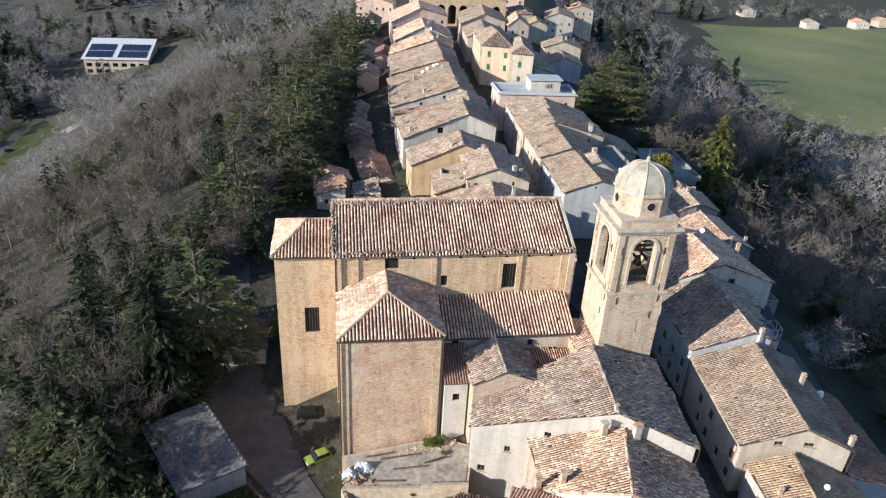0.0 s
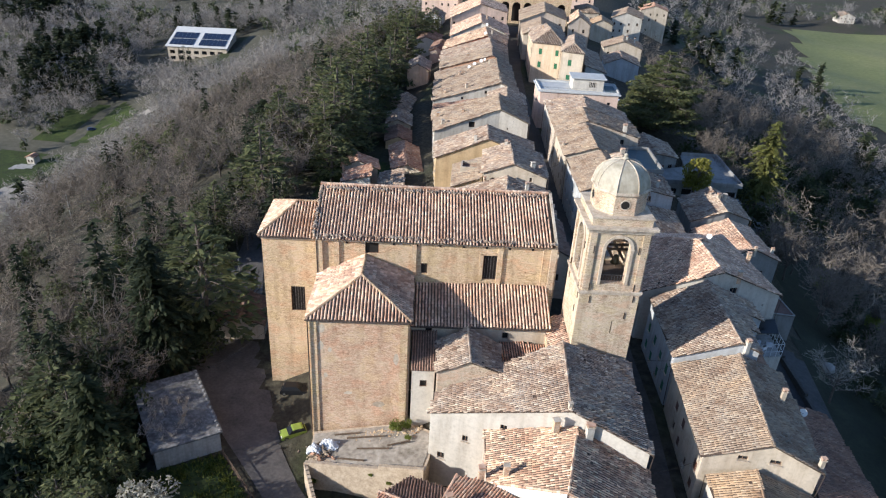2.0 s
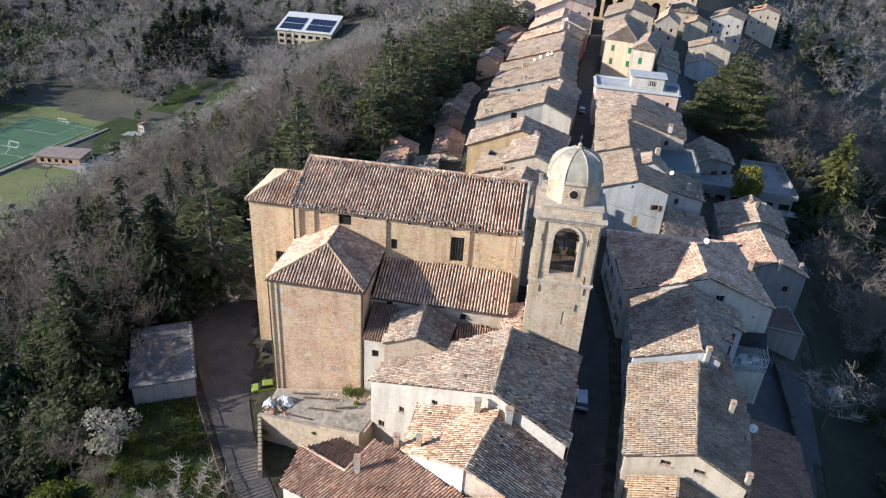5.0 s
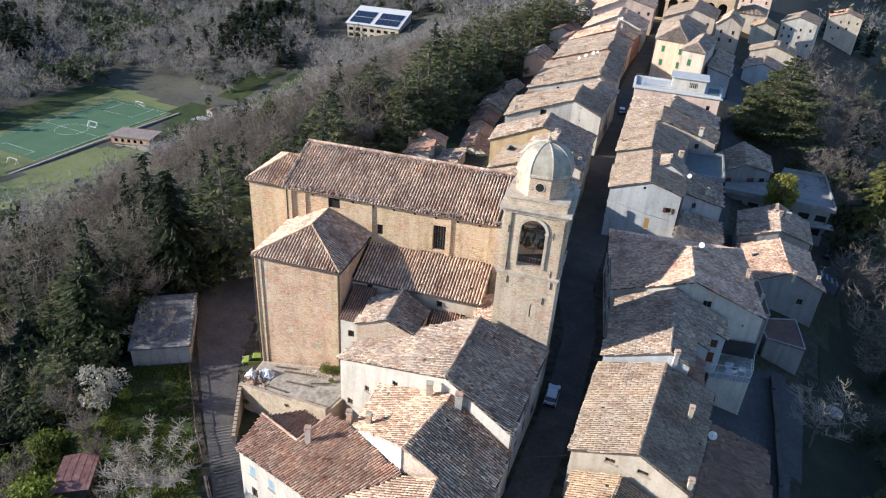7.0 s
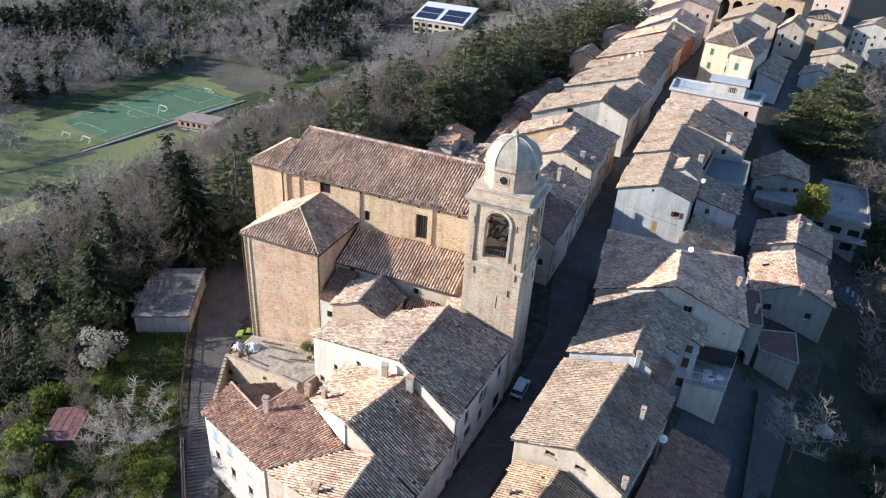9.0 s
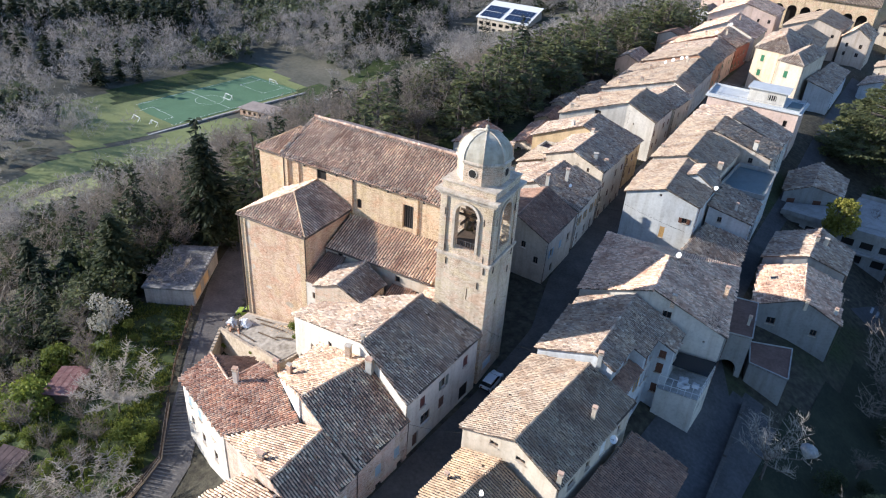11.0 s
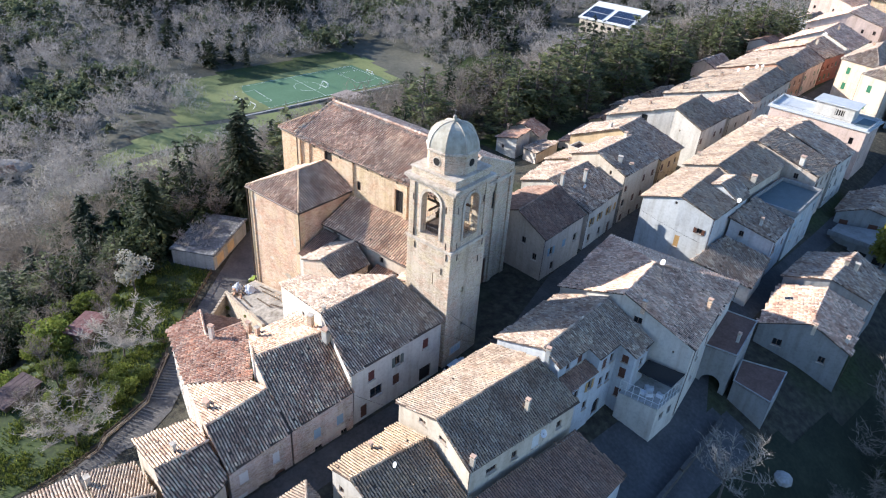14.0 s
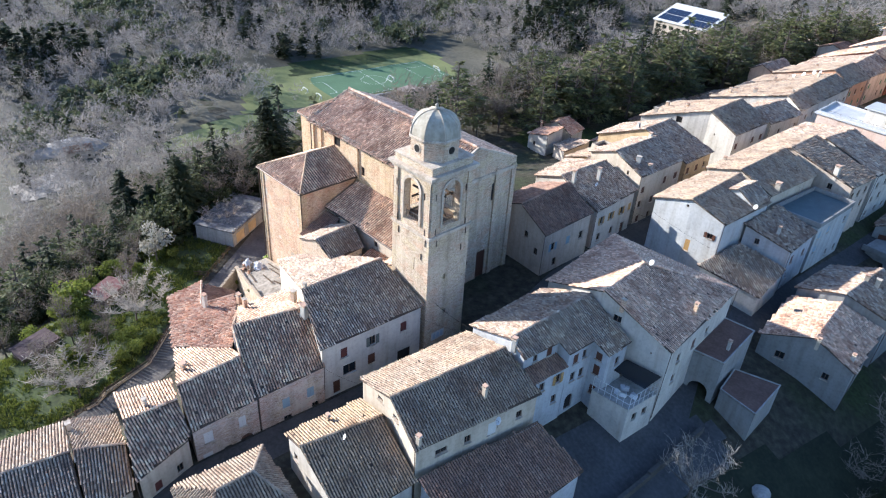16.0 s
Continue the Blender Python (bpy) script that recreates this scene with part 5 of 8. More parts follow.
gable((-23.8, 257.4, 4.8), (-7.4, 257.6, 11.0), (-0.4, 257.4, 8.0), (-0.8, 274.5, 8.0), (-10.0, 274.8, 11.0), (-24.6, 273.0, 5.0), -3, "w_red", "tile_mixed", "dark red street house with a mixed clay roof", auto={2: ("c_green", 4.2, -3.3, 3), 0: ("dark", 2.0, 3, 1)}, messy=1.4)
gable((-23.8, 276.0, 6.2), (-12.0, 279.4, 11.6), (-0.8, 279.0, 7.7), (-3.0, 300.0, 7.7), (-14.5, 300.0, 11.8), (-26.0, 298.0, 6.2), -3, "w_white", "tile_church", "bright white gabled house with small square windows",
      wins=[(0, 7.0, 6.2, 0.9, 1.1, "dark"), (0, 10.2, 7.4, 0.9, 1.1, "dark"), (1, 2.4, 7.0, 1.0, 1.3, "dark"), (1, 7.6, 4.6, 1.0, 1.2, "dark"), (1, 2.2, 3.2, 1.0, 1.4, "dark")])
gable((-27.5, 303.0, 8.6), (-15.5, 308.0, 14.2), (-3.6, 311.0, 11.0), (-6.0, 331.0, 11.0), (-18.0, 331.0, 14.4), (-31.0, 328.0, 8.6), -2, "w_pink", "tile_church", "tall pink house with clay roof", auto={0: ("dark", 2.2, 3.2, 2), 1: ("dark", 4.6, 3.2, 2)})
gable((-46.0, 335.0, 2.4), (-41.2, 336.0, 5.0), (-36.0, 335.0, 2.4), (-36.0, 350.0, 2.4), (-41.5, 350.0, 5.0), (-46.5, 350.0, 2.4), -6, "w_grey", "tile_grey", "narrow grey gabled house with a dark roof", auto={0: ("dark", -0.6, 3.0, 1), 1: ("dark", -0.6, 3.0, 1)})
gable((-50.0, 357.0, 8.0), (-41.0, 357.6, 11.0), (-31.0, 357.0, 8.0), (-31.0, 376.0, 8.0), (-41.0, 376.0, 11.0), (-50.0, 376.0, 8.0), -4, "w_pink", "tile_church", "pink house with small windows under a clay roof", auto={0: ("dark", 4.6, -3.2, 2), 1: ("dark", 4.6, -3.2, 2)})
# small houses on the garden side
house([(-29.4, 142.0, -2.4), (-22.2, 142.2, -0.1), (-24.0, 149.4, 0.0), (-30.6, 147.8, -2.0)], [(0, 1, 2, 3)], -9, "w_white", "tile_red", "small white garden house with a reddish sloping roof", wins=[(0, 2.2, -4.6, 0.9, 1.1, "dark")])
gable((-31.4, 148.6, -1.5), (-27.4, 149.6, 0.2), (-22.4, 150.2, -1.7), (-24.2, 156.6, -1.8), (-28.9, 155.4, 0.1), (-32.4, 154.6, -1.6), -9, "w_cream", "tile_red", "small gabled garden house with pinkish tiles", auto={5: ("dark", -4.6, 2, 1)})
house([(-21.4, 143.4, -2.4), (-14.2, 140.4, -1.0), (-16.6, 151.5, -1.2), (-22.0, 150.2, -2.5)], [(0, 1, 2, 3)], -9, "w_beige", "tile_grey", "low outbuilding with an old dark tile roof", category="outbuilding", messy=1.5)
gable((-20.6, 155.8, -3.6), (-16.7, 155.7, -1.9), (-12.8, 155.4, -3.3), (-16.8, 172.4, -3.3), (-21.0, 173.0, -1.9), (-25.0, 172.2, -3.6), -10, "w_cream", "tile_red", "small cream house with a pink and grey clay roof", wins=[(0, 1.8, -5.6, 1.3, 1.2, "dark"), (1, 2.0, -5.6, 1.0, 1.1, "dark")], messy=1.3)
gable((-27.0, 176.0, -3.8), (-23.4, 176.4, -2.3), (-19.6, 176.8, -3.8), (-21.6, 187.0, -3.8), (-25.5, 187.0, -2.3), (-29.0, 186.6, -3.8), -9, "w_ochre", "tile_brown", "low ochre shed with a patched brown roof", category="shed", messy=1.6)
gable((-29.6, 189.0, -3.2), (-26.2, 189.0, -1.6), (-22.0, 189.2, -3.2), (-24.0, 200.0, -3.2), (-28.0, 200.0, -1.6), (-31.5, 200.0, -3.2), -9, "w_cream", "tile_grey", "low cream outbuilding with a grey roof", category="shed", messy=1.5)
gable((-33.0, 205.0, -4.6), (-29.8, 204.6, -3.0), (-26.0, 204.0, -4.6), (-26.4, 222.0, -4.4), (-30.0, 222.4, -2.8), (-34.0, 223.0, -4.4), -9, "w_grey", "tile_grey", "low grey sheds with old tile roofs", category="shed")
gable((-33.2, 236.4, 1.2), (-29.4, 237.4, 3.3), (-25.3, 238.5, 1.0), (-26.5, 251.0, 1.2), (-31.0, 251.4, 3.2), (-34.6, 250.0, 1.2), -7, "w_yellow", "tile_grey", "narrow yellow gabled house among trees", gut=False)
gable((-40.2, 287.0, 0.6), (-35.4, 288.4, 2.5), (-30.2, 289.6, 0.6), (-30.5, 304.0, 0.6), (-36.0, 304.0, 2.5), (-41.0, 303.0, 0.6), -7, "w_white", "tile_brown", "plain white gabled barn behind the row")
gable((-30.6, 268.0, 1.6), (-27.4, 268.4, 3.0), (-24.8, 268.8, 1.6), (-25.2, 284.0, 1.6), (-28.2, 284.0, 3.0), (-31.4, 284.0, 1.6), -6, "w_beige", "tile_brown", "narrow beige outbuilding with a brown roof", category="outbuilding")
gable((-52.0, 296.0, 0.0), (-47.6, 296.6, 1.8), (-42.4, 297.0, 0.0), (-42.6, 310.0, 0.0), (-48.0, 310.0, 1.8), (-53.0, 309.0, 0.0), -8, "w_cream", "tile_pale", "low cream house at the edge of the trees")

# ---- eastern row along the street ----
gable((23.2, 126.0, 8.0), (30.3, 126.9, 10.7), (36.6, 128.2, 8.4), (35.2, 143.2, 8.4), (27.6, 143.8, 10.6), (20.6, 143.0, 8.3), -4, "w_blue", "tile_pale", "grey-blue plastered gable house",
      wins=[(0, 6.2, 8.8, 0.45, 0.5, "void"), (1, 4.4, 4.8, 1.0, 1.0, "o_brown"), (1, 1.0, 0.9, 0.9, 2.2, "c_tan")], auto={5: ("dark", 4.4, -3.3, 3)}, messy=1.3)
gable((29.0, 136.6, 9.7), (32.0, 137.0, 11.0), (35.6, 137.4, 9.0), (34.8, 143.0, 9.0), (31.6, 143.0, 11.0), (28.4, 143.0, 9.8), 6, "w_blue", "tile_grey", "small gabled roof dormer in the row", category="dormer", group="", gut=False)
house([(35.8, 135.4, 6.4), (43.8, 138.4, 4.0), (42.4, 148.2, 4.7), (35.0, 146.4, 7.0)], [(0, 1, 2, 3)], -8, "w_grey", "tile_grey", "lower grey house with dark roof", wins=[(0, 2.4, 3.2, 0.8, 1.1, "dark"), (0, 1.0, 1.4, 0.5, 0.6, "void")], auto={1: ("c_brown", 0.6, -3, 3)}, messy=1.3)
house([(36.6, 123.6, 1.8), (46.0, 128.6, -0.4), (44.2, 138.0, 0.6), (36.7, 134.6, 3.6)], [(0, 1, 2, 3)], -8, "w_white", "tile_grey", "lean-to with a dark clay roof", category="annex", wins=[(0, 4.0, -2.0, 0.9, 1.1, "dark")])
gable((20.1, 144.2, 8.6), (27.0, 144.8, 10.9), (33.6, 145.6, 8.2), (32.6, 162.2, 8.4), (24.9, 162.0, 11.0), (18.0, 161.4, 8.6), -4, "w_cream", "tile_pale", "cream row house with broad pale roof", auto={5: ("c_brown", 4.4, -3.3, 3)}, messy=1.4)
gable((17.9, 161.8, 8.6), (25.6, 162.8, 11.2), (38.6, 165.0, 7.4), (37.8, 175.0, 7.5), (24.4, 173.8, 11.4), (16.4, 173.8, 8.6), -6, "w_beige", "tile_pale", "beige row house with wide roof", wins=[(1, 9.0, 5.6, 0.9, 1.2, "dark")], auto={5: ("dark", 4.4, -3.3, 3), 2: ("dark", 4.4, -3.2, 4)}, messy=1.3)
gable((16.4, 174.2, 8.6), (25.6, 175.4, 10.9), (37.6, 176.6, 7.0), (36.6, 189.0, 6.6), (25.0, 188.0, 10.5), (14.8, 187.4, 8.6), -6, "w_white", "tile_grey", "white row house below the pink block", auto={5: ("dark", 4.4, -3.3, 3), 2: ("dark", 3.6, -3.2, 4)}, messy=1.3)
house([(33.8, 147.0, 6.0), (42.6, 148.4, 5.8), (40.8, 163.4, 5.8), (32.8, 162.4, 6.0)], [], -8, "w_blue", "tile_grey", "pale flat-roofed block with a sunken roof terrace", auto={1: ("c_bluesh", 2.4, -3, 4)}, gut=False)
flat = thing("roof_terrace", (37.6, 155.0, 5.8), "roof terrace with a low parapet dimmed for shade", "terrace")
tq = [(34.0, 147.3), (42.3, 148.6), (40.5, 163.1), (33.0, 162.1)]
g = Geo()
g.prism(tq, 5.0, 5.3)
part("terrace_floor", g, M["blueflr"], flat)
for a, b in zip(tq, tq[1:] + tq[:1]):
    g = Geo()
    g.box(((a[0] + b[0]) / 2, (a[1] + b[1]) / 2, 5.65), (math.hypot(b[0] - a[0], b[1] - a[1]), 0.3, 0.9), math.atan2(b[1] - a[1], b[0] - a[0]))
    # parapet colour includes the shade that lies on this terrace
    part("parapet", g, M["w_dim"], flat)
# pink block with roof terrace
pink = thing("apartment_building", (24, 200, -3), "pink plastered flat-roofed block with a roof terrace", "building", "town houses")
pk = [(13.6, 193.2), (35.4, 195.8), (34.6, 206.0), (11.8, 203.6)]
g = Geo()
for i in range(4):
    wall_face(g, pk[i], pk[(i + 1) % 4], -8, 9.3, 9.3, [(19.0, 19.9, 5.6, 7.2, "rect"), (2.0, 2.9, 1.4, 3.0, "rect")] if i == 0 else [(1.6, 2.5, 5.4, 7.0, "rect"), (5.6, 6.5, 5.4, 7.0, "rect"), (1.6, 2.5, 1.4, 3.0, "rect")] if i in (1, 3) else [])
part("wall", g, M["w_pink"], pink)
g = Geo()
# added near-black filling, seen through the windows as unlit rooms
g.prism([(13.9, 193.6), (35.0, 196.1), (34.3, 205.6), (12.2, 203.3)], -6, 9.2)
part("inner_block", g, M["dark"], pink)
g = Geo()
g.prism([(13.0, 192.7), (36.0, 195.4), (35.2, 206.6), (11.2, 204.1)], 9.3, 9.6)
part("terrace", g, M["slab"], pink, "pale grey terrace slab")
for a, b in zip(pk, pk[1:] + pk[:1]):
    g = Geo()
    g.box(((a[0] + b[0]) / 2, (a[1] + b[1]) / 2, 9.85), (math.hypot(b[0] - a[0], b[1] - a[1]), 0.25, 0.5), math.atan2(b[1] - a[1], b[0] - a[0]))
    part("parapet", g, M["slab"], pink)
g = Geo()
g.prism([(31.8, 196.4), (34.8, 196.7), (34.2, 204.6), (31.4, 204.3)], 9.6, 9.68)
part("floor_cover", g, M["blueflr"], pink, "blue terrace floor covering")
g = Geo()
for i, (a, b) in enumerate(zip([(22.4, 196.6), (31.0, 197.6), (30.2, 203.4), (21.6, 202.4)], [(31.0, 197.6), (30.2, 203.4), (21.6, 202.4), (22.4, 196.6)])):
    wall_face(g, a, b, 9.6, 12.9, 12.9, [(4.6, 6.6, 10.6, 12.0, "rect")] if i == 0 else [])
part("penthouse", g, M["w_white"], pink)
g = Geo()
# added near-black filling for the unlit penthouse room
g.prism([(22.8, 197.0), (30.6, 197.9), (29.9, 203.0), (22.0, 202.1)], 9.6, 12.8)
part("penthouse_inside", g, M["dark"], pink)
g = Geo()
g.prism([(21.9, 196.0), (31.7, 197.2), (30.8, 204.0), (21.1, 202.9)], 12.9, 13.15)
part("penthouse_roof", g, M["slab"], pink)
for k in range(4):
    g = Geo()
    q = Vector((22.4, 196.6, 0)).lerp(Vector((31.0, 197.6, 0)), (4.85 + k * 0.5) / 8.66)
    g.box((q.x, q.y, 11.3), (0.16, 0.1, 1.4), 0.115)
    part("window_bar", g, M["w_white"], pink)
for a, b in zip(pk, pk[1:] + pk[:1]):
    g = Geo()
    g.tube((a[0], a[1], 10.6), (b[0], b[1], 10.6), 0.03, 0.03, 4)
    n = 9
    for k in range(n + 1):
        x, y = a[0] + (b[0] - a[0]) * k / n, a[1] + (b[1] - a[1]) * k / n
        g.tube((x, y, 10.0), (x, y, 10.6), 0.025, 0.025, 4)
    part("railing", g, M["metal"], pink)
# yellow hipped house with green shutters
house([(9.0, 242.4, 12.9), (20.2, 240.6, 13.0), (19.0, 270.0, 12.9), (6.6, 269.0, 12.9)], [(0, 1, 4), (1, 2, 5, 4), (2, 3, 5), (3, 0, 4, 5)], -2, "w_yellow", "tile_grey", "tall yellow house with green shutters and hipped roof",
      extra=[(15.0, 249.8, 16.3), (13.0, 261.0, 16.3)], ridges=[(0, 4), (1, 4), (4, 5)],
      wins=[(0, 2.9, 9.2, 1.1, 1.9, "c_green"), (0, 8.6, 9.2, 1.1, 1.9, "c_green"), (0, 2.9, 4.8, 1.1, 1.9, "c_green"), (0, 8.6, 4.8, 1.1, 1.9, "c_green")], auto={3: ("c_green", 9.0, -4.2, 3)}, messy=1.3)
house([(18.8, 232.4, 12.8), (26.6, 230.6, 12.8), (27.0, 256.0, 12.8), (19.8, 256.0, 12.8)], [(0, 1, 4), (1, 2, 5, 4), (2, 3, 5), (3, 0, 4, 5)], -2, "w_cream", "tile_grey", "cream house with green shutters", extra=[(22.9, 235.4, 15.0), (23.2, 252.0, 15.0)], ridges=[(0, 4), (1, 4), (4, 5)],
      wins=[(0, 3.0, 8.4, 1.2, 1.9, "c_green"), (0, 3.0, 3.8, 1.2, 1.6, "c_green")], messy=1.3)
house([(27.4, 236.0, 8.0), (35.0, 238.5, 5.6), (33.0, 268.0, 5.8), (27.2, 267.0, 8.2)], [(0, 1, 2, 3)], -4, "w_grey", "tile_grey", "lower grey house in the shade")
gable((4.6, 275.0, 9.2), (11.6, 275.4, 12.4), (20.8, 275.8, 9.2), (19.4, 297.0, 9.4), (10.4, 297.0, 12.6), (2.6, 296.0, 9.4), -2, "w_cream", "tile_pale", "cream street house with pale roof", auto={5: ("c_green", 5.0, -3.3, 3), 1: ("dark", 4, 3, 1)}, messy=1.4)
gable((1.8, 299.0, 10.2), (12.0, 303.0, 14.0), (21.4, 304.6, 11.0), (20.5, 328.0, 11.0), (11.0, 329.0, 14.2), (0.4, 327.0, 10.2), -2, "w_beige", "tile_pale", "beige house with wide pale roof", auto={1: ("dark", 5.0, 3.2, 2)}, messy=1.4)
gable((22.0, 302.0, 9.8), (26.2, 303.0, 13.4), (31.6, 304.0, 9.8), (31.0, 320.0, 9.8), (26.0, 320.0, 13.2), (21.8, 320.0, 9.8), -3, "w_beige", "tile_mixed", "tall weathered house with a broken brown roof", auto={0: ("dark", 6.4, -3.0, 2), 1: ("dark", 6.4, -3.0, 2)}, messy=2.0, ruin=0.06)
gable((36.8, 289.5, 4.2), (44.3, 290.0, 7.0), (52.6, 291.0, 4.2), (53.2, 303.0, 4.2), (45.3, 301.5, 7.2), (36.4, 301.0, 4.2), -6, "w_cream", "tile_pale", "cream gabled house on the hill edge", auto={0: ("dark", 1.0, 3, 1)})
gable((36.5, 270.0, 1.8), (42.6, 270.5, 4.4), (50.0, 271.0, 1.8), (50.0, 285.0, 1.8), (43.0, 285.0, 4.4), (36.5, 285.0, 1.8), -7, "w_grey", "tile_grey", "grey gabled house in the shade of the cedar")
gable((33.4, 338.0, 4.6), (38.4, 339.0, 7.0), (44.0, 340.0, 4.6), (44.0, 352.0, 4.6), (38.8, 352.0, 7.0), (33.4, 352.0, 4.6), -5, "w_cream", "tile_ochre", "small cream house with an ochre roof")
house([(26.0, 353.0, 7.4), (38.0, 355.0, 7.2), (38.0, 372.0, 7.2), (26.0, 372.0, 7.4)], [(0, 1, 4), (1, 2, 5, 4), (2, 3, 5), (3, 0, 4, 5)], -4, "w_cream", "tile_pale", "cream house with a low hipped roof", extra=[(32.0, 359.0, 9.8), (32.0, 366.0, 9.8)], wins=[(0, 8.0, 3.6, 1.2, 1.6, "dark"), (0, 3.0, 3.6, 1.2, 1.6, "dark")])
gable((44.6, 362.0, 4.8), (51.4, 363.0, 7.4), (60.0, 364.0, 4.8), (62.0, 384.0, 4.8), (54.0, 384.0, 7.4), (47.0, 383.0, 4.8), -12, "w_white", "tile_pale", "white villa with balconies", auto={0: ("dark", 1.2, -3.2, 3), 1: ("dark", 1.2, -3.2, 3), 2: ("dark", 1.2, -3, 2)})
gable((67.0, 436.0, -1.0), (75.0, 437.0, 1.8), (83.4, 438.0, -1.0), (84.0, 452.0, -1.0), (76.0, 452.0, 1.8), (67.0, 451.0, -1.0), -14, "w_cream", "tile_red", "cream villa with a red roof", auto={0: ("dark", -4.0, -3, 2), 1: ("dark", -4.0, -3, 2)})
# arcaded hall at the end of the street
hall = thing("town_hall", (10, 354, -1), "brick hall with tall round arches at the end of the street", "building", "town houses")
g = Geo()
ar = [(2.0 + k * 5.4, 6.0 + k * 5.4, 1.5, 10.4, "arch") for k in range(8)]
wall_face(g, (-22, 346), (24, 352), -4, 14.5, 14.5, ar, 1.2)
wall_face(g, (24, 352), (22, 372), -4, 14.5, 14.5, [])
wall_face(g, (-24, 366), (-22, 346), -4, 14.5, 14.5, [])
wall_face(g, (22, 372), (-24, 366), -4, 14.5, 14.5, [])
part("wall", g, M["brick"], hall)
g = Geo()
# added near-black filling that paints the shade behind the arches
g.prism([(-20, 348.6), (22.4, 354.4), (20.4, 370), (-22, 364)], -4, 14.0)
part("inner_block", g, M["dark"], hall)
tiles("roof_tiles", [(-23, 345, 14.4), (25, 351, 14.4), (23.5, 362, 17.4), (-24.5, 356, 17.4)], M["tile_pale"], hall, HRNG, 0.5, 0.6)

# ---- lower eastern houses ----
# walls here use the dim plaster, with shade put into its colour
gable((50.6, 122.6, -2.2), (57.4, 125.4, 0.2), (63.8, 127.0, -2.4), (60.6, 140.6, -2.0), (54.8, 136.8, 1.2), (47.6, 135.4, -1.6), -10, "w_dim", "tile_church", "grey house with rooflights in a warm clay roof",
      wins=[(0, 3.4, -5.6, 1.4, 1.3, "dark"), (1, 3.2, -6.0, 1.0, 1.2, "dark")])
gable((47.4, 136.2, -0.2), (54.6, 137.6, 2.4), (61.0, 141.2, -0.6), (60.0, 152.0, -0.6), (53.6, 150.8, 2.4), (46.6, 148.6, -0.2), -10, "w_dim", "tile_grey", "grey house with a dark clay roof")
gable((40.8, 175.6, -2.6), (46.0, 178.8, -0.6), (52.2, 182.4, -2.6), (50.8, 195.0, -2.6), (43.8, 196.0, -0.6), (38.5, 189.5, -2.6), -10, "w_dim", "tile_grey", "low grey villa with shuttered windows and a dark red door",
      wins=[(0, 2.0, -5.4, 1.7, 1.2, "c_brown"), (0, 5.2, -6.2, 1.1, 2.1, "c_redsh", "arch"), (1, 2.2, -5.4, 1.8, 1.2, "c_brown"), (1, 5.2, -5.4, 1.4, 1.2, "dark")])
villa = thing("terrace_building", (56, 178, -10), "grey concrete building with balconies and a flat terrace roof", "building")
tv = [(43.4, 169.6), (66.0, 171.6), (63.8, 192.0), (55.4, 191.0), (54.8, 182.6), (43.0, 174.8)]
g = Geo()
for i in range(6):
    hl = [(1.4 + k * 3.7, 3.8 + k * 3.7, -8.0, -6.4, "rect") for k in range(6)] + [(6.2 + k * 4.4, 8.6 + k * 4.4, -11.6, -9.8, "rect") for k in range(4)] if i == 0 else [(2.0 + k * 4.6, 4.0 + k * 4.6, -8.0, -6.4, "rect") for k in range(4)] if i == 1 else []
    wall_face(g, tv[i], tv[(i + 1) % 6], -16, -5.0, -5.0, hl)
# walls, slab and parapets darkened by colour for the shade here
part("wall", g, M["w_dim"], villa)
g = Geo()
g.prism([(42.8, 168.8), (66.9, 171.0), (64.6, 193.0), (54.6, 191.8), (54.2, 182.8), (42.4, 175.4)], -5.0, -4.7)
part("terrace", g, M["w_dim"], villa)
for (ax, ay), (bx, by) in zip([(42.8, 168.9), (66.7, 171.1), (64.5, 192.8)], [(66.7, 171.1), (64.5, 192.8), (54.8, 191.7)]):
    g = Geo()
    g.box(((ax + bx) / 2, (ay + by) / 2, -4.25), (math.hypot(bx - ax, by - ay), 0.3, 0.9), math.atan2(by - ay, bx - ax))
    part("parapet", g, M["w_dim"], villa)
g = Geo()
# added near-black filling behind the window holes, for unlit rooms
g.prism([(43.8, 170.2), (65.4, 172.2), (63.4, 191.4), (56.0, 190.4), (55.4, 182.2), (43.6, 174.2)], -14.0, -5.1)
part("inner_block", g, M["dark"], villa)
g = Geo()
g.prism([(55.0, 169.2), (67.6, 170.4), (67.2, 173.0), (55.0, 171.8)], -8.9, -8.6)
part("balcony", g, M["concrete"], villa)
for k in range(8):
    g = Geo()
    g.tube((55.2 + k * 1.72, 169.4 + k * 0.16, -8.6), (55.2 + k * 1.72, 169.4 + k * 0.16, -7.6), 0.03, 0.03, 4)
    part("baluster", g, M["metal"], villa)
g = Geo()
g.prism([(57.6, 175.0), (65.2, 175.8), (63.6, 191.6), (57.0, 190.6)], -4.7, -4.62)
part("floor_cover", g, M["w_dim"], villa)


# ---- trees ----
class Twigs:
    """Collects thin triangles and leaf quads as arrays."""
    def __init__(self):
        self.t = []

    def tri(self, a, b, c):
        self.t.append((a, b, c))

    def arr(self):
        return np.array(self.t, dtype=np.float32)


def tri_mesh(name, arr, mat):
    n = len(arr)
    return array_mesh(name, arr.reshape(-1, 3), np.arange(n * 3).reshape(n, 3), mat)


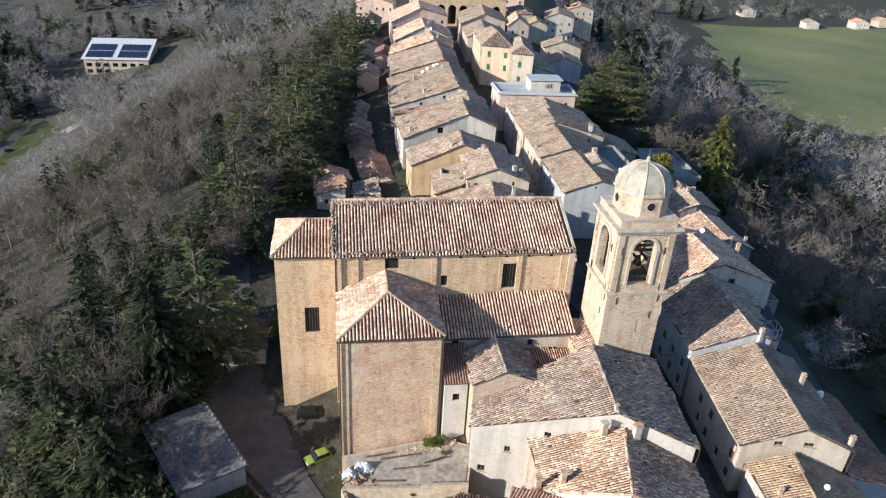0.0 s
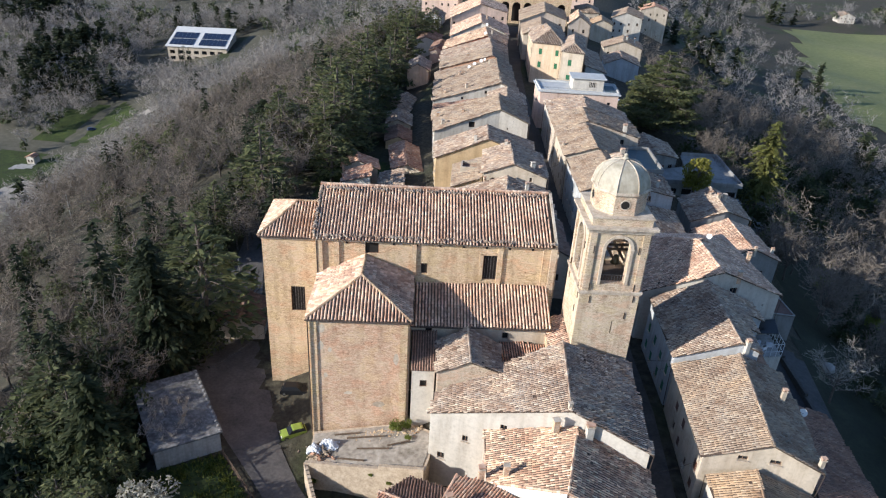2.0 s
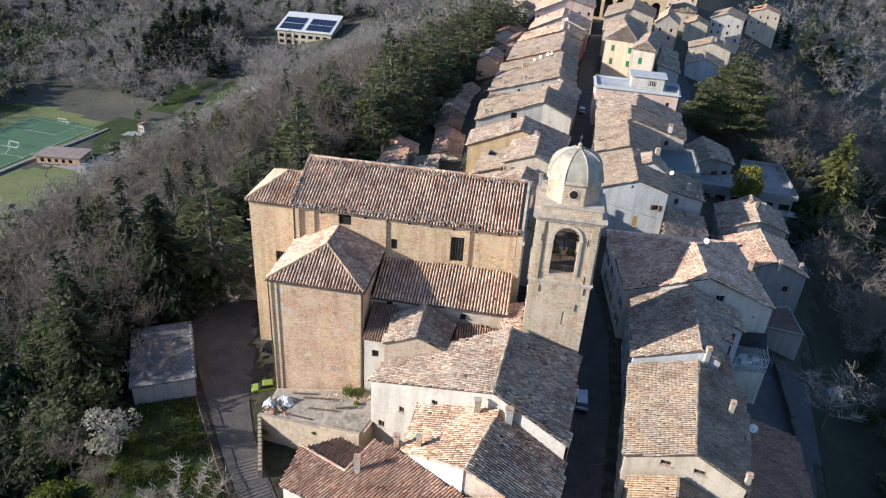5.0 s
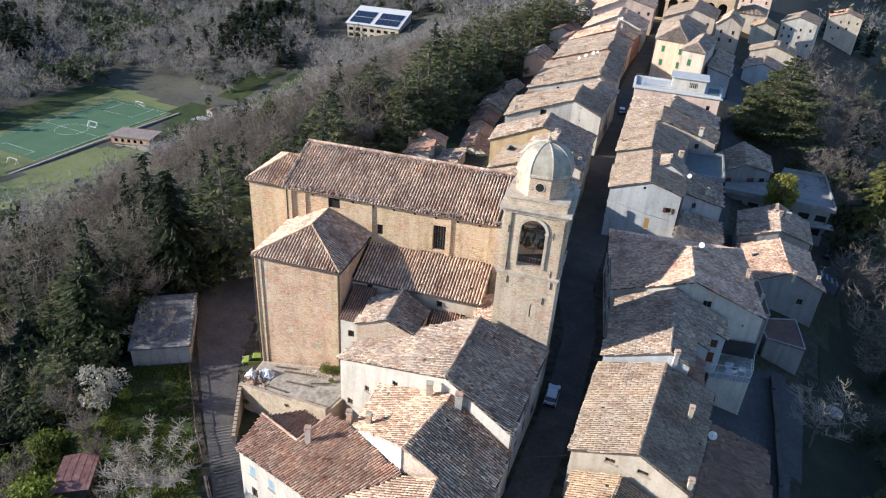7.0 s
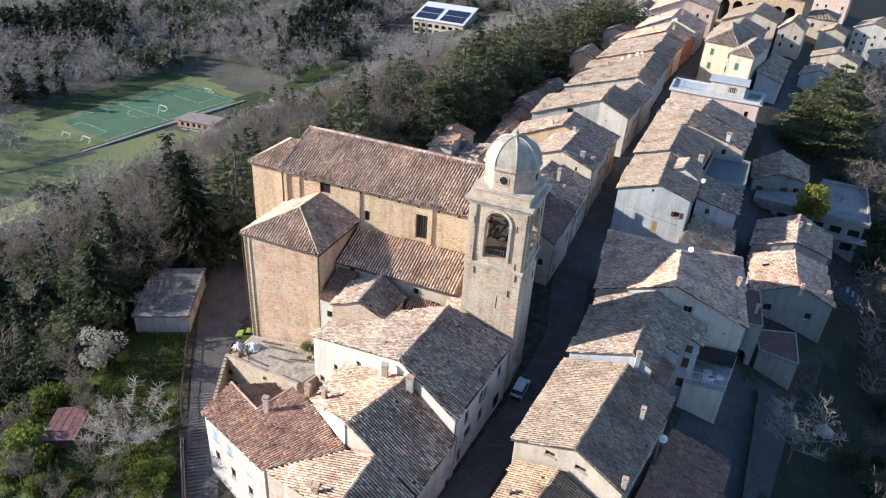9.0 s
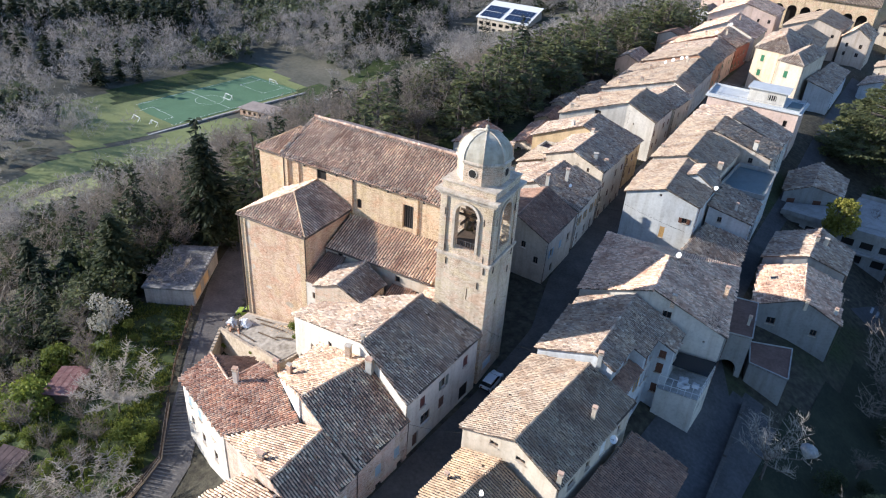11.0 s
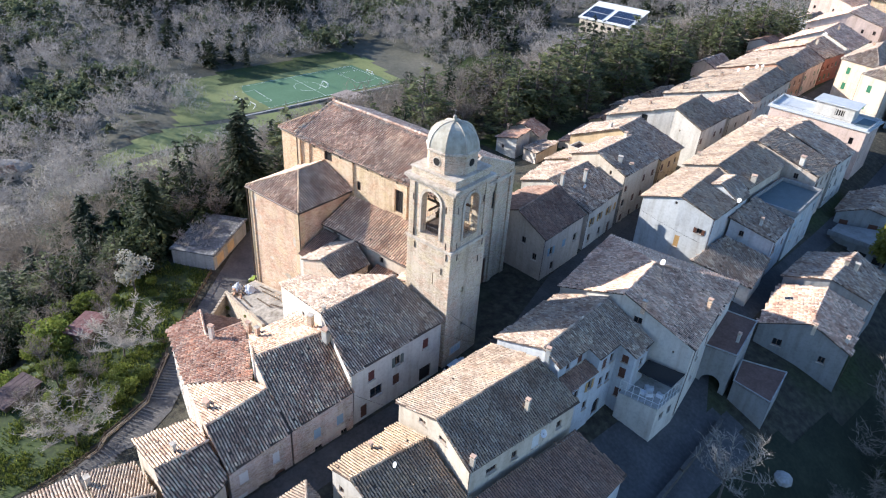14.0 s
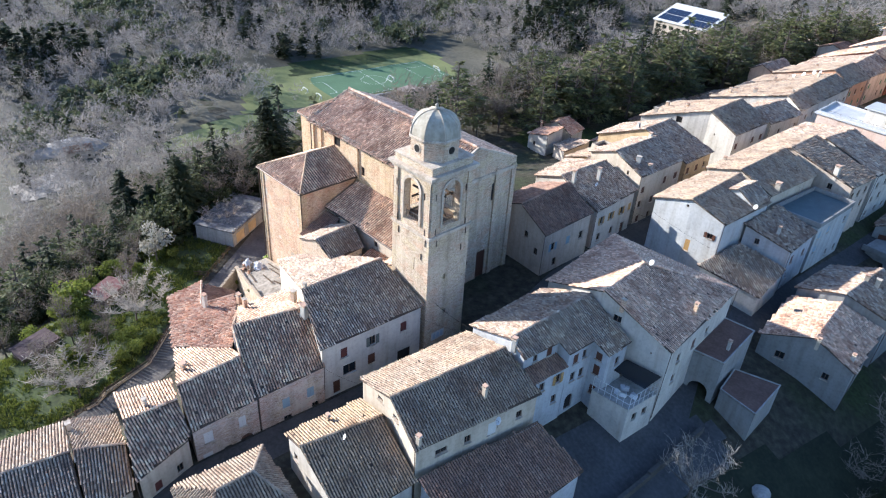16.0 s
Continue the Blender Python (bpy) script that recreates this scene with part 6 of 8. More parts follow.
def bare_shape(rng, h, limbs, twigs, width, spread=1.0):
    """A leafless crown: forking limbs, each with sprays of thin twigs."""
    g, t = Geo(), Twigs()
    top = Vector((rng.normal(0, 0.3), rng.normal(0, 0.3), h * 0.45))
    g.tube((0, 0, -0.8), top, h * 0.022, h * 0.014, 5)
    lg = g
    ends = []
    for i in range(limbs):
        w = 2 * math.pi * (i + rng.random() * 0.7) / limbs
        s = top * rng.uniform(0.55, 1.0)
        up = rng.uniform(0.25, 0.62) * h
        out = rng.uniform(0.16, 0.34) * h * spread
        e = s + Vector((math.cos(w) * out, math.sin(w) * out, up))
        m = s.lerp(e, 0.5) + Vector((math.cos(w), math.sin(w), 0)) * out * 0.15
        lg.tube(s, m, h * 0.009, h * 0.006, 4)
        lg.tube(m, e, h * 0.006, h * 0.002, 3)
        ends += [(s, m), (m, e), (m, e)]
    for i in range(twigs):
        a, b = ends[rng.integers(len(ends))]
        p = a.lerp(b, rng.random())
        d = Vector((rng.normal(0, 0.7), rng.normal(0, 0.7), rng.uniform(0.0, 1.1))).normalized()
        L = h * rng.uniform(0.06, 0.19)
        q = p + d * L
        sdv = d.orthogonal().normalized() * width * rng.uniform(0.6, 1.3)
        t.tri(p - sdv, p + sdv, q)
        for _ in range(2):
            d2 = (d + Vector((rng.normal(0, 0.6), rng.normal(0, 0.6), rng.normal(0.1, 0.4)))).normalized()
            r = p.lerp(q, rng.uniform(0.3, 0.9))
            s2 = d2.orthogonal().normalized() * width * 0.6
            t.tri(r - s2, r + s2, r + d2 * L * 0.6)
    return g, lg, t


def leaf(t, p, size, rng, flat=0.0):
    n = Vector((rng.normal(), rng.normal(), rng.normal() + flat * 2)).normalized()
    a = n.orthogonal().normalized()
    a.rotate(Matrix.Rotation(rng.uniform(0, 6.28), 3, n))
    b = n.cross(a)
    s = size * rng.uniform(0.6, 1.3)
    t.tri(p - a * s, p + a * s * 0.3 + b * s * 0.55, p + a * s)
    t.tri(p - a * s, p + a * s * 0.2 - b * s * 0.55, p + a * s)


def spray(t, p, d, size, rng):
    """A flat spray of needles that points along its branch."""
    a = (d + Vector((rng.normal(0, 0.35), rng.normal(0, 0.35), rng.normal(0, 0.25)))).normalized()
    b = a.cross(Vector((rng.normal(0, 0.4), rng.normal(0, 0.4), 1))).normalized()
    s = size * rng.uniform(0.7, 1.3)
    t.tri(p - a * s * 0.7, p + b * s * 0.42, p + a * s * 1.2)
    t.tri(p - a * s * 0.7, p - b * s * 0.42, p + a * s * 1.2)


def conifer_shape(rng, h, r, n, size, shape=0.8, droop=0.25, gap=0.0):
    """Whorls of branches, each carrying sprays of needles."""
    g, t = Geo(), Twigs()
    g.tube((0, 0, -0.8), (0, 0, h * 0.97), h * 0.022, h * 0.003, 6)
    levels = max(8, int(h / 0.95))
    for i in range(levels):
        f = (i + 0.5) / levels
        z = h * (0.10 + 0.90 * f)
        rad = r * (1 - f) ** shape * rng.uniform(0.72, 1.15) + 0.15
        k = 5 + int(5 * (1 - f))
        for j in range(k):
            if rng.random() < gap:
                continue
            w = rng.uniform(0, 6.283)
            R = rad * rng.uniform(0.7, 1.15)
            d = Vector((math.cos(w), math.sin(w), 0))
            m = max(2, int(n * R / r))
            for q in range(m):
                s = (q + rng.random()) / m
                p = Vector((0, 0, z)) + d * (R * s) + Vector((rng.normal(0, 0.22), rng.normal(0, 0.22), -droop * R * s * s + rng.normal(0, 0.16)))
                spray(t, p, d + Vector((0, 0, -droop * s)), size * (1.15 - 0.3 * s), rng)
    return g, t


def cedar_shape(rng, h, r, levels, limbs, n, size, low=0.14, apart=None):
    """Flat tiers of foliage on spreading limbs, with gaps of air between the tiers."""
    g, t = Geo(), Twigs()
    g.tube((0, 0, -0.8), (0, 0, h * 0.95), h * 0.03, h * 0.006, 8)
    for i in range(levels):
        f = i / (levels - 1)
        z = h * (low + (0.98 - low) * f)
        R = r * (1 - f ** 1.9) * rng.uniform(0.82, 1.1) + r * 0.10
        k = limbs if f < 0.8 else max(3, limbs - 3)
        for j in range(k):
            w = 6.283 * (j + rng.random() * 0.8) / k + i * 1.3
            L = R * rng.uniform(0.6, 1.12)
            d = Vector((math.cos(w), math.sin(w), 0))
            side = Vector((-d.y, d.x, 0))
            e = d * L + Vector((0, 0, z + rng.uniform(-0.35, 0.5)))
            limb = g if apart is None else Geo()
            limb.tube((0, 0, z - 0.5), e, 0.011 * L + 0.03, 0.03, 4)
            if apart is not None:
                apart.append(limb)
            for q in range(max(6, int(n * L / r))):
                s = 0.22 + 0.82 * math.sqrt(rng.random())
                wid = L * 0.34 * (1.1 - abs(s - 0.62)) * (0.35 if s > 0.95 else 1.0)
                v = rng.uniform(-1, 1)
                p = Vector((0, 0, z - 0.3)).lerp(e, s) + side * (v * wid) + Vector((0, 0, rng.normal(0.05, 0.10) - 0.25 * abs(v) - (0.3 if s > 0.95 else 0.0)))
                spray(t, p, (d + side * (v * 0.9)).normalized(), size, rng)
    return g, t


def bush_shape(rng, h, r, lobes, n, size):
    g, t = Geo(), Twigs()
    g.tube((0, 0, -0.6), (0, 0, h * 0.5), h * 0.03, h * 0.015, 5)
    for i in range(lobes):
        w, q = rng.uniform(0, 6.283), rng.uniform(0.1, 0.75) * r
        c = Vector((math.cos(w) * q, math.sin(w) * q, h * rng.uniform(0.35, 0.82)))
        rr = r * rng.uniform(0.25, 0.5)
        g.tube((0, 0, h * 0.3), c, h * 0.012, h * 0.005, 4)
        for _ in range(n):
            d = Vector((rng.normal(), rng.normal(), rng.normal() * 0.8)).normalized() * rr * rng.uniform(0.65, 1.1)
            leaf(t, c + d, size, rng)
    return g, t


TR = np.random.default_rng(11)


def proto(name, trunk, crown, mat, label, cat, group, limbs=None):
    e = thing(name, (0, 0, 0), label, cat, group)
    part("trunk", trunk, M["bark"], e)
    ob = new("crown", tri_mesh("crown", crown.arr(), mat))
    ob.parent = e
    return e


def plant(p, x, y, s=1.0, rz=None, first=set()):
    m = Matrix.Translation((x, y, H(x, y))) @ Matrix.Rotation(TR.uniform(0, 6.28) if rz is None else rz, 4, "Z")
    if p.name not in first:
        first.add(p.name)
        p.matrix_basis = m @ Matrix.Scale(s, 4)
        return p
    q = copy_thing(p, m)
    q.scale = (s, s, s)
    return q


bare = []
for k in range(5):
    g, lg, t = bare_shape(TR, 11.5, 12, 360, 0.045)
    bare.append(proto("bare_tree", g, t, M["twig"], "leafless grey-brown deciduous tree on the slope", "tree", "bare trees", lg))
coni = []
for k in range(3):
    g, t = conifer_shape(TR, 17.0, 3.8, 12, 0.62, 0.75, 0.35, 0.08)
    coni.append(proto("conifer", g, t, M["needle"], "tall dark green conifer tree", "tree", "dark conifers"))
pine = []
for k in range(3):
    g, t = cedar_shape(TR, 15.0, 5.6, 10, 6, 34, 0.62, 0.2)
    pine.append(proto("cedar_tree", g, t, M["cedar"], "grey-green cedar with open branches", "tree", "hillside cedars"))
cyp = []
for k in range(2):
    g, t = conifer_shape(TR, 13.0, 1.3, 8, 0.34, 0.45, -0.4)
    cyp.append(proto("cypress", g, t, M["needle"], "slender dark green cypress tree", "tree", "cypresses"))
bush = []
for k in range(3):
    g, t = bush_shape(TR, 5.5, 3.2, 13, 100, 0.24)
    bush.append(proto("evergreen_tree", g, t, M["olive"], "rounded dark evergreen tree", "tree", "evergreens"))
fresh = []
for k in range(2):
    g, t = bush_shape(TR, 4.0, 2.6, 12, 110, 0.22)
    fresh.append(proto("shrub", g, t, M["fresh"], "yellow-green leafy garden shrub", "shrub", "green shrubs"))
limbs = []
g, t = cedar_shape(TR, 25.0, 13.2, 12, 9, 330, 0.55, 0.12, limbs)
great = proto("cedar", g, t, M["cedar"], "huge old cedar with flat tiers of foliage", "tree", "")
for limb in limbs:
    part("limb", limb, M["bark"], great)
plant(great, 51.0, 218.0)
g, t = bush_shape(TR, 6.4, 3.0, 12, 110, 0.22)
plant(proto("blossom_tree", g, t, M["blossom"], "small tree in white blossom", "tree", ""), -25.6, 50.5, 1.15)
g, t = bush_shape(TR, 9.6, 2.3, 20, 150, 0.22)
plant(proto("young_tree", g, t, M["yellowleaf"], "small yellow-green tree beside the terrace", "tree", ""), 54.4, 168.2, 1.5)
lt = 7.2 - H(78.4, 193.0)
g, t = conifer_shape(TR, lt, 9.8, 58, 0.66, 0.62, 0.30, 0.12)
plant(proto("light_conifer", g, t, M["light_needle"], "tall yellow-green conifer on the slope", "tree", ""), 78.4, 193.0)
g, lg, t = bare_shape(TR, 11.0, 22, 900, 0.05, 1.5)
plant(proto("round_bare_tree", g, t, M["twig"], "round leafless tree beside the road", "tree", "", lg), 67.0, 189.0)
g, lg, t = bare_shape(TR, 9.5, 14, 480, 0.03, 1.5)
plant(proto("pale_bare_tree", g, t, M["pale_twig"], "pale leafless tree in the yard", "tree", "", lg), 63.4, 92.0, 1.1)
for x, y, s in ((-9.9, 43.0, 1.0), (2.9, 32.0, 0.95), (-31.0, 64.5, 0.7)):
    g, lg, t = bare_shape(TR, 8.0, 18, 1100, 0.05, 2.5)
    plant(proto("garden_tree", g, t, M["pale_twig"], "wide pale leafless fruit tree on the bank", "tree", "fruit trees", lg), x, y, s)

# dark cedars and firs on the garden side of the western row
for k in range(64):
    y = 128 + 215 * (k + TR.random()) / 64
    x = np.interp(y, [128, 180, 240, 330], [-38, -37, -43, -44]) + TR.uniform(-17, 5)
    if x > -37 and (y < 152 or 196 < y < 292):
        x -= 14
    kind = (pine, coni)[int(TR.random() < 0.2)]
    plant((bare if k % 5 in (1, 3) else kind)[TR.integers(3)], x, y, TR.uniform(0.8, 1.35))

# single trees whose places can be told apart
FR = np.random.default_rng(41)
TR.random(2)
for x, y, top, r, mat, text in ((-62.8, 179.9, 3.4, 4.4, "needle", "tall pointed dark fir on the slope"), (-51.2, 151.3, 2.4, 3.8, "needle", "slim dark fir above the slope"), (-39.5, 78.9, 13.4, 6.0, "needle", "very tall dense dark fir beside the church"),
                                (-38.2, 59.5, 4.8, 5.2, "olive", "broad dense green fir behind the shed"),
                                (-52.6, 50.8, -2.5, 4.8, "needle", "tall dense dark fir low on the slope"),
                                (-47.5, 55.0, -4.5, 4.2, "needle", "dense dark fir low on the slope")):
    h = top - H(x, y)
    g, t = conifer_shape(FR, h, r * 1.15, 34, 0.66, 0.56, 0.32)
    g2, t2 = conifer_shape(FR, h, r, 30, 0.66, 0.56, 0.32)
    t.t += t2.t
    plant(proto("fir_tree", g, t, M[mat], text, "tree", "tall firs"), x, y, 1.0, FR.uniform(0, 6))
for x, y, s, p in ((-52.9, 86.6, 1.35, 1), (-47.0, 66.0, 0.85, 1), (-36.0, 118.0, 1.0, 0), (-58.0, 75.0, 0.9, 1), (-55, 150, 0.8, 2), (-70, 118, 0.9, 0), (-52, 108, 1.0, 1)):
    plant(coni[p], x, y, s)
for x, y, s, p in ((-40, 176, 1.5, 0), (-46, 190, 1.5, 1), (-38, 158, 1.25, 2), (-36, 204, 1.4, 0), (-44, 216, 1.5, 1), (-38, 232, 1.3, 2), (-48, 240, 1.4, 0), (-38, 262, 1.3, 1), (-46, 280, 1.5, 2), (-34, 150, 1.0, 1), (-52, 166, 1.2, 0), (-42, 300, 1.5, 1)):
    plant(pine[p], x, y, s)
for x, y, s, p in ((-59.2, 62.7, 1.7, 0), (-54.2, 83.4, 1.3, 1), (-213, 412, 1.3, 0), (-209, 410, 1.4, 1), (-205, 409, 1.3, 0), (-46, 126, 1.0, 1), (-58, 62, 0.8, 0)):
    plant(cyp[p], x, y, s)
for x, y, s, p in ((71, 202, 1.2, 0), (76, 150, 0.9, 1), (-6.0, 29.0, 0.6, 4), (-27, 38, 0.7, 0), (-16, 24, 0.7, 1), (-38, 72, 0.8, 3), (-44, 76, 1.0, 4), (-33, 98, 0.7, 0), (-31, 48, 0.75, 2), (-24, 28, 0.8, 3), (-40, 42, 0.9, 1)):
    plant(bare[p], x, y, s)
for x, y, s, p in ((-19.8, 35.8, 1.1, 0), (-4.2, 37.6, 0.5, 1), (-0.6, 33.8, 0.5, 0), (-22.8, 33.0, 0.9, 1), (-12, 36, 0.5, 0), (-31, 44, 1.0, 1), (-27, 96, 0.6, 0), (-38, 38, 1.1, 1), (-28, 51, 0.7, 0), (-25, 46.5, 0.6, 1), (-33.5, 49, 0.9, 0), (-15, 33, 0.55, 1), (-8, 32, 0.5, 0), (84, 150, 1.0, 0), (90, 165, 1.2, 1), (93, 140, 1.0, 0)):
    plant(fresh[p], x, y, s)
for x, y, s, p in ((-36.6, 88.3, 1.5, 2), (-33.8, 50.4, 0.7, 0), (-42.5, 61.5, 1.0, 1), (-38.5, 52.0, 0.7, 2), (-35.5, 46.0, 0.55, 0), (-45.6, 54.0, 0.8, 1), (-48, 66, 1.0, 2), (-33.5, 56.0, 0.55, 1)):
    plant(pine[p], x, y, s)
for x, y, s, p in ((-52.8, 58, 0.9, 0), (-50, 70, 1.0, 1), (-43.0, 69.5, 0.75, 2), (-56, 48, 0.7, 1), (-47, 46, 0.6, 0)):
    plant(coni[p], x, y, s)
for x, y, s, p in ((-30, 40, 0.7, 0), (-26, 33, 0.8, 1), (-34, 52.5, 0.7, 2), (-40.5, 48, 0.8, 0), (-30, 30, 0.9, 1), (-20, 26, 0.8, 2), (-36, 32, 1.0, 0), (-29, 55.5, 0.4, 1)):
    plant(bush[p], x, y, s)

# the wooded slopes: single trees near, one mass of many far
KEEP_OUT = [(-31, 14, 18, 62), (-24, 10, 60, 86), (-322, -248, 168, 322), (-248, -186, 180, 300), (-246, -186, 95, 185), (-250, -160, 396, 470), (-236, -196, 300, 360), (-12, 8, 60, 345), (-36, -10, 128, 178), (-38, -12, 198, 226), (-37, -20, 232, 290), (-36, -20, 56, 100), (40, 68, 95, 182), (26, 50, 232, 312), (50, 72, 284, 310), (82, 108, 318, 340)]


def free(x, y):
    if any(a < x < b and c < y < d for a, b, c, d in KEEP_OUT):
        return False
    if x > 195 and y > 395 + 0.1 * (x - 250) and y < 775:
        return False
    sw, se = np.interp(y, [20, 33, 47, 55, 65, 80, 90, 140, 240, 340, 600], [12, 4, -3, -10, -15, -22, -28, -44, -55, -55, -40]) - x, x - east_edge(y)
    return sw > np.interp(y, [0, 45, 60, 105, 125, 400], [6, 12, 17, 14, -6, -10]) or se > np.interp(y, [60, 140, 190, 400], [9, 6, 1, 0])


n_near = 0
for _ in range(5000):
    x, y = TR.uniform(-120, 135), TR.uniform(15, 320)
    if not free(x, y) or n_near >= 300:
        continue
    n_near += 1
    r = TR.random()
    west = x < 20
    town = west and x > -62 and y > 100
    if r < (0.52 if town else 0.78 if west else 0.80):
        plant(bare[TR.integers(5)], x, y, TR.uniform(0.7, 1.25))
    elif r < (0.80 if town else 0.84 if west else 0.86):
        plant(pine[TR.integers(3)], x, y, TR.uniform(0.6, 1.1))
    elif r < (0.88 if town else 0.89 if west else 0.89):
        plant(coni[TR.integers(3)], x, y, TR.uniform(0.55, 0.95))
    else:
        plant(bush[TR.integers(3)], x, y, TR.uniform(0.8, 1.5))

# dense evergreens in front of the garage and along the foot of the bank
for x, y, s, p in ((-36.5, 56.5, 1.7, 0), (-33.5, 53.0, 1.2, 1), (-41.0, 54.0, 2.0, 2), (-45.0, 60.5, 1.9, 0), (-40.0, 65.0, 1.6, 1), (-46.0, 47.0, 2.0, 2), (-52.0, 45.0, 2.2, 0), (-38.5, 46.0, 1.5, 1), (-42.0, 38.5, 1.9, 2), (-36.0, 36.5, 1.5, 0), (-31.0, 34.0, 1.3, 1), (-47.0, 35.0, 2.0, 2), (-40.0, 28.0, 1.9, 0), (-32.0, 25.5, 1.5, 1), (-26.0, 24.0, 1.2, 2), (-50.0, 66.0, 1.8, 1), (-55.0, 56.0, 2.0, 0), (-44.0, 72.0, 1.5, 2), (-34.5, 82.0, 1.2, 0), (-38.0, 86.0, 1.4, 1)):
    plant(bush[p], x, y, s)
# yellow-green trees and shrubs on the bank
for x, y, s, p in ((-22.0, 36.2, 1.5, 0), (-24.5, 38.5, 1.2, 1), (-5.0, 41.0, 0.8, 0), (-2.2, 41.6, 0.75, 1), (-1.0, 38.6, 0.7, 0), (-3.4, 43.6, 0.6, 1), (-25.6, 53.6, 0.45, 0), (-21.8, 52.4, 0.4, 1), (-29.0, 43.0, 1.1, 0), (-30.5, 39.0, 1.2, 1), (-17.0, 28.0, 0.8, 0), (-8.0, 35.0, 0.6, 1)):
    plant(fresh[p], x, y, s)
# bare thickets among the bank's shrubs
for x, y, s, p in ((-12.0, 38.5, 0.5, 0), (-14.0, 44.0, 0.55, 1), (-6.5, 38.0, 0.5, 2), (-18.0, 33.0, 0.6, 3), (-4.0, 34.5, 0.5, 4), (-20.0, 44.0, 0.5, 0), (-10.0, 33.5, 0.55, 1), (-1.5, 29.5, 0.5, 2), (-24.0, 45.5, 0.6, 3), (-27.5, 36.0, 0.7, 4)):
    plant(bare[p], x, y, s)
# tall dark trees south-west of the grass bank
for x, y, s, p in ((-38, 46, 0.8, 0), (-43, 41, 1.0, 1), (-48, 50, 1.0, 2), (-40, 34, 0.95, 0), (-34, 28, 0.9, 1), (-46, 30, 1.05, 2), (-53, 40, 1.1, 0), (-57, 53, 1.0, 1), (-30, 22, 0.85, 2), (-38, 20, 1.0, 0), (-62, 33, 1.1, 1)):
    plant((coni if p != 1 else pine)[p], x, y, s)
# dark conifers scattered over the western slope
for _ in range(16):
    x, y = TR.uniform(-125, -48), TR.uniform(95, 300)
    if free(x, y):
        plant((coni, pine)[int(TR.random() < 0.4)][TR.integers(3)], x, y, TR.uniform(0.7, 1.15))
# shaded trees below the back lane
for _ in range(70):
    y = TR.uniform(48, 150)
    x = np.interp(y, [48, 110, 150], [68, 70, 76]) + 42 * TR.random()
    r = TR.random()
    plant(bare[TR.integers(5)] if r < 0.45 else bush[TR.integers(3)] if r < 0.85 else pine[TR.integers(3)], x, y, TR.uniform(0.45, 0.8))
# dense belt below the lane and the church
belt = 0
for _ in range(2000):
    x, y = TR.uniform(-80, -30), TR.uniform(18, 128)
    if belt >= 110 or not free(x, y) or math.hypot(x + 40, y - 79.3) < 6 or math.hypot(x + 37.5, y - 57) < 5:
        continue
    belt += 1
    r = TR.random() * (0.75 if y < 85 and x > -72 else 1.0)
    if r < 0.10:
        plant(coni[TR.integers(3)], x, y, TR.uniform(0.45, 0.8))
    elif r < 0.26:
        plant(pine[TR.integers(3)], x, y, TR.uniform(0.5, 0.8))
    elif r < 0.5:
        plant(bush[TR.integers(3)], x, y, TR.uniform(0.8, 1.5))
    else:
        plant(bare[TR.integers(5)], x, y, TR.uniform(0.6, 1.05))


def mass(name, shapes, places, mat, label):
    """Many trees as one object: each a turned and scaled copy of a shape."""
    out = []
    for x, y, s in places:
        a = shapes[TR.integers(len(shapes))]
        w = TR.uniform(0, 6.283)
        c, q = math.cos(w) * s, math.sin(w) * s
        b = np.empty_like(a)
        b[..., 0] = a[..., 0] * c - a[..., 1] * q + x
        b[..., 1] = a[..., 0] * q + a[..., 1] * c + y
        b[..., 2] = a[..., 2] * s * TR.uniform(0.85, 1.15) + H(x, y)
        out.append(b)
    tagged(new(name, tri_mesh(name, np.concatenate(out), mat)), label, "woods", kind="stuff")


far_bare, mid_bare = [], []
for k in range(5):
    far_bare.append(bare_shape(TR, 12.5, 8, 58, 0.095)[2].arr())
    mid_bare.append(bare_shape(TR, 12.0, 9, 110, 0.07)[2].arr())
far_green, mid_green = [], []
for k in range(3):
    far_green.append(bush_shape(TR, 9.0, 4.0, 9, 8, 1.0)[1].arr())
    mid_green.append(bush_shape(TR, 6.5, 3.4, 11, 20, 0.46)[1].arr())
far_cone = []
for k in range(2):
    far_cone.append(conifer_shape(TR, 14.0, 3.4, 1, 1.5, 0.7, 0.2, 0.3)[1].arr())
near_b, near_g, pb, pg, pc = [], [], [], [], []
for n, x0, x1, y0, y1 in ((900, -150, 0, 0, 330), (6600, -520, -110, 30, 520), (1300, -330, 0, 330, 800), (700, 55, 210, 55, 330), (1000, 100, 420, 60, 460), (800, 60, 480, 440, 900)):
    for _ in range(n):
        x, y = TR.uniform(x0, x1), TR.uniform(y0, y1)
        if not free(x, y):
            continue
        near = -135 < x < 150 and y < 330
        kind_n = noise.noise((x * 0.012, y * 0.012, 3.0)) + TR.normal(0, 0.2)
        spot = (x, y, TR.uniform(0.75, 1.45))
        if -85 < x < 0 and y < 125 and TR.random() < 0.45:
            continue
        if near:
            (near_g if kind_n > 0.25 else near_b).append(spot)
        else:
            (pg if kind_n > 0.36 else pc if kind_n < (-0.34 if x < -380 or y > 420 else -0.66) else pb).append(spot)
mass("bare_woods", mid_bare, near_b, M["twig"], "leafless grey-brown woods near the town")
# far slopes take the twig colour with haze mixed in
mass("bare_woods", far_bare, pb, M["twig_haze"], "leafless far woods on the slopes, twigs paled for haze")
mass("evergreen_woods", mid_green, near_g, M["olive"], "evergreen undergrowth among the bare woods")
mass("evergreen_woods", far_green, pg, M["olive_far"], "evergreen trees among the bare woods")
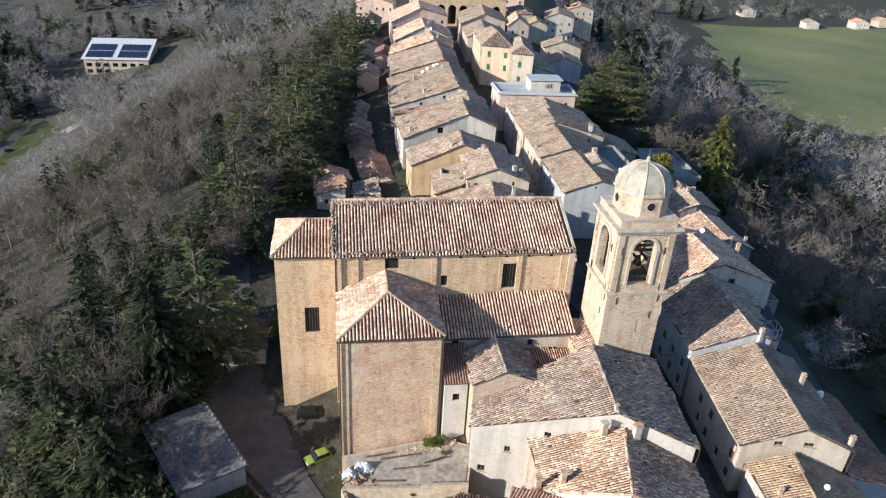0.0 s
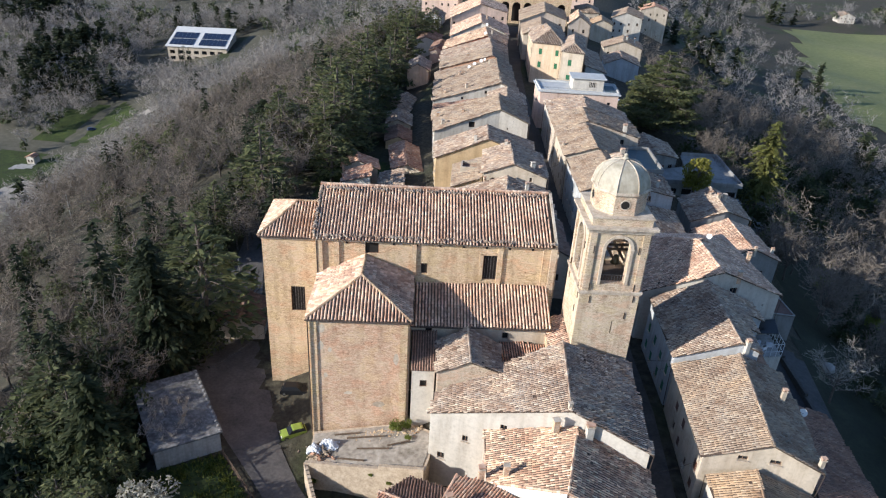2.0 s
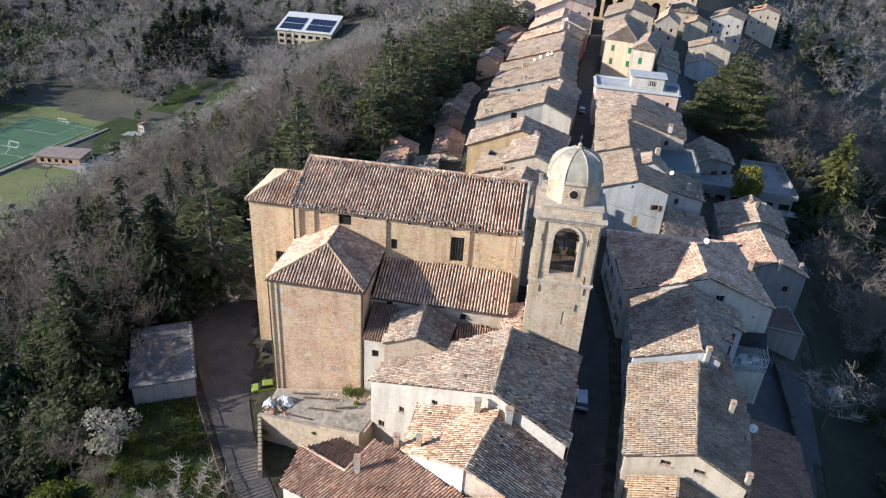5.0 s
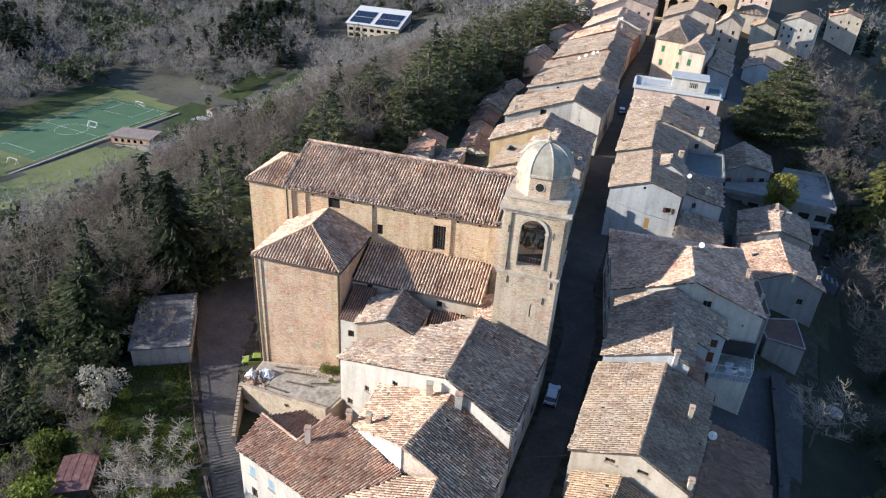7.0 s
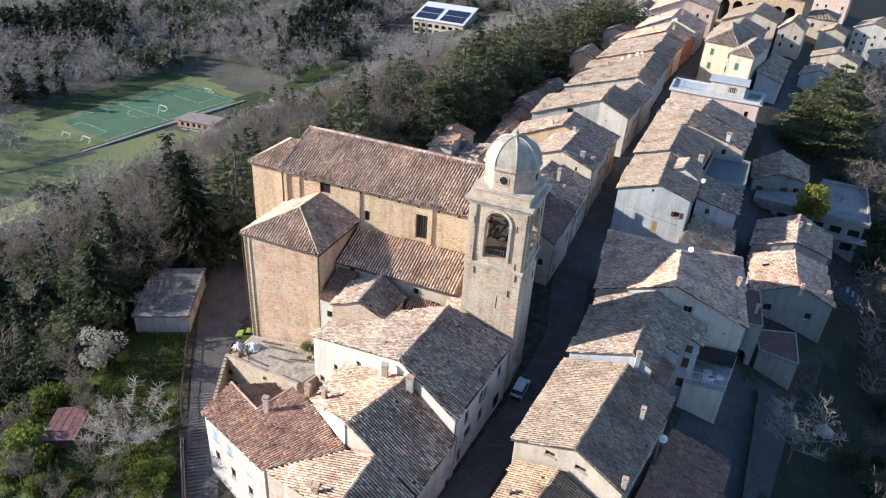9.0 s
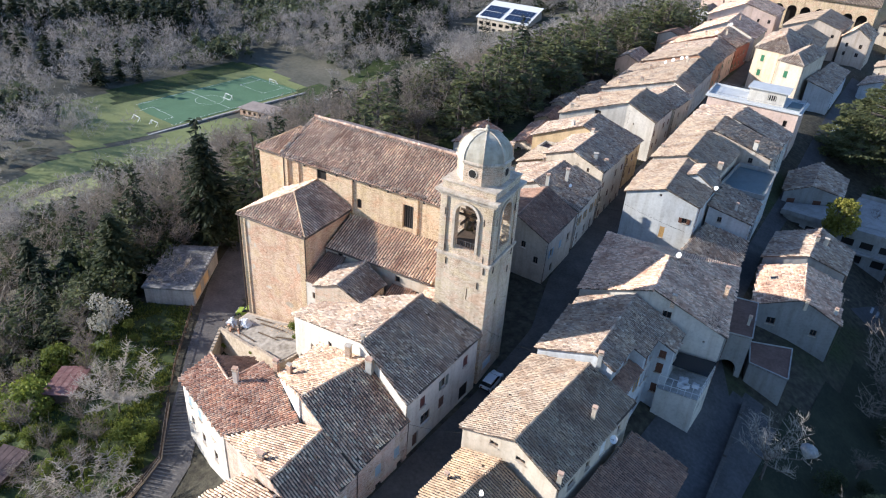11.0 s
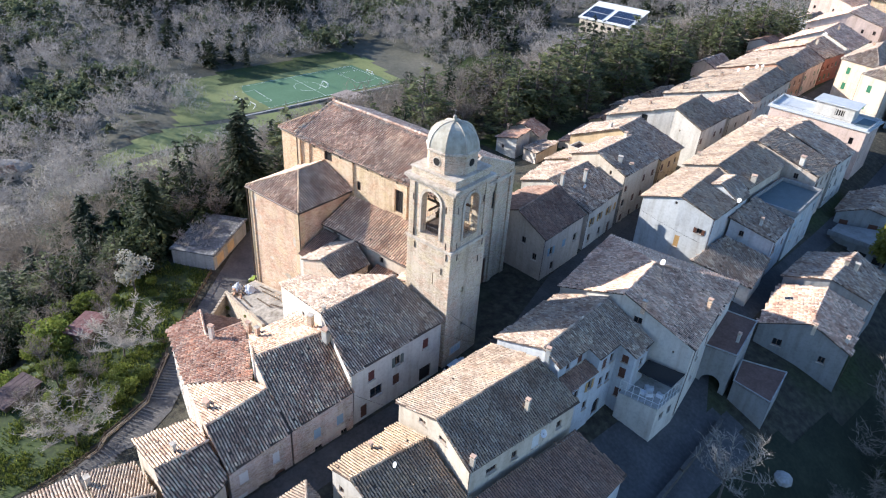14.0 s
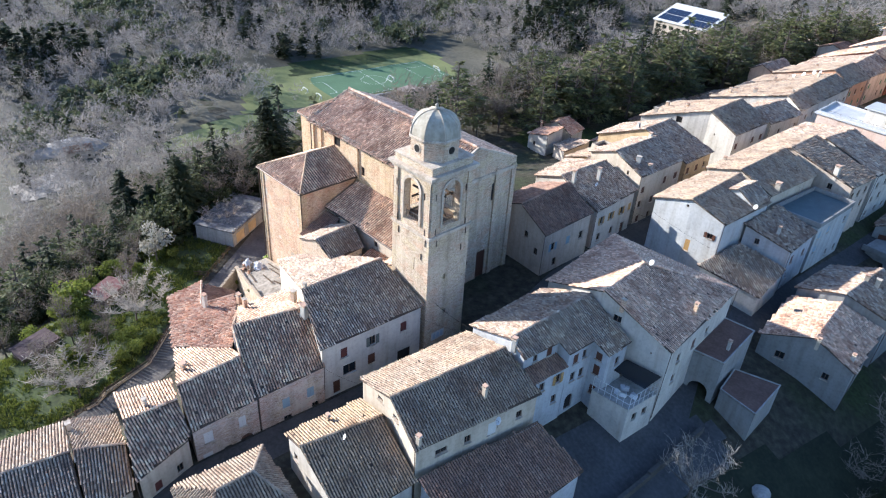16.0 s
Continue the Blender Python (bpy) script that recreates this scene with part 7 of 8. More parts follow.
mass("conifer_woods", far_cone, pc, M["needle"], "dark conifers among the bare woods")


# ---- the church's small annexes ----
def Cz(l):
    return [C(*p) for p in l]


house(Cz([(3.7, -2.6, 6.7), (7.9, -2.5, 8.3), (12.1, -2.5, 6.7), (12.1, 3.4, 6.9), (7.8, 4.6, 8.6), (3.7, 3.6, 6.9)]), [(0, 1, 4, 5), (1, 2, 3, 4)], -4, "stone", "tile_grey", "small pale brick sacristy with a gabled clay roof",
      ridges=[(1, 4)], category="annex", group="", over=0.2, gut=False)
house(Cz([(0.6, -0.6, 5.4), (3.8, -0.6, 5.4), (3.8, 4.9, 7.6), (0.6, 4.9, 7.6)]), [(0, 1, 2, 3)], -5, "w_white", "tile_brown", "white lean-to annex with brown tiles", wins=[(0, 1.5, 2.6, 0.9, 1.1, "void")], category="annex", group="", over=0.15, gut=False)
house(Cz([(12.2, -0.4, 4.6), (18.6, 0.4, 4.6), (18.6, 4.9, 6.2), (12.2, 4.9, 6.2)]), [(0, 1, 2, 3)], -4, "brick_red", "tile_red", "low lean-to with red clay tiles behind the church", category="annex", group="", over=0.15, gut=False)
house(Cz([(18.2, 2.2, 7.6), (20.8, 2.2, 8.4), (20.8, 8.0, 8.8), (18.2, 8.0, 8.2)]), [(0, 1, 2, 3)], -4, "brick", "tile_church", "short link roof between aisle and tower", category="annex", group="", over=0.05, gut=False)
# rainwater pipes on the transept corners
for u, v in ((-12.2, 0.0), (0.35, 0.1), (-12.5, 10.9)):
    e = thing("downpipe", C(u, v, -5), "dark metal rainwater pipe on church wall", "pipe", "rainwater pipes")
    g = Geo()
    a = C(u, v, 0)
    g.tube((a[0], a[1], -6), (a[0], a[1], 12.0 if v < 5 else 17.5), 0.09, 0.09, 6)
    part("pipe", g, M["gutter"], e)

# ---- terrace of rubble and low walls in front of the transept ----
M["worn_top"] = surface("worn_screed", (0.13, 0.11, 0.085), (0.33, 0.29, 0.24), (0.50, 0.46, 0.40), 0.45, 1.6, bump_s=0.7)
terr = thing("terrace", (-3, 63, -8), "stone-walled terrace with rubble below the church", "terrace")
tp = [(-10.4, 60.8), (4.6, 59.8), (5.2, 66.6), (1.0, 68.4), (-11.3, 66.4)]
g = Geo()
g.prism(tp, -13, [-5.9, -3.3, -3.0, -3.6, -5.7])
part("retaining_wall", g, M["rubble"], terr)
g = Geo()
g.prism([(-10.2, 61.2), (4.2, 60.3), (4.8, 66.2), (0.6, 68.0), (-11.0, 66.0)], [-6.2, -3.6, -3.3, -3.9, -6.0], [-5.86, -3.26, -2.96, -3.56, -5.66])
part("paved_top", g, M["worn_top"], terr)
for a, b, z0, z1, h in (((-10.6, 60.7), (-1.0, 60.0), -5.8, -4.2, 0.5), ((-1.0, 60.0), (4.6, 59.6), -4.2, -3.2, 0.9), ((-10.6, 60.7), (-6.8, 54.4), -6.4, -9.2, 1.0)):
    g = Geo()
    n = 14
    for k in range(n):
        t0, t1 = k / n, (k + 1) / n
        x, y = a[0] + (b[0] - a[0]) * (t0 + t1) / 2, a[1] + (b[1] - a[1]) * (t0 + t1) / 2
        z = z0 + (z1 - z0) * (t0 + t1) / 2
        L = math.hypot(b[0] - a[0], b[1] - a[1]) / n
        g = Geo()
        g.box((x, y, z - 2.0 + h / 2), (L * 1.02, 0.45, h + 4.0 + HRNG.uniform(-0.08, 0.08)), math.atan2(b[1] - a[1], b[0] - a[0]))
        part("wall_length", g, M["rubble"], terr)
heap = thing("rubble_heap", (-9.4, 63.2, -5.8), "heap of rubble, tiles and torn plastic sheeting", "rubble")
g = Geo()
for k in range(120):
    x, y = -9.0 + HRNG.normal(0, 1.0), 63.0 + HRNG.normal(0, 0.9)
    s = HRNG.uniform(0.12, 0.4)
    g.box((0, 0, 0), (s, s * 0.7, s * 0.6), m=Matrix.Translation((x, y, -5.75 + max(0, 0.9 - 0.5 * math.hypot(x + 9, y - 63)) + HRNG.uniform(0, 0.2))) @ Euler(tuple(HRNG.uniform(0, 3, 3))).to_matrix().to_4x4())
part("stone_heap", g, M["rubble"], heap, kind="stuff")
for cx, cy, r in ((-8.4, 63.8, 1.2), (-10.0, 62.6, 0.9)):
    g = Geo()
    n = 12
    pts = [[Vector((cx + (i / n - 0.5) * 2 * r + HRNG.normal(0, 0.06), cy + (j / n - 0.5) * 1.6 * r + HRNG.normal(0, 0.06), -5.2 + 1.1 * math.exp(-((i / n - 0.5) ** 2 + (j / n - 0.5) ** 2) * 8) + HRNG.normal(0, 0.13))) for j in range(n + 1)] for i in range(n + 1)]
    for i in range(n):
        for j in range(n):
            g.face(pts[i][j], pts[i + 1][j], pts[i + 1][j + 1], pts[i][j + 1])
    part("plastic_sheet", g, M["plastic"], heap, "crumpled white plastic sheet")
g = Geo()
for k in range(260):
    t = HRNG.random()
    x, y = -7 + 10 * t, 66.2 + 1.6 * t - abs(HRNG.normal(0, 0.7))
    s = HRNG.uniform(0.08, 0.3)
    g.box((0, 0, 0), (s, s, s * 0.6), m=Matrix.Translation((x, y, -5.2 + 0.20 * (x + 7) + 0.05)) @ Euler(tuple(HRNG.uniform(0, 3, 3))).to_matrix().to_4x4())
part("stone_scatter", g, M["brick"], heap, kind="stuff")
for x, y, z, L, w in ((-4.0, 65.4, -4.3, 5.0, 0.08), (-2.6, 63.4, -4.1, 4.2, 0.02), (-6.6, 65.9, -4.7, 3.4, 0.12), (0.6, 64.2, -3.3, 3.0, 0.3), (-5.0, 61.6, -4.7, 3.6, -0.1)):
    b = thing("timber", (x, y, z), "weathered dark timber beam on the terrace", "beam", "old timbers")
    g = Geo()
    g.box((0, 0, 0), (L, 0.16, 0.16), m=Matrix.Translation((x, y, z)) @ Euler((0, -0.19, w)).to_matrix().to_4x4())
    part("beam", g, M["wood"], b)
for k in range(16):
    x, y = -9.6 + HRNG.normal(0, 1.2), 62.4 + HRNG.normal(0, 0.7)
    b = thing("debris", (x, y, -5.3), "broken orange clay piece in the rubble", "debris", "clay debris")
    g = Geo()
    g.box((0, 0, 0), (0.5, 0.3, 0.2), m=Matrix.Translation((x, y, -5.35 + HRNG.uniform(0, 0.3))) @ Euler(tuple(HRNG.uniform(0, 3, 3))).to_matrix().to_4x4())
    part("shard", g, M["w_orange"] if k % 2 else M["wood"], b)
for k, (x, y, s, z) in enumerate(((-0.2, 66.6, 0.42, -3.9), (0.9, 67.4, 0.35, -3.6), (1.6, 65.2, 0.2, -3.6), (-2.0, 59.9, 0.16, -5.2), (0.4, 59.6, 0.16, -6.0), (2.4, 59.4, 0.15, -5.0), (-9.4, 60.2, 0.22, -8.4))):
    q = copy_thing(fresh[k % 2], Matrix.Translation((x, y, z)))
    q.scale = (s, s, s)
    tagged(q, "green shrub rooted in the old wall", "shrub")

# ---- garage and small house beside the lane ----
gar = thing("garage", (-28, 66, -10), "low garage with flat stained concrete roof and ochre doors", "garage")
gp = [(-30.2, 59.3), (-23.7, 64.4), (-32.4, 75.2), (-38.9, 70.1)]
g = Geo()
for i in range(4):
    hl = [(1.2, 4.2, -9.5, -7.3, "rect"), (5.6, 8.6, -9.5, -7.3, "rect")] if i == 1 else []
    wall_face(g, gp[i], gp[(i + 1) % 4], -17, -6.35, -6.35, hl, 0.25)
part("wall", g, M["concrete"], gar)
g = Geo()
g.prism([(-30.3, 58.9), (-23.2, 64.4), (-32.4, 75.7), (-39.4, 70.1)], -6.4, -6.15)
part("flat_roof", g, M["roof_concrete"], gar)
p0, p1 = Vector((*gp[1], 0)), Vector((*gp[2], 0))
d = (p1 - p0).normalized()
for u in (2.7, 7.1):
    q = p0 + d * u + Vector((d.y, -d.x, 0)) * -0.2
    g = Geo()
    g.box((q.x, q.y, -8.4), (3.0, 0.08, 2.2), math.atan2(d.y, d.x))
    part("garage_door", g, M["w_ochre"], gar)
g = Geo()
for u in range(0, 14):
    q = p0 + d * u
    g.box((q.x, q.y, -6.15 + 0.1), (0.25, 0.3, 0.25), 0.3)
part("kerb_stones", g, M["concrete"], gar, kind="stuff")
gable((-35.0, 87.6, -6.4), (-31.2, 88.4, -5.0), (-27.2, 89.2, -6.4), (-29.0, 97.4, -6.4), (-32.8, 96.8, -5.0), (-36.4, 96.0, -6.4), -10, "w_cream", "tile_brown", "small roadside house with a brown clay roof", group="")

# ---- lane steps, fence and walls ----
steps = thing("steps", (0, 44, -11), "broad shallow brick steps of the lane", "steps")
LANE = [(-10.2, 56.4), (-7.0, 52.9), (-3.0, 49.2), (3.6, 42.8), (7.2, 36.0), (9.2, 29.0), (10.4, 21.0)]
for (a, b), (c, d2) in zip(LANE, LANE[1:]):
    L = math.hypot(c - a, d2 - b)
    for k in range(int(L / 0.55)):
        t = (k + 0.5) * 0.55 / L
        if 0.84 < t and a < 0:
            continue
        x, y = a + (c - a) * t, b + (d2 - b) * t
        g = Geo()
        z = H(x, y) + 0.10
        g.box((x, y, z - 0.06), (3.5 + HRNG.uniform(-0.15, 0.15), 0.20, 0.2), math.atan2(d2 - b, c - a) + math.pi / 2 + HRNG.normal(0, 0.01))
        part("step", g, M["step"], steps)
fence = thing("fence", (-6, 48, -11), "rustic brown wooden fence along the lane", "fence")
for fpts in ([(-23.0, 63.4), (-16.2, 57.0), (-12.6, 53.6), (-8.4, 50.2)], [(-16.3, 56.9), (-17.6, 54.9)], [(-8.2, 49.8), (-9.8, 48.0)], [(-6.2, 48.4), (-5.0, 47.4), (1.6, 42.2), (3.0, 38.8), (4.2, 35.4), (5.8, 33.8), (7.0, 28.0), (8.2, 21.0)]):
    for (a, b), (c, d2) in zip(fpts, fpts[1:]):
        n = max(1, int(round(math.hypot(c - a, d2 - b) / 1.5)))
        for k in range(n):
            x, y = a + (c - a) * k / n, b + (d2 - b) * k / n
            x2, y2 = a + (c - a) * (k + 1) / n, b + (d2 - b) * (k + 1) / n
            z, z2 = H(x, y), H(x2, y2)
            g = Geo()
            g.tube((x, y, z - 0.3), (x + HRNG.normal(0, 0.03), y, z + 1.2), 0.08, 0.07, 6)
            part("post", g, M["wood"], fence)
            for hz in (0.35, 1.0):
                g = Geo()
                g.tube((x, y, z + hz), (x2, y2, z2 + hz), 0.05, 0.05, 5)
                part("rail", g, M["wood"], fence)
            for q in range(1, 6):
                u = q / 6
                px, py, pz = x + (x2 - x) * u, y + (y2 - y) * u, z + (z2 - z) * u
                g = Geo()
                g.tube((px, py, pz + 0.3), (px, py, pz + 1.05), 0.03, 0.03, 4)
                part("picket", g, M["wood"], fence)
            if len(fpts) > 2 and x < 6 and y < 49:
                g = Geo()
                g.prism([(x - 0.2, y - 0.2), (x2 - 0.2, y2 - 0.2), (x2 + 0.12, y2 + 0.12), (x + 0.12, y + 0.12)], [z - 1.2, z2 - 1.2, z2 - 1.2, z - 1.2], [z + 0.28, z2 + 0.28, z2 + 0.28, z + 0.28])
                part("footing", g, M["rubble"], fence)


def hut(roof, z, fall, mat, label):
    """A lean-to hut: boarded walls below a single sheet roof with battens."""
    e = thing("shed", (roof[0][0], roof[0][1], z), label, "shed")
    cx, cy = sum(p[0] for p in roof) / 4, sum(p[1] for p in roof) / 4
    zs = [z, z, z - fall, z - fall]
    g = Geo()
    g.prism([(cx + (p[0] - cx) * 0.9, cy + (p[1] - cy) * 0.9) for p in roof], [z - 3.6] * 4, [q - 0.06 for q in zs])
    part("wall", g, M["wood"], e)
    P = [Vector((*p, q)) for p, q in zip(roof, zs)]
    for k in range(9):
        g = Geo()
        a, b = P[0].lerp(P[1], k / 9), P[0].lerp(P[1], (k + 1.04) / 9)
        c, d = P[3].lerp(P[2], k / 9), P[3].lerp(P[2], (k + 1.04) / 9)
        o = Vector((0, 0, 0.04 if k % 2 else 0.015))
        for s in (0.0, 0.05):
            g.face(*[v + o + Vector((0, 0, s)) for v in (a, b, d, c)])
        n = len(g.v)
        for i in range(4):
            g.f.append((i, (i + 1) % 4, 4 + (i + 1) % 4, 4 + i))
        part("sheet", g, mat, e)


M["rustsheet"] = surface("faded_red_sheet", (0.10, 0.045, 0.04), (0.20, 0.10, 0.09), (0.32, 0.21, 0.19), 0.6, 2.0)
M["dullsheet"] = surface("dull_brown_sheet", (0.05, 0.035, 0.035), (0.09, 0.06, 0.058), (0.14, 0.10, 0.095), 0.6, 2.0)
hut([(-19.9, 44.7), (-23.0, 41.7), (-20.0, 36.9), (-16.5, 39.7)], -8.5, 0.5, M["rustsheet"], "garden shed with a faded red sheet roof")
hut([(-12.0, 31.9), (-16.0, 30.2), (-13.4, 24.6), (-9.5, 26.0)], -10.6, 0.4, M["dullsheet"], "long low shed with a dull brown sheet roof")

# grass tufts on the bank
gr = np.random.default_rng(5)
tuft = []
while len(tuft) < 30000:
    x, y = gr.uniform(-36, 7), gr.uniform(18, 64)
    if not inside(GRASS, np.array([x]), np.array([y]))[0] or noise.noise((x * 0.3, y * 0.3, 2.0)) + gr.normal(0, 0.2) < -0.05:
        continue
    z = H(x, y) + 0.05
    for _ in range(5):
        w, h = gr.uniform(0, 6.283), gr.uniform(0.2, 0.55)
        p = np.array((x + gr.normal(0, 0.2), y + gr.normal(0, 0.2), z))
        s = np.array((math.cos(w), math.sin(w), 0)) * 0.09
        tuft.append((p - s, p + s, p + np.array((gr.normal(0, 0.15), gr.normal(0, 0.15), h))))
M["grassblade"] = leaf_mat("grass_blades", [(0.05, 0.07, 0.016), (0.09, 0.12, 0.022), (0.14, 0.17, 0.03), (0.20, 0.21, 0.05)])
tagged(new("grass", tri_mesh("grass", np.array(tuft, dtype=np.float32), M["grassblade"])), "mossy yellow-green grass tufts on the bank", "grass", kind="stuff")


# ---- vehicles ----
def car(x, y, heading, paint, label, z=None, L=3.7, W=1.62):
    """A small hatchback: shaped shell, glasshouse, bumpers, lamps and wheels."""
    z = H(x, y) + 0.1 if z is None else z
    e = thing("car", (x, y, z), label, "car", "parked cars")
    m = Matrix.Translation((x, y, z)) @ Matrix.Rotation(heading, 4, "Z")

    def shell(prof, w0, w1, zlo, zhi):
        g = Geo()
        k = len(prof)
        wd = [w0 + (w1 - w0) * (p[1] - zlo) / (zhi - zlo) for p in prof]
        a = [m @ Vector((p[0], w, p[1])) for p, w in zip(prof, wd)]
        b = [m @ Vector((p[0], -w, p[1])) for p, w in zip(prof, wd)]
        g.face(*a[::-1])
        g.face(*b)
        for i in range(k):
            j = (i + 1) % k
            g.face(a[i], a[j], b[j], b[i])
        return g
    h = L / 2
    low = [(-h, 0.35), (-h + 0.06, 0.22), (h - 0.1, 0.22), (h, 0.38), (h - 0.03, 0.62), (h - 0.35, 0.78), (h - 0.95, 0.88), (-h + 0.25, 0.92), (-h + 0.02, 0.82)]
    part("body", shell(low, W / 2, W / 2 * 0.95, 0.22, 0.92), M[paint], e)
    cab = [(h - 1.0, 0.86), (h - 1.55, 1.36), (h - 1.75, 1.42), (-h + 0.55, 1.42), (-h + 0.14, 0.9)]
    part("glasshouse", shell(cab, W / 2 * 0.94, W / 2 * 0.78, 0.86, 1.42), M["glass"], e)
    top = [(h - 1.62, 1.38), (h - 1.8, 1.46), (-h + 0.6, 1.46), (-h + 0.42, 1.38)]
    part("roof", shell(top, W / 2 * 0.80, W / 2 * 0.74, 1.38, 1.46), M[paint], e)
    for sx in (h - 0.68, -h + 0.62):
        for sy in (-1, 1):
            g = Geo()
            c = m @ Vector((sx, sy * (W / 2 - 0.06), 0.3))
            ax = (m.to_3x3() @ Vector((0, sy, 0))) * 0.1
            g.tube(c - ax, c + ax * 0.8, 0.3, 0.3, 14)
            wh = part("wheel", g, M["rubber"], e)
            g = Geo()
            g.tube(c, c + ax, 0.18, 0.18, 10)
            part("rim", g, M["metal"], wh)
    for sx, mt, nm in ((h - 0.06, "chrome", "headlight"), (-h + 0.03, "s_redsh", "tail_light")):
        for sy in (-1, 1):
            g = Geo()
            g.box((0, 0, 0), (0.1, 0.28, 0.16), m=m @ Matrix.Translation((sx, sy * (W / 2 - 0.26), 0.66)))
            part(nm, g, M[mt], e)
    for sx in (h - 0.02, -h + 0.02):
        g = Geo()
        g.box((0, 0, 0), (0.12, W * 0.9, 0.16), m=m @ Matrix.Translation((sx, 0, 0.4)))
        part("bumper", g, M["rubber"], e)
    return e


M["car_green"] = plain("lime_paint", (0.24, 0.31, 0.055), 0.35, var=0.06)
M["car_black"] = plain("black_paint", (0.015, 0.016, 0.018), 0.25, var=0.05)
M["car_white"] = plain("silver_paint", (0.55, 0.60, 0.66), 0.3, 0.2, var=0.04)
M["car_blue"] = plain("blue_paint", (0.05, 0.09, 0.2), 0.3, var=0.05)
car(-15.3, 69.0, math.atan2(-0.55, -0.83), "car_green", "small lime-green hatchback parked on the lane", L=3.6)
car(-17.6, 76.6, 0.16, "car_black", "black car parked against the church wall", L=4.2, W=1.75)
car(29.6, 76.4, math.radians(98), "car_white", "silver-white hatchback in the shaded street", L=4.1, W=1.7)
car(9.6, 203.0, math.radians(105), "car_white", "white van parked in the narrow street", L=4.4, W=1.8)
for x, y, hd, c in ((-224.7, 240.4, 0.4, "car_white"), (-219.5, 247.5, 0.4, "car_blue"), (-222.7, 245.1, 0.4, "car_black"), (-211, 236, 0.4, "car_white"), (-217, 236.5, 0.4, "car_blue"), (-225, 330, 0.9, "car_blue"), (-214, 235.2, 0.5, "car_black"), (39.5, 232.0, 1.3, "car_white"), (40.2, 226.5, 1.3, "car_black"), (75.5, 178.0, 1.6, "car_white")):
    car(x, y, hd, c, {"car_white": "pale car parked in the open", "car_blue": "dark blue car parked in the open", "car_black": "black car parked in the open"}[c], L=4.2, W=1.75, z=H(x, y) + 0.5 if x < -100 else None)


M["worn_line"] = plain("worn_line", (0.30, 0.31, 0.31), 0.9, var=0.3)
car(68.4, 169.6, 1.35, "car_black", "dark parked car on the shaded road", L=4.0)
car(72.4, 184.0, 1.5, "car_black", "dark parked car on the shaded road", L=4.0)
for k in range(5):
    x, y = 66.6 + 1.15 * k, 157.2 - 0.15 * k
    g = Geo()
    for q in range(4):
        g.box((x, y - 1.1 + q * 0.75, H(x, y - 1.1 + q * 0.75) + 0.14), (0.5, 0.74, 0.02), 0.0)
    tagged(new("crossing_stripe", g.mesh("crossing_stripe", M["worn_line"])), "worn white stripe of a road crossing", "marking", "crossing stripes")


# ---- lamps, poles and wires ----
def street_lamp(x, y, h, aim):
    z = H(x, y)
    e = thing("street_lamp", (x, y, z), "grey street lamp with a bent arm", "lamp", "street lamps")
    g = Geo()
    g.tube((x, y, z - 0.3), (x, y, z + h), 0.08, 0.05, 6)
    g.tube((x, y, z + h), (x + math.cos(aim) * 0.7, y + math.sin(aim) * 0.7, z + h + 0.5), 0.045, 0.045, 5)
    g.tube((x + math.cos(aim) * 0.7, y + math.sin(aim) * 0.7, z + h + 0.5), (x + math.cos(aim) * 1.6, y + math.sin(aim) * 1.6, z + h + 0.6), 0.045, 0.04, 5)
    part("pole", g, M["concrete"], e)
    g = Geo()
    g.box((x + math.cos(aim) * 1.8, y + math.sin(aim) * 1.8, z + h + 0.58), (0.7, 0.28, 0.14), aim)
    part("lamp_head", g, M["chrome"], e)


street_lamp(-38.3, 104.9, 5.6, 3.4)


def cable(a, b, sag, r=0.02):
    e = thing("cable", a, "thin dark overhead cable between buildings", "cable", "overhead cables")
    g = Geo()
    a, b = Vector(a), Vector(b)
    n = 10
    pts = [a.lerp(b, i / n) - Vector((0, 0, sag * 4 * (i / n) * (1 - i / n))) for i in range(n + 1)]
    for p in pts:
        g.v += [tuple(p + Vector(o) * r) for o in ((1, 0, 0), (0, 1, 0), (0, 0, 1), (-1, 0, 0), (0, -1, 0), (0, 0, -1))][:6:2]
    for i in range(n):
        for j in range(3):
            k = (j + 1) % 3
            g.f.append((3 * i + j, 3 * i + k, 3 * i + 3 + k, 3 * i + 3 + j))
    part("wire", g, M["rubber"], e)


cable(C(28.3, 3, 6.0), (34.9, 78.4, 4.8), 0.3, 0.03)
cable((28.6, 73.6, 4.6), (34.9, 78.0, 4.4), 0.2)
cable((29.6, 59.0, 2.6), (35.9, 61.6, 3.6), 0.3)
cable((19.0, 126.0, 3.4), (24.4, 125.2, 4.6), 0.3)
cable((27.4, 112.0, 5.0), (24.3, 125.0, 5.4), 0.4)
cable((16.0, 141.0, 6.0), (20.6, 143.9, 7.6), 0.2, 0.03)
cable((24.3, 125.0, 6.0), (36.4, 128.6, 3.0), 0.3)
cable(C(-20.4, 14.2, 0.5), (-30.5, 72.5, -4.2), 0.4)
for x, y, h in ((-122, 169.6, 9), (-74.1, 172.9, 9), (-78, 96, 9), (-150, 200, 9)):
    z = H(x, y)
    e = thing("utility_pole", (x, y, z), "pale concrete utility pole in the woods", "pole", "utility poles")
    g = Geo()
    g.tube((x, y, z - 0.5), (x, y, z + h), 0.16, 0.1, 7)
    part("pole", g, M["concrete"], e)
    g = Geo()
    g.box((x, y, z + h - 0.4), (1.6, 0.12, 0.12), 0.7)
    part("crossarm", g, M["metal"], e)
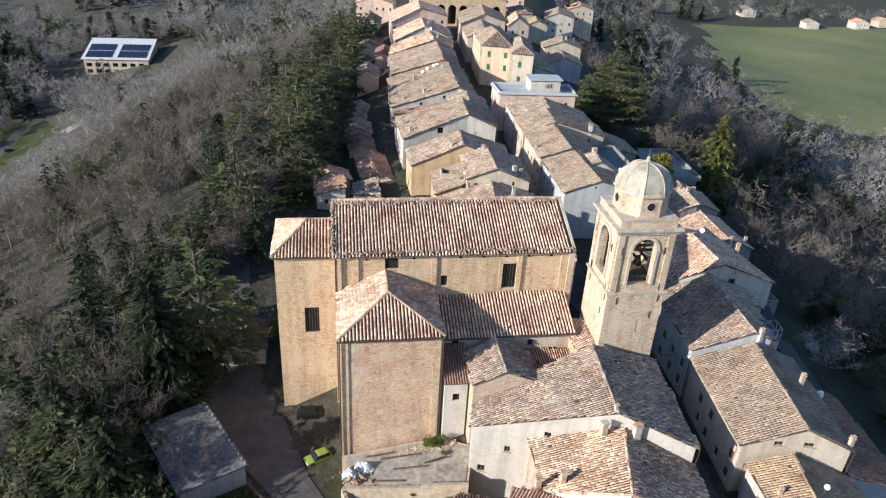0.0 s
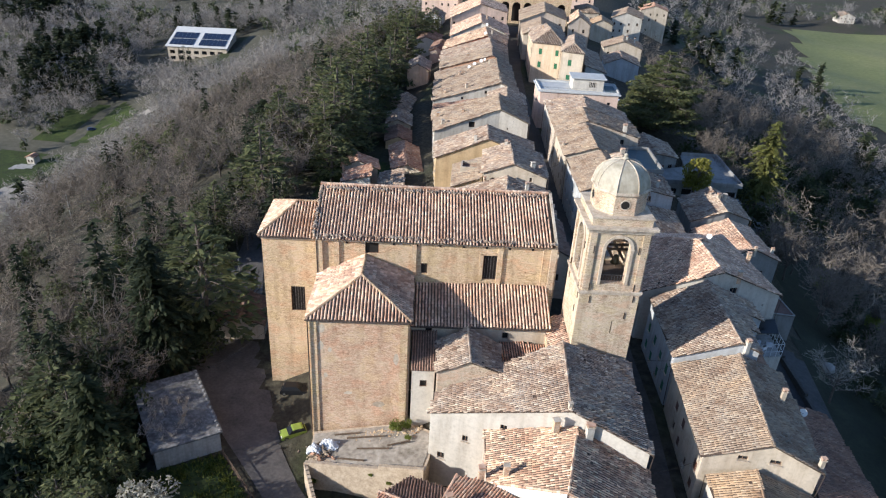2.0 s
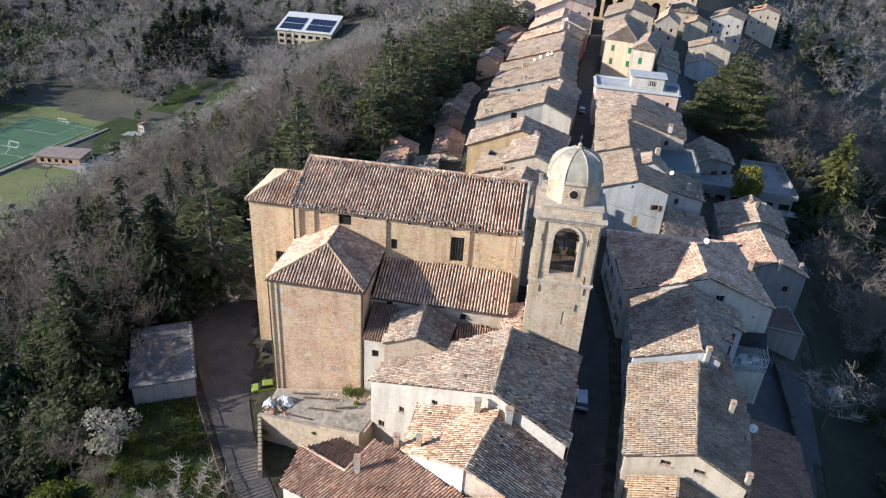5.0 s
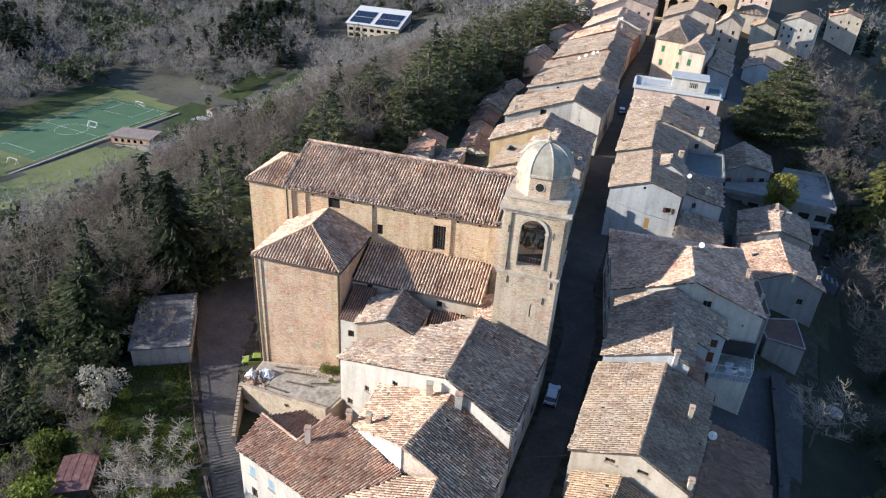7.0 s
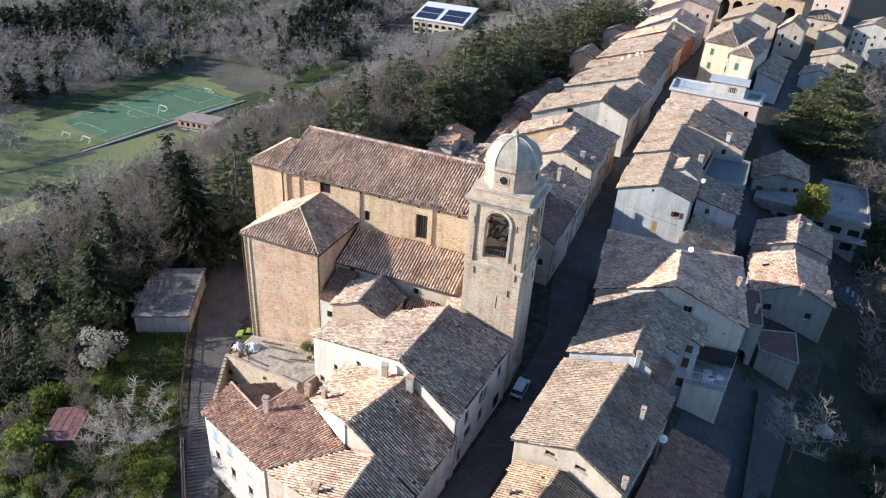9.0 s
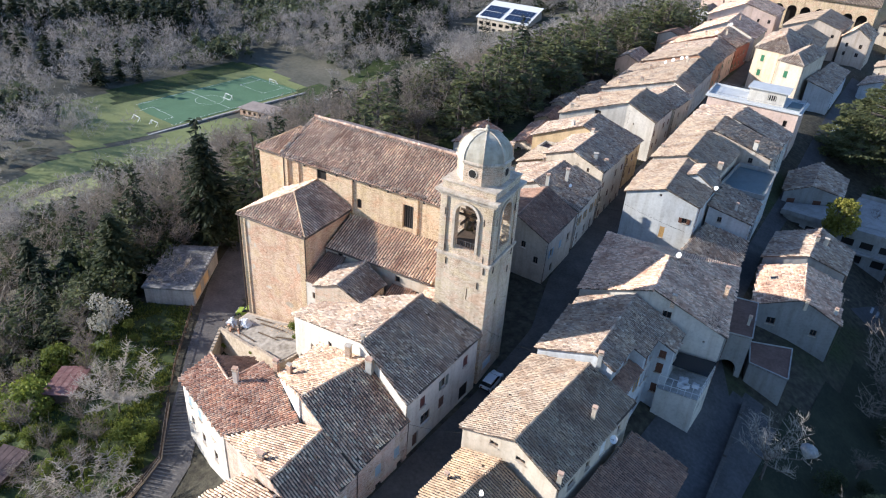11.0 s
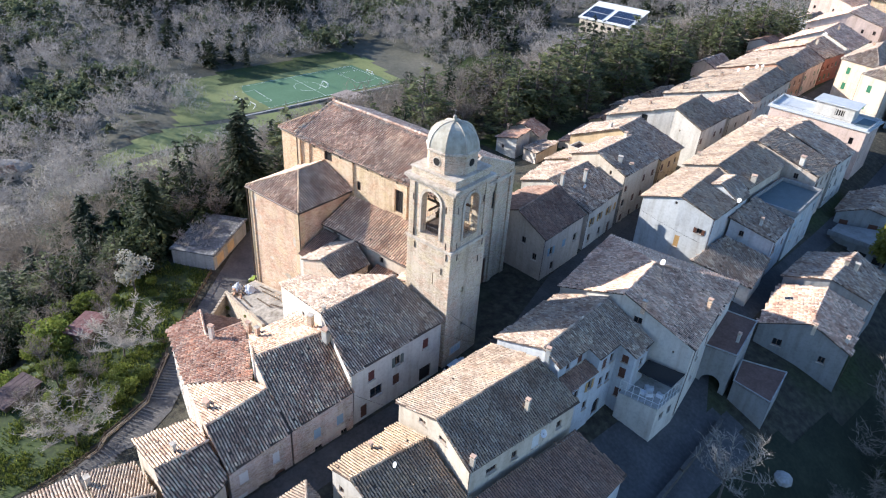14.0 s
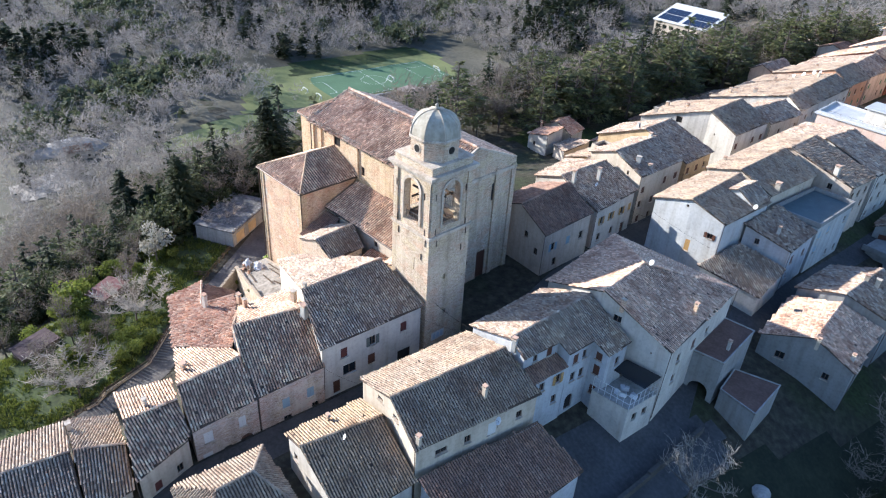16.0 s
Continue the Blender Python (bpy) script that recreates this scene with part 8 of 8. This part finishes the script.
for p, q in (((-122, 169.6), (-74.1, 172.9)), ((-122, 169.6), (-78, 96)), ((-122, 169.6), (-150, 200))):
    cable((*p, H(*p) + 8.6), (*q, H(*q) + 8.6), 0.8, 0.04)



# ---- on the roofs ----
def dish(x, y, z, r=0.45, az=-1.9):
    r *= 0.72
    e = thing("satellite_dish", (x, y, z), "white satellite dish on a short mast", "dish", "satellite dishes")
    g = Geo()
    g.tube((x, y, z - 1.1), (x, y, z), 0.03, 0.03, 5)
    part("mast", g, M["metal"], e)
    m = look((x, y, z), (x + math.cos(az) * 10, y + math.sin(az) * 10, z + 6))
    g = Geo()
    n = 14
    rings = [(0.0, 0.12), (0.5, 0.09), (1.0, 0.0)]
    for (r0, d0), (r1, d1) in zip(rings, rings[1:]):
        for i in range(n):
            w0, w1 = 6.2832 * i / n, 6.2832 * (i + 1) / n
            q = [m @ Vector((math.cos(w) * r * rr, math.sin(w) * r * rr, dd * r * 2)) for w, rr, dd in ((w0, r0, d0), (w0, r1, d1), (w1, r1, d1), (w1, r0, d0))]
            g.face(*q)
    part("reflector", g, M["chrome"], e)
    g = Geo()
    g.tube((x, y, z), m @ Vector((0, 0, -0.6 * r / 0.45)), 0.015, 0.015, 4)
    part("feed_arm", g, M["metal"], e)


# chimneys near the church
for x, y, z, h, w, mt in ((8.7, 50.2, 2.9, 1.2, 0.6, "w_white"), (11.6, 54.2, 3.4, 1.2, 0.6, "brick_red"), (14.2, 54.2, 4.4, 1.3, 0.55, "brick_red"), (46.6, 71.2, 6.2, 1.3, 0.5, "w_cream"), (45.6, 94.2, 10.0, 1.2, 0.55, "brick_red"), (49.7, 104.5, 8.0, 1.2, 0.55, "brick_red"),
                         (11.8, 117.2, 8.6, 1.5, 0.6, "w_white"), (12.9, 122.5, 8.4, 1.5, 0.6, "w_white"), (15.2, 133.8, 8.0, 1.2, 0.7, "w_white"), (48.2, 61.2, 4.8, 1.6, 0.5, "w_cream"), (22.8, 59.3, 6.6, 1.5, 0.8, "w_white"), (19.1, 59.4, 7.4, 0.9, 0.7, "brick_red"),
                         (22.4, 43.4, 3.8, 1.0, 0.6, "brick_red"), (21.2, 43.8, 3.2, 0.9, 0.5, "brick_red"), (54.1, 144.4, 1.8, 1.4, 0.7, "w_cream"), (55.6, 145.3, 1.6, 1.6, 0.7, "w_cream"), (38.2, 55.2, 2.9, 1.0, 0.4, "brick"), (20.4, 60.6, 8.9, 1.0, 0.4, "trim")):
    chimney(x, y, z, h, w, mt, HRNG.random() < 0.7, HRNG.uniform(0, 0.4))
# chimneys along the rows
for x, y, z, h, w, mt in ((40.0, 139.6, 5.0, 1.5, 0.5, "w_white"), (32.8, 148.5, 8.4, 1.3, 0.9, "w_cream"), (34.6, 165.0, 8.4, 1.9, 0.9, "w_white"), (13.6, 132.0, 9.3, 1.5, 0.8, "w_white"), (7.4, 142.0, 10.0, 1.2, 0.6, "w_white"), (4.4, 128.4, 6.8, 0.9, 0.5, "brick_red"),
                         (0.4, 146.4, 9.0, 1.3, 0.6, "w_white"), (-9.6, 164.2, 6.3, 1.3, 0.8, "w_cream"), (-11.8, 171.0, 6.1, 1.1, 0.7, "brick_red"), (-5.4, 170.0, 8.0, 0.9, 0.6, "brick_red"), (-8.0, 201.0, 6.1, 1.2, 0.8, "w_cream"), (-14.4, 200.0, 4.3, 1.1, 0.6, "brick_red"), (1.4, 202.4, 9.0, 0.9, 0.5, "w_cream"), (-12.0, 216.0, 6.0, 1.2, 0.7, "brick_red"), (-3.6, 222.0, 9.2, 1.0, 0.6, "w_cream"), (-12.0, 236.0, 7.6, 1.0, 0.6, "brick_red"), (-14.0, 248.0, 7.0, 1.1, 0.6, "w_cream"), (-6.5, 263.0, 10.9, 1.0, 0.6, "w_cream"), (-15.0, 268.0, 8.4, 1.1, 0.7, "brick_red"), (-11.0, 290.0, 11.4, 1.0, 0.6, "brick_red"), (20.0, 150.0, 8.4, 1.0, 0.5, "w_cream"), (12.0, 256.0, 15.6, 1.0, 0.6, "brick_red"), (46.0, 294.0, 6.6, 1.6, 0.6, "w_white"), (49.4, 296.0, 5.6, 1.6, 0.6, "w_white")):
    chimney(x, y, z, h, w, mt, HRNG.random() < 0.7, HRNG.uniform(0, 0.4))
# chimneys further off
for x, y, z, h, w, mt in ((-20.0, 292.0, 8.2, 1.1, 0.6, "w_white"), (9.0, 281.0, 10.4, 1.0, 0.6, "brick_red"), (16.0, 305.0, 11.2, 1.0, 0.7, "brick_red"), (-30.4, 147.4, -1.8, 1.2, 0.5, "brick_red"), (26.0, 38.0, 4.0, 0.9, 0.5, "w_cream"), (21.0, 30.0, -0.2, 1.0, 0.6, "w_cream"),
                         (43.4, 77.9, 8.4, 1.2, 0.55, "w_white"), (53.0, 110.0, 1.9, 0.9, 0.4, "w_white"), (62.2, 128.5, -1.8, 1.0, 0.5, "w_white"), (58.0, 125.6, -0.6, 1.0, 0.5, "w_cream")):
    chimney(x, y, z, h, w, mt, HRNG.random() < 0.7, HRNG.uniform(0, 0.4))
for x, y, z, r in ((42.3, 102.7, 12.4, 0.6), (36.2, 136.6, 9.6, 0.6), (49.5, 71.2, 4.7, 0.7), (42.8, 55.0, 4.9, 0.45), (15.4, 119.4, 8.6, 0.5), (-8.4, 223.2, 8.4, 0.8), (-6.4, 224.6, 9.2, 0.8), (-9.8, 221.0, 7.8, 0.7), (-5.4, 226.0, 9.4, 0.6), (-8.5, 258.6, 11.6, 0.8), (-9.6, 276.0, 11.6, 0.8)):
    dish(x, y, z, r)
for x, y, z in ((43.0, 102.0, 11.4), (24.0, 146.0, 10.0), (50.8, 128.6, -1.0), (8.0, 158.0, 9.4), (-2.0, 206.0, 10.0), (62.6, 130.0, -1.6), (14.0, 124.0, 8.6), (36.0, 150.0, 7.6)):
    e = thing("antenna", (x, y, z), "thin metal television aerial on a mast", "antenna", "roof aerials")
    g = Geo()
    g.tube((x, y, z - 0.4), (x, y, z + 2.6), 0.025, 0.02, 4)
    part("mast", g, M["metal"], e)
    g = Geo()
    g.tube((x - 0.6, y, z + 2.4), (x + 0.6, y, z + 2.4), 0.015, 0.015, 4)
    part("boom", g, M["metal"], e)
    for k in range(6):
        g = Geo()
        g.tube((x - 0.5 + k * 0.2, y - 0.25, z + 2.4), (x - 0.5 + k * 0.2, y + 0.25, z + 2.4), 0.01, 0.01, 3)
        part("element", g, M["metal"], e)
# rooflights
for x, y, z in ((51.4, 131.2, -1.2), (53.2, 127.4, -1.4)):
    e = thing("rooflight", (x, y, z), "small raised rooflight in a clay roof", "window", "rooflights")
    g = Geo()
    g.box((0, 0, 0), (1.5, 1.1, 0.5), m=Matrix.Translation((x, y, z + 0.3)) @ Euler((0, -0.3, 0.4)).to_matrix().to_4x4())
    part("frame", g, M["w_cream"], e)
    g = Geo()
    g.box((0, 0, 0), (1.2, 0.8, 0.04), m=Matrix.Translation((x, y, z + 0.3)) @ Euler((0, -0.3, 0.4)).to_matrix().to_4x4() @ Matrix.Translation((0, 0, 0.27)))
    part("pane", g, M["glass"], e)

# ---- yard side of the eastern row ----
con = thing("annex", (50.8, 92, -6), "pale plastered annex with a glazed conservatory on top", "annex")
ap = [(48.0, 88.6), (53.2, 90.0), (53.0, 95.6), (48.2, 94.2)]
g = Geo()
for i in range(4):
    wall_face(g, ap[i], ap[(i + 1) % 4], -10, 0.0, 0.0, [(1.2, 2.1, -2.8, -1.4, "rect"), (3.2, 4.1, -2.8, -1.4, "rect")] if i == 1 else [])
part("wall", g, M["w_white"], con)
g = Geo()
g.prism(ap, -0.1, 0.05)
part("deck", g, M["concrete"], con)
g = Geo()
for i in range(4):
    a, b = ap[i], ap[(i + 1) % 4]
    for k in range(6):
        x, y = a[0] + (b[0] - a[0]) * k / 6, a[1] + (b[1] - a[1]) * k / 6
        g.tube((x, y, 0), (x, y, 2.2), 0.04, 0.04, 4)
    for z in (0.9, 2.2):
        g.tube((*a, z), (*b, z), 0.04, 0.04, 4)
part("frame", g, M["s_whitesh"], con, "white glazing frame")
g = Geo()
g.prism([(47.9, 91.6), (53.0, 92.6), (53.0, 95.6), (48.2, 94.2)], [2.25, 2.25, 2.9, 2.9], [2.3, 2.3, 2.95, 2.95])
part("glass_roof", g, M["glass"], con)
for k in range(7):
    g = Geo()
    g.box((49.2 + HRNG.uniform(0, 3.2), 90.4 + HRNG.uniform(0, 2.5), 0.35), (HRNG.uniform(0.3, 0.9), HRNG.uniform(0.3, 0.8), 0.6), HRNG.uniform(0, 1.5))
    part("crate", g, M["plastic"], con)
for poly, z, lbl in (([(50.4, 105.6), (54.6, 107.0), (52.3, 117.2), (48.0, 116.0)], 1.4, "flat-roofed annex with brown terrace and archway"), ([(55.3, 107.2), (60.9, 107.2), (59.3, 115.4), (53.7, 112.6)], -2.9, "low flat annex with a brown terrace")):
    e = thing("annex", (poly[0][0], poly[0][1], -8), lbl, "annex", "flat annexes")
    g = Geo()
    for i in range(4):
        wall_face(g, poly[i], poly[(i + 1) % 4], -12, z, z, [(0.7, 3.6, -8.5, -3.4, "arch")] if i == 0 and z > 0 else [], 1.5)
    # dim plaster again: yard shade painted into the wall colour
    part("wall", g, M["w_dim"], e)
    g = Geo()
    g.prism(poly, z - 0.2, z + 0.03)
    part("terrace_floor", g, M["tile_floor"], e, "reddish-brown terrace floor")
    g = Geo()
    for a, b in zip(poly, poly[1:] + poly[:1]):
        g.tube((*a, z + 0.08), (*b, z + 0.08), 0.12, 0.12, 4)
    part("kerb", g, M["concrete"], e)
# step in the grey house's yard front: a lean-to between two walls
house([(45.2, 78.4, 6.1), (47.2, 78.4, 5.1), (46.9, 84.4, 5.1), (44.9, 84.0, 6.0)], [(0, 1, 2, 3)], -6, "w_grey", "tile_brown", "small lean-to roof on the yard front", category="annex", group="", over=0.12, gut=False,
      wins=[(1, 1.6, 2.9, 0.9, 1.4, "dark"), (1, 4.4, 2.9, 0.9, 1.5, "o_tan"), (1, 4.2, -0.4, 0.9, 1.4, "dark")])
yw = thing("yard_wall", (59, 86, -6), "low dark stone wall at the yard's edge", "wall")
for (a, b), (c, d2) in zip([(60.4, 70), (59.6, 80), (58.6, 90), (57.6, 99)], [(59.6, 80), (58.6, 90), (57.6, 99), (57.2, 102)]):
    g = Geo()
    z = H((a + c) / 2, (b + d2) / 2)
    g.box(((a + c) / 2, (b + d2) / 2, z), (math.hypot(c - a, d2 - b) + 0.3, 0.5, 2.4), math.atan2(d2 - b, c - a))
    # shade-darkened paving colour reused to dim this wall
    part("wall_length", g, M["paving"], yw)
tank = thing("water_tank", (66, 101, -10), "pale blue tarpaulin over a small stack", "tarpaulin")
g = Geo()
z = H(67, 103)
g.lathe((67, 103, z), [(1.3, 0), (1.2, 0.6), (0.6, 1.0), (0.1, 1.1)], 9)
part("sheet", g, M["concrete"], tank)

# ---- sports ground in the valley ----
PZ = -75.55
A1, B1, C1, D1 = (-296, 186), (-254, 185), (-256, 284), (-299, 282)
pitch = thing("football_pitch", (-276, 234, PZ), "green artificial football pitch with white lines", "pitch")
g = Geo()
g.prism([A1, B1, C1, D1], PZ - 0.9, PZ)
part("turf", g, M["turf"], pitch)


def lerp2(u, v):
    x = (A1[0] * (1 - u) + B1[0] * u) * (1 - v) + (D1[0] * (1 - u) + C1[0] * u) * v
    y = (A1[1] * (1 - u) + B1[1] * u) * (1 - v) + (D1[1] * (1 - u) + C1[1] * u) * v
    return Vector((x, y, PZ + 0.02))


def stripe(pts, w=0.15):
    g = Geo()
    for p, q in zip(pts, pts[1:]):
        d = (q - p).normalized()
        n = Vector((-d.y, d.x, 0)) * w / 2
        g.face(p - n, q - n, q + n, p + n)
    part("line", g, M["line"], pitch)


for l in ([(0.03, 0.03), (0.97, 0.03), (0.97, 0.97), (0.03, 0.97), (0.03, 0.03)], [(0.03, 0.5), (0.97, 0.5)], [(0.25, 0.03), (0.25, 0.19), (0.75, 0.19), (0.75, 0.03)], [(0.25, 0.97), (0.25, 0.81), (0.75, 0.81), (0.75, 0.97)]):
    stripe([lerp2(*p) for p in l])
stripe([lerp2(0.5, 0.5) + Vector((math.cos(w * 0.2094) * 8, math.sin(w * 0.2094) * 8, 0)) for w in range(31)])
for u, v, s in ((0.55, 0.02, 1), (0.62, 0.60, 1), (0.5, 0.98, -1), (0.85, 0.05, 1)):
    e = thing("football_goal", tuple(lerp2(u, v)), "white football goal frame with net", "goal", "football goals")
    p = lerp2(u, v)
    g = Geo()
    for a, b in (((-3, 0, 0), (-3, 0, 2.3)), ((3, 0, 0), (3, 0, 2.3)), ((-3, 0, 2.3), (3, 0, 2.3)), ((-3, 0, 2.3), (-3, -1.6 * s, 0)), ((3, 0, 2.3), (3, -1.6 * s, 0)), ((-3, -1.6 * s, 0), (3, -1.6 * s, 0))):
        g.tube(p + Vector(a), p + Vector(b), 0.14, 0.14, 5)
    part("frame", g, M["line"], e)
wallp = thing("boundary_wall", (-248, 190, PZ), "pale low wall along the pitch", "wall")
for a, b in (((-242, 138), (-250, 180)), ((-250, 180), (-251, 228)), ((-251, 228), (-250, 284))):
    g = Geo()
    g.box(((a[0] + b[0]) / 2, (a[1] + b[1]) / 2, PZ + 0.1), (math.hypot(b[0] - a[0], b[1] - a[1]), 1.3, 0.9), math.atan2(b[1] - a[1], b[0] - a[0]))
    part("wall_length", g, M["concrete"], wallp)
M["clubroof"] = surface("brown_felt", (0.22, 0.17, 0.14), (0.31, 0.25, 0.21), (0.38, 0.32, 0.27), 0.3, 1.0)
club = thing("clubhouse", (-236, 240, PZ), "low brick clubhouse with a dark flat roof", "building")
g = Geo()
cp = [(-246, 233), (-226, 239), (-230, 250), (-249, 244)]
for i in range(4):
    wall_face(g, cp[i], cp[(i + 1) % 4], PZ - 2, PZ + 3.4, PZ + 3.4, [(2 + k * 3.4, 3.6 + k * 3.4, PZ + 0.6, PZ + 2.3, "rect") for k in range(5)] if i == 0 else [])
part("wall", g, M["brick_red"], club)
g = Geo()
g.prism([(-247, 232), (-225, 238.6), (-229, 251), (-250, 245)], PZ + 3.4, PZ + 3.7)
part("roof", g, M["clubroof"], club)
for x, y, w, l, h, mt, rf, lab in ((-232, 291, 4.5, 5, 3.6, "w_white", "tile_red", "small white hut beside the pitch"), (-175, 356, 9, 14, 3.2, "w_white", "tile_brown", "white low house by the valley road"), (-232, 60, 8, 12, 4.0, "w_cream", "tile_red", "cream house with red roof in the valley"),
                                  (374, 766, 14, 16, 6.5, "w_white", "tile_pale", "white villa beyond the meadow"), (424, 764, 15, 18, 6.5, "w_white", "tile_red", "white villa with red roof beyond the meadow"), (462, 790, 14, 18, 6.0, "w_cream", "tile_red", "cream villa beyond the meadow"), (330, 830, 16, 20, 7, "w_white", "tile_pale", "white house on the far hillside"),
                                  (-205, 700, 22, 30, 16, "w_grey", "tile_grey", "tall grey apartment block far off"), (-115, 690, 60, 20, 8, "w_white", "tile_grey", "long white building far off"), (-330, 690, 24, 40, 9, "w_beige", "tile_brown", "beige building on far slope"), (-260, 720, 40, 18, 8, "w_white", "tile_pale", "white building on far slope"), (30, 420, 16, 22, 9, "w_pink", "tile_pale", "pink house on the ridge")):
    z = H(x, y)
    gable((x - w / 2, y - l / 2, z + h), (x, y - l / 2, z + h + w * 0.2), (x + w / 2, y - l / 2, z + h), (x + w / 2, y + l / 2, z + h), (x, y + l / 2, z + h + w * 0.2), (x - w / 2, y + l / 2, z + h), z - 1, mt, rf, lab, group="outlying houses", pitch=0.6, gut=False,
          auto={0: ("dark", z + 1.0, 3.0, max(1, int(h / 3.2))), 1: ("dark", z + 1.0, 3.0, max(1, int(h / 3.2))), 2: ("dark", z + 1.0, 3.0, max(1, int(h / 3.2)))})
vault = thing("vaulted_hall", (-240, 58, -74), "grey vaulted tunnel hall in the valley", "hall")
g = Geo()
n = 12
z = H(-241, 58)
for k in range(n):
    w0, w1 = math.pi * k / n, math.pi * (k + 1) / n
    for i in range(8):
        y0, y1 = 42 + i * 4, 46 + i * 4
        f0, f1 = [math.sqrt(max(0.05, 1 - ((yy - 58) / 16.2) ** 2)) for yy in (y0, y1)]
        g.face(*[(-243 + math.cos(w) * 9 * f, yy, z - 1 + math.sin(w) * 5.5 * f) for w, yy, f in ((w0, y0, f0), (w1, y0, f0), (w1, y1, f1), (w0, y1, f1))])
part("shell", g, M["concrete"], vault)
patch("car_park", [(-215, 30), (-195, 34), (-200, 56), (-222, 52)], M["gravel"], "pale gravel yard in the valley", 3, 0.6)

# ---- school with solar panels ----
sch = thing("school", (-213, 442, -60), "pale school building with solar panels on its roof", "school")
sp = [(-232, 432), (-194, 438.6), (-198, 464), (-236, 457)]
g = Geo()
for i in range(4):
    p0, p1 = Vector(sp[i]), Vector(sp[(i + 1) % 4])
    L = (p1 - p0).length
    hl = []
    for r in range(3):
        for k in range(int(L / 5.2)):
            hl.append((1.4 + k * 5.2, 4.6 + k * 5.2, -58.5 + r * 4.0, -56.3 + r * 4.0, "rect"))
    zt = (-46.0, -46.0, -38.4, -38.4)
    wall_face(g, sp[i], sp[(i + 1) % 4], -68, zt[i], zt[(i + 1) % 4], hl if i < 2 else [])
part("wall", g, M["w_cream"], sch)
g = Geo()
g.prism([(-230, 434), (-196, 440), (-200, 462), (-234, 455)], -66, -46.2)
part("inner_block", g, M["glass"], sch)
g = Geo()
g.prism([(-233, 431), (-193, 437.8), (-197.4, 465), (-237, 458)], [-46, -46, -38.4, -38.4], [-45.6, -45.6, -38.0, -38.0])
part("roof", g, M["s_whitesh"], sch)
for u0, u1 in ((0.05, 0.44), (0.52, 0.95)):
    for k in range(6):
        for r in range(2):
            a, b = u0 + (u1 - u0) * k / 6, u0 + (u1 - u0) * (k + 0.93) / 6
            v0, v1 = 0.08 + r * 0.32, 0.37 + r * 0.32

            def rp(u, v):
                x = -233 + 40 * u - 4.2 * v
                y = 431 + 6.8 * u + 27.1 * v
                return (x, y, -45.5 + 7.6 * v)
            g = Geo()
            q = [rp(a, v0), rp(b, v0), rp(b, v1), rp(a, v1)]
            g.prism([(p[0], p[1]) for p in q], [p[2] for p in q], [p[2] + 0.15 for p in q])
            part("solar_panel", g, M["solar"], sch)
g = Geo()
g.prism([(-193.5, 441), (-166, 446), (-168, 462), (-196, 458)], -66, -52)
part("wing", g, M["w_blue"], sch)
g = Geo()
g.prism([(-193.5, 440), (-165, 445), (-167, 463), (-196, 459)], -52, -51.6)
part("wing_roof", g, M["concrete"], sch)
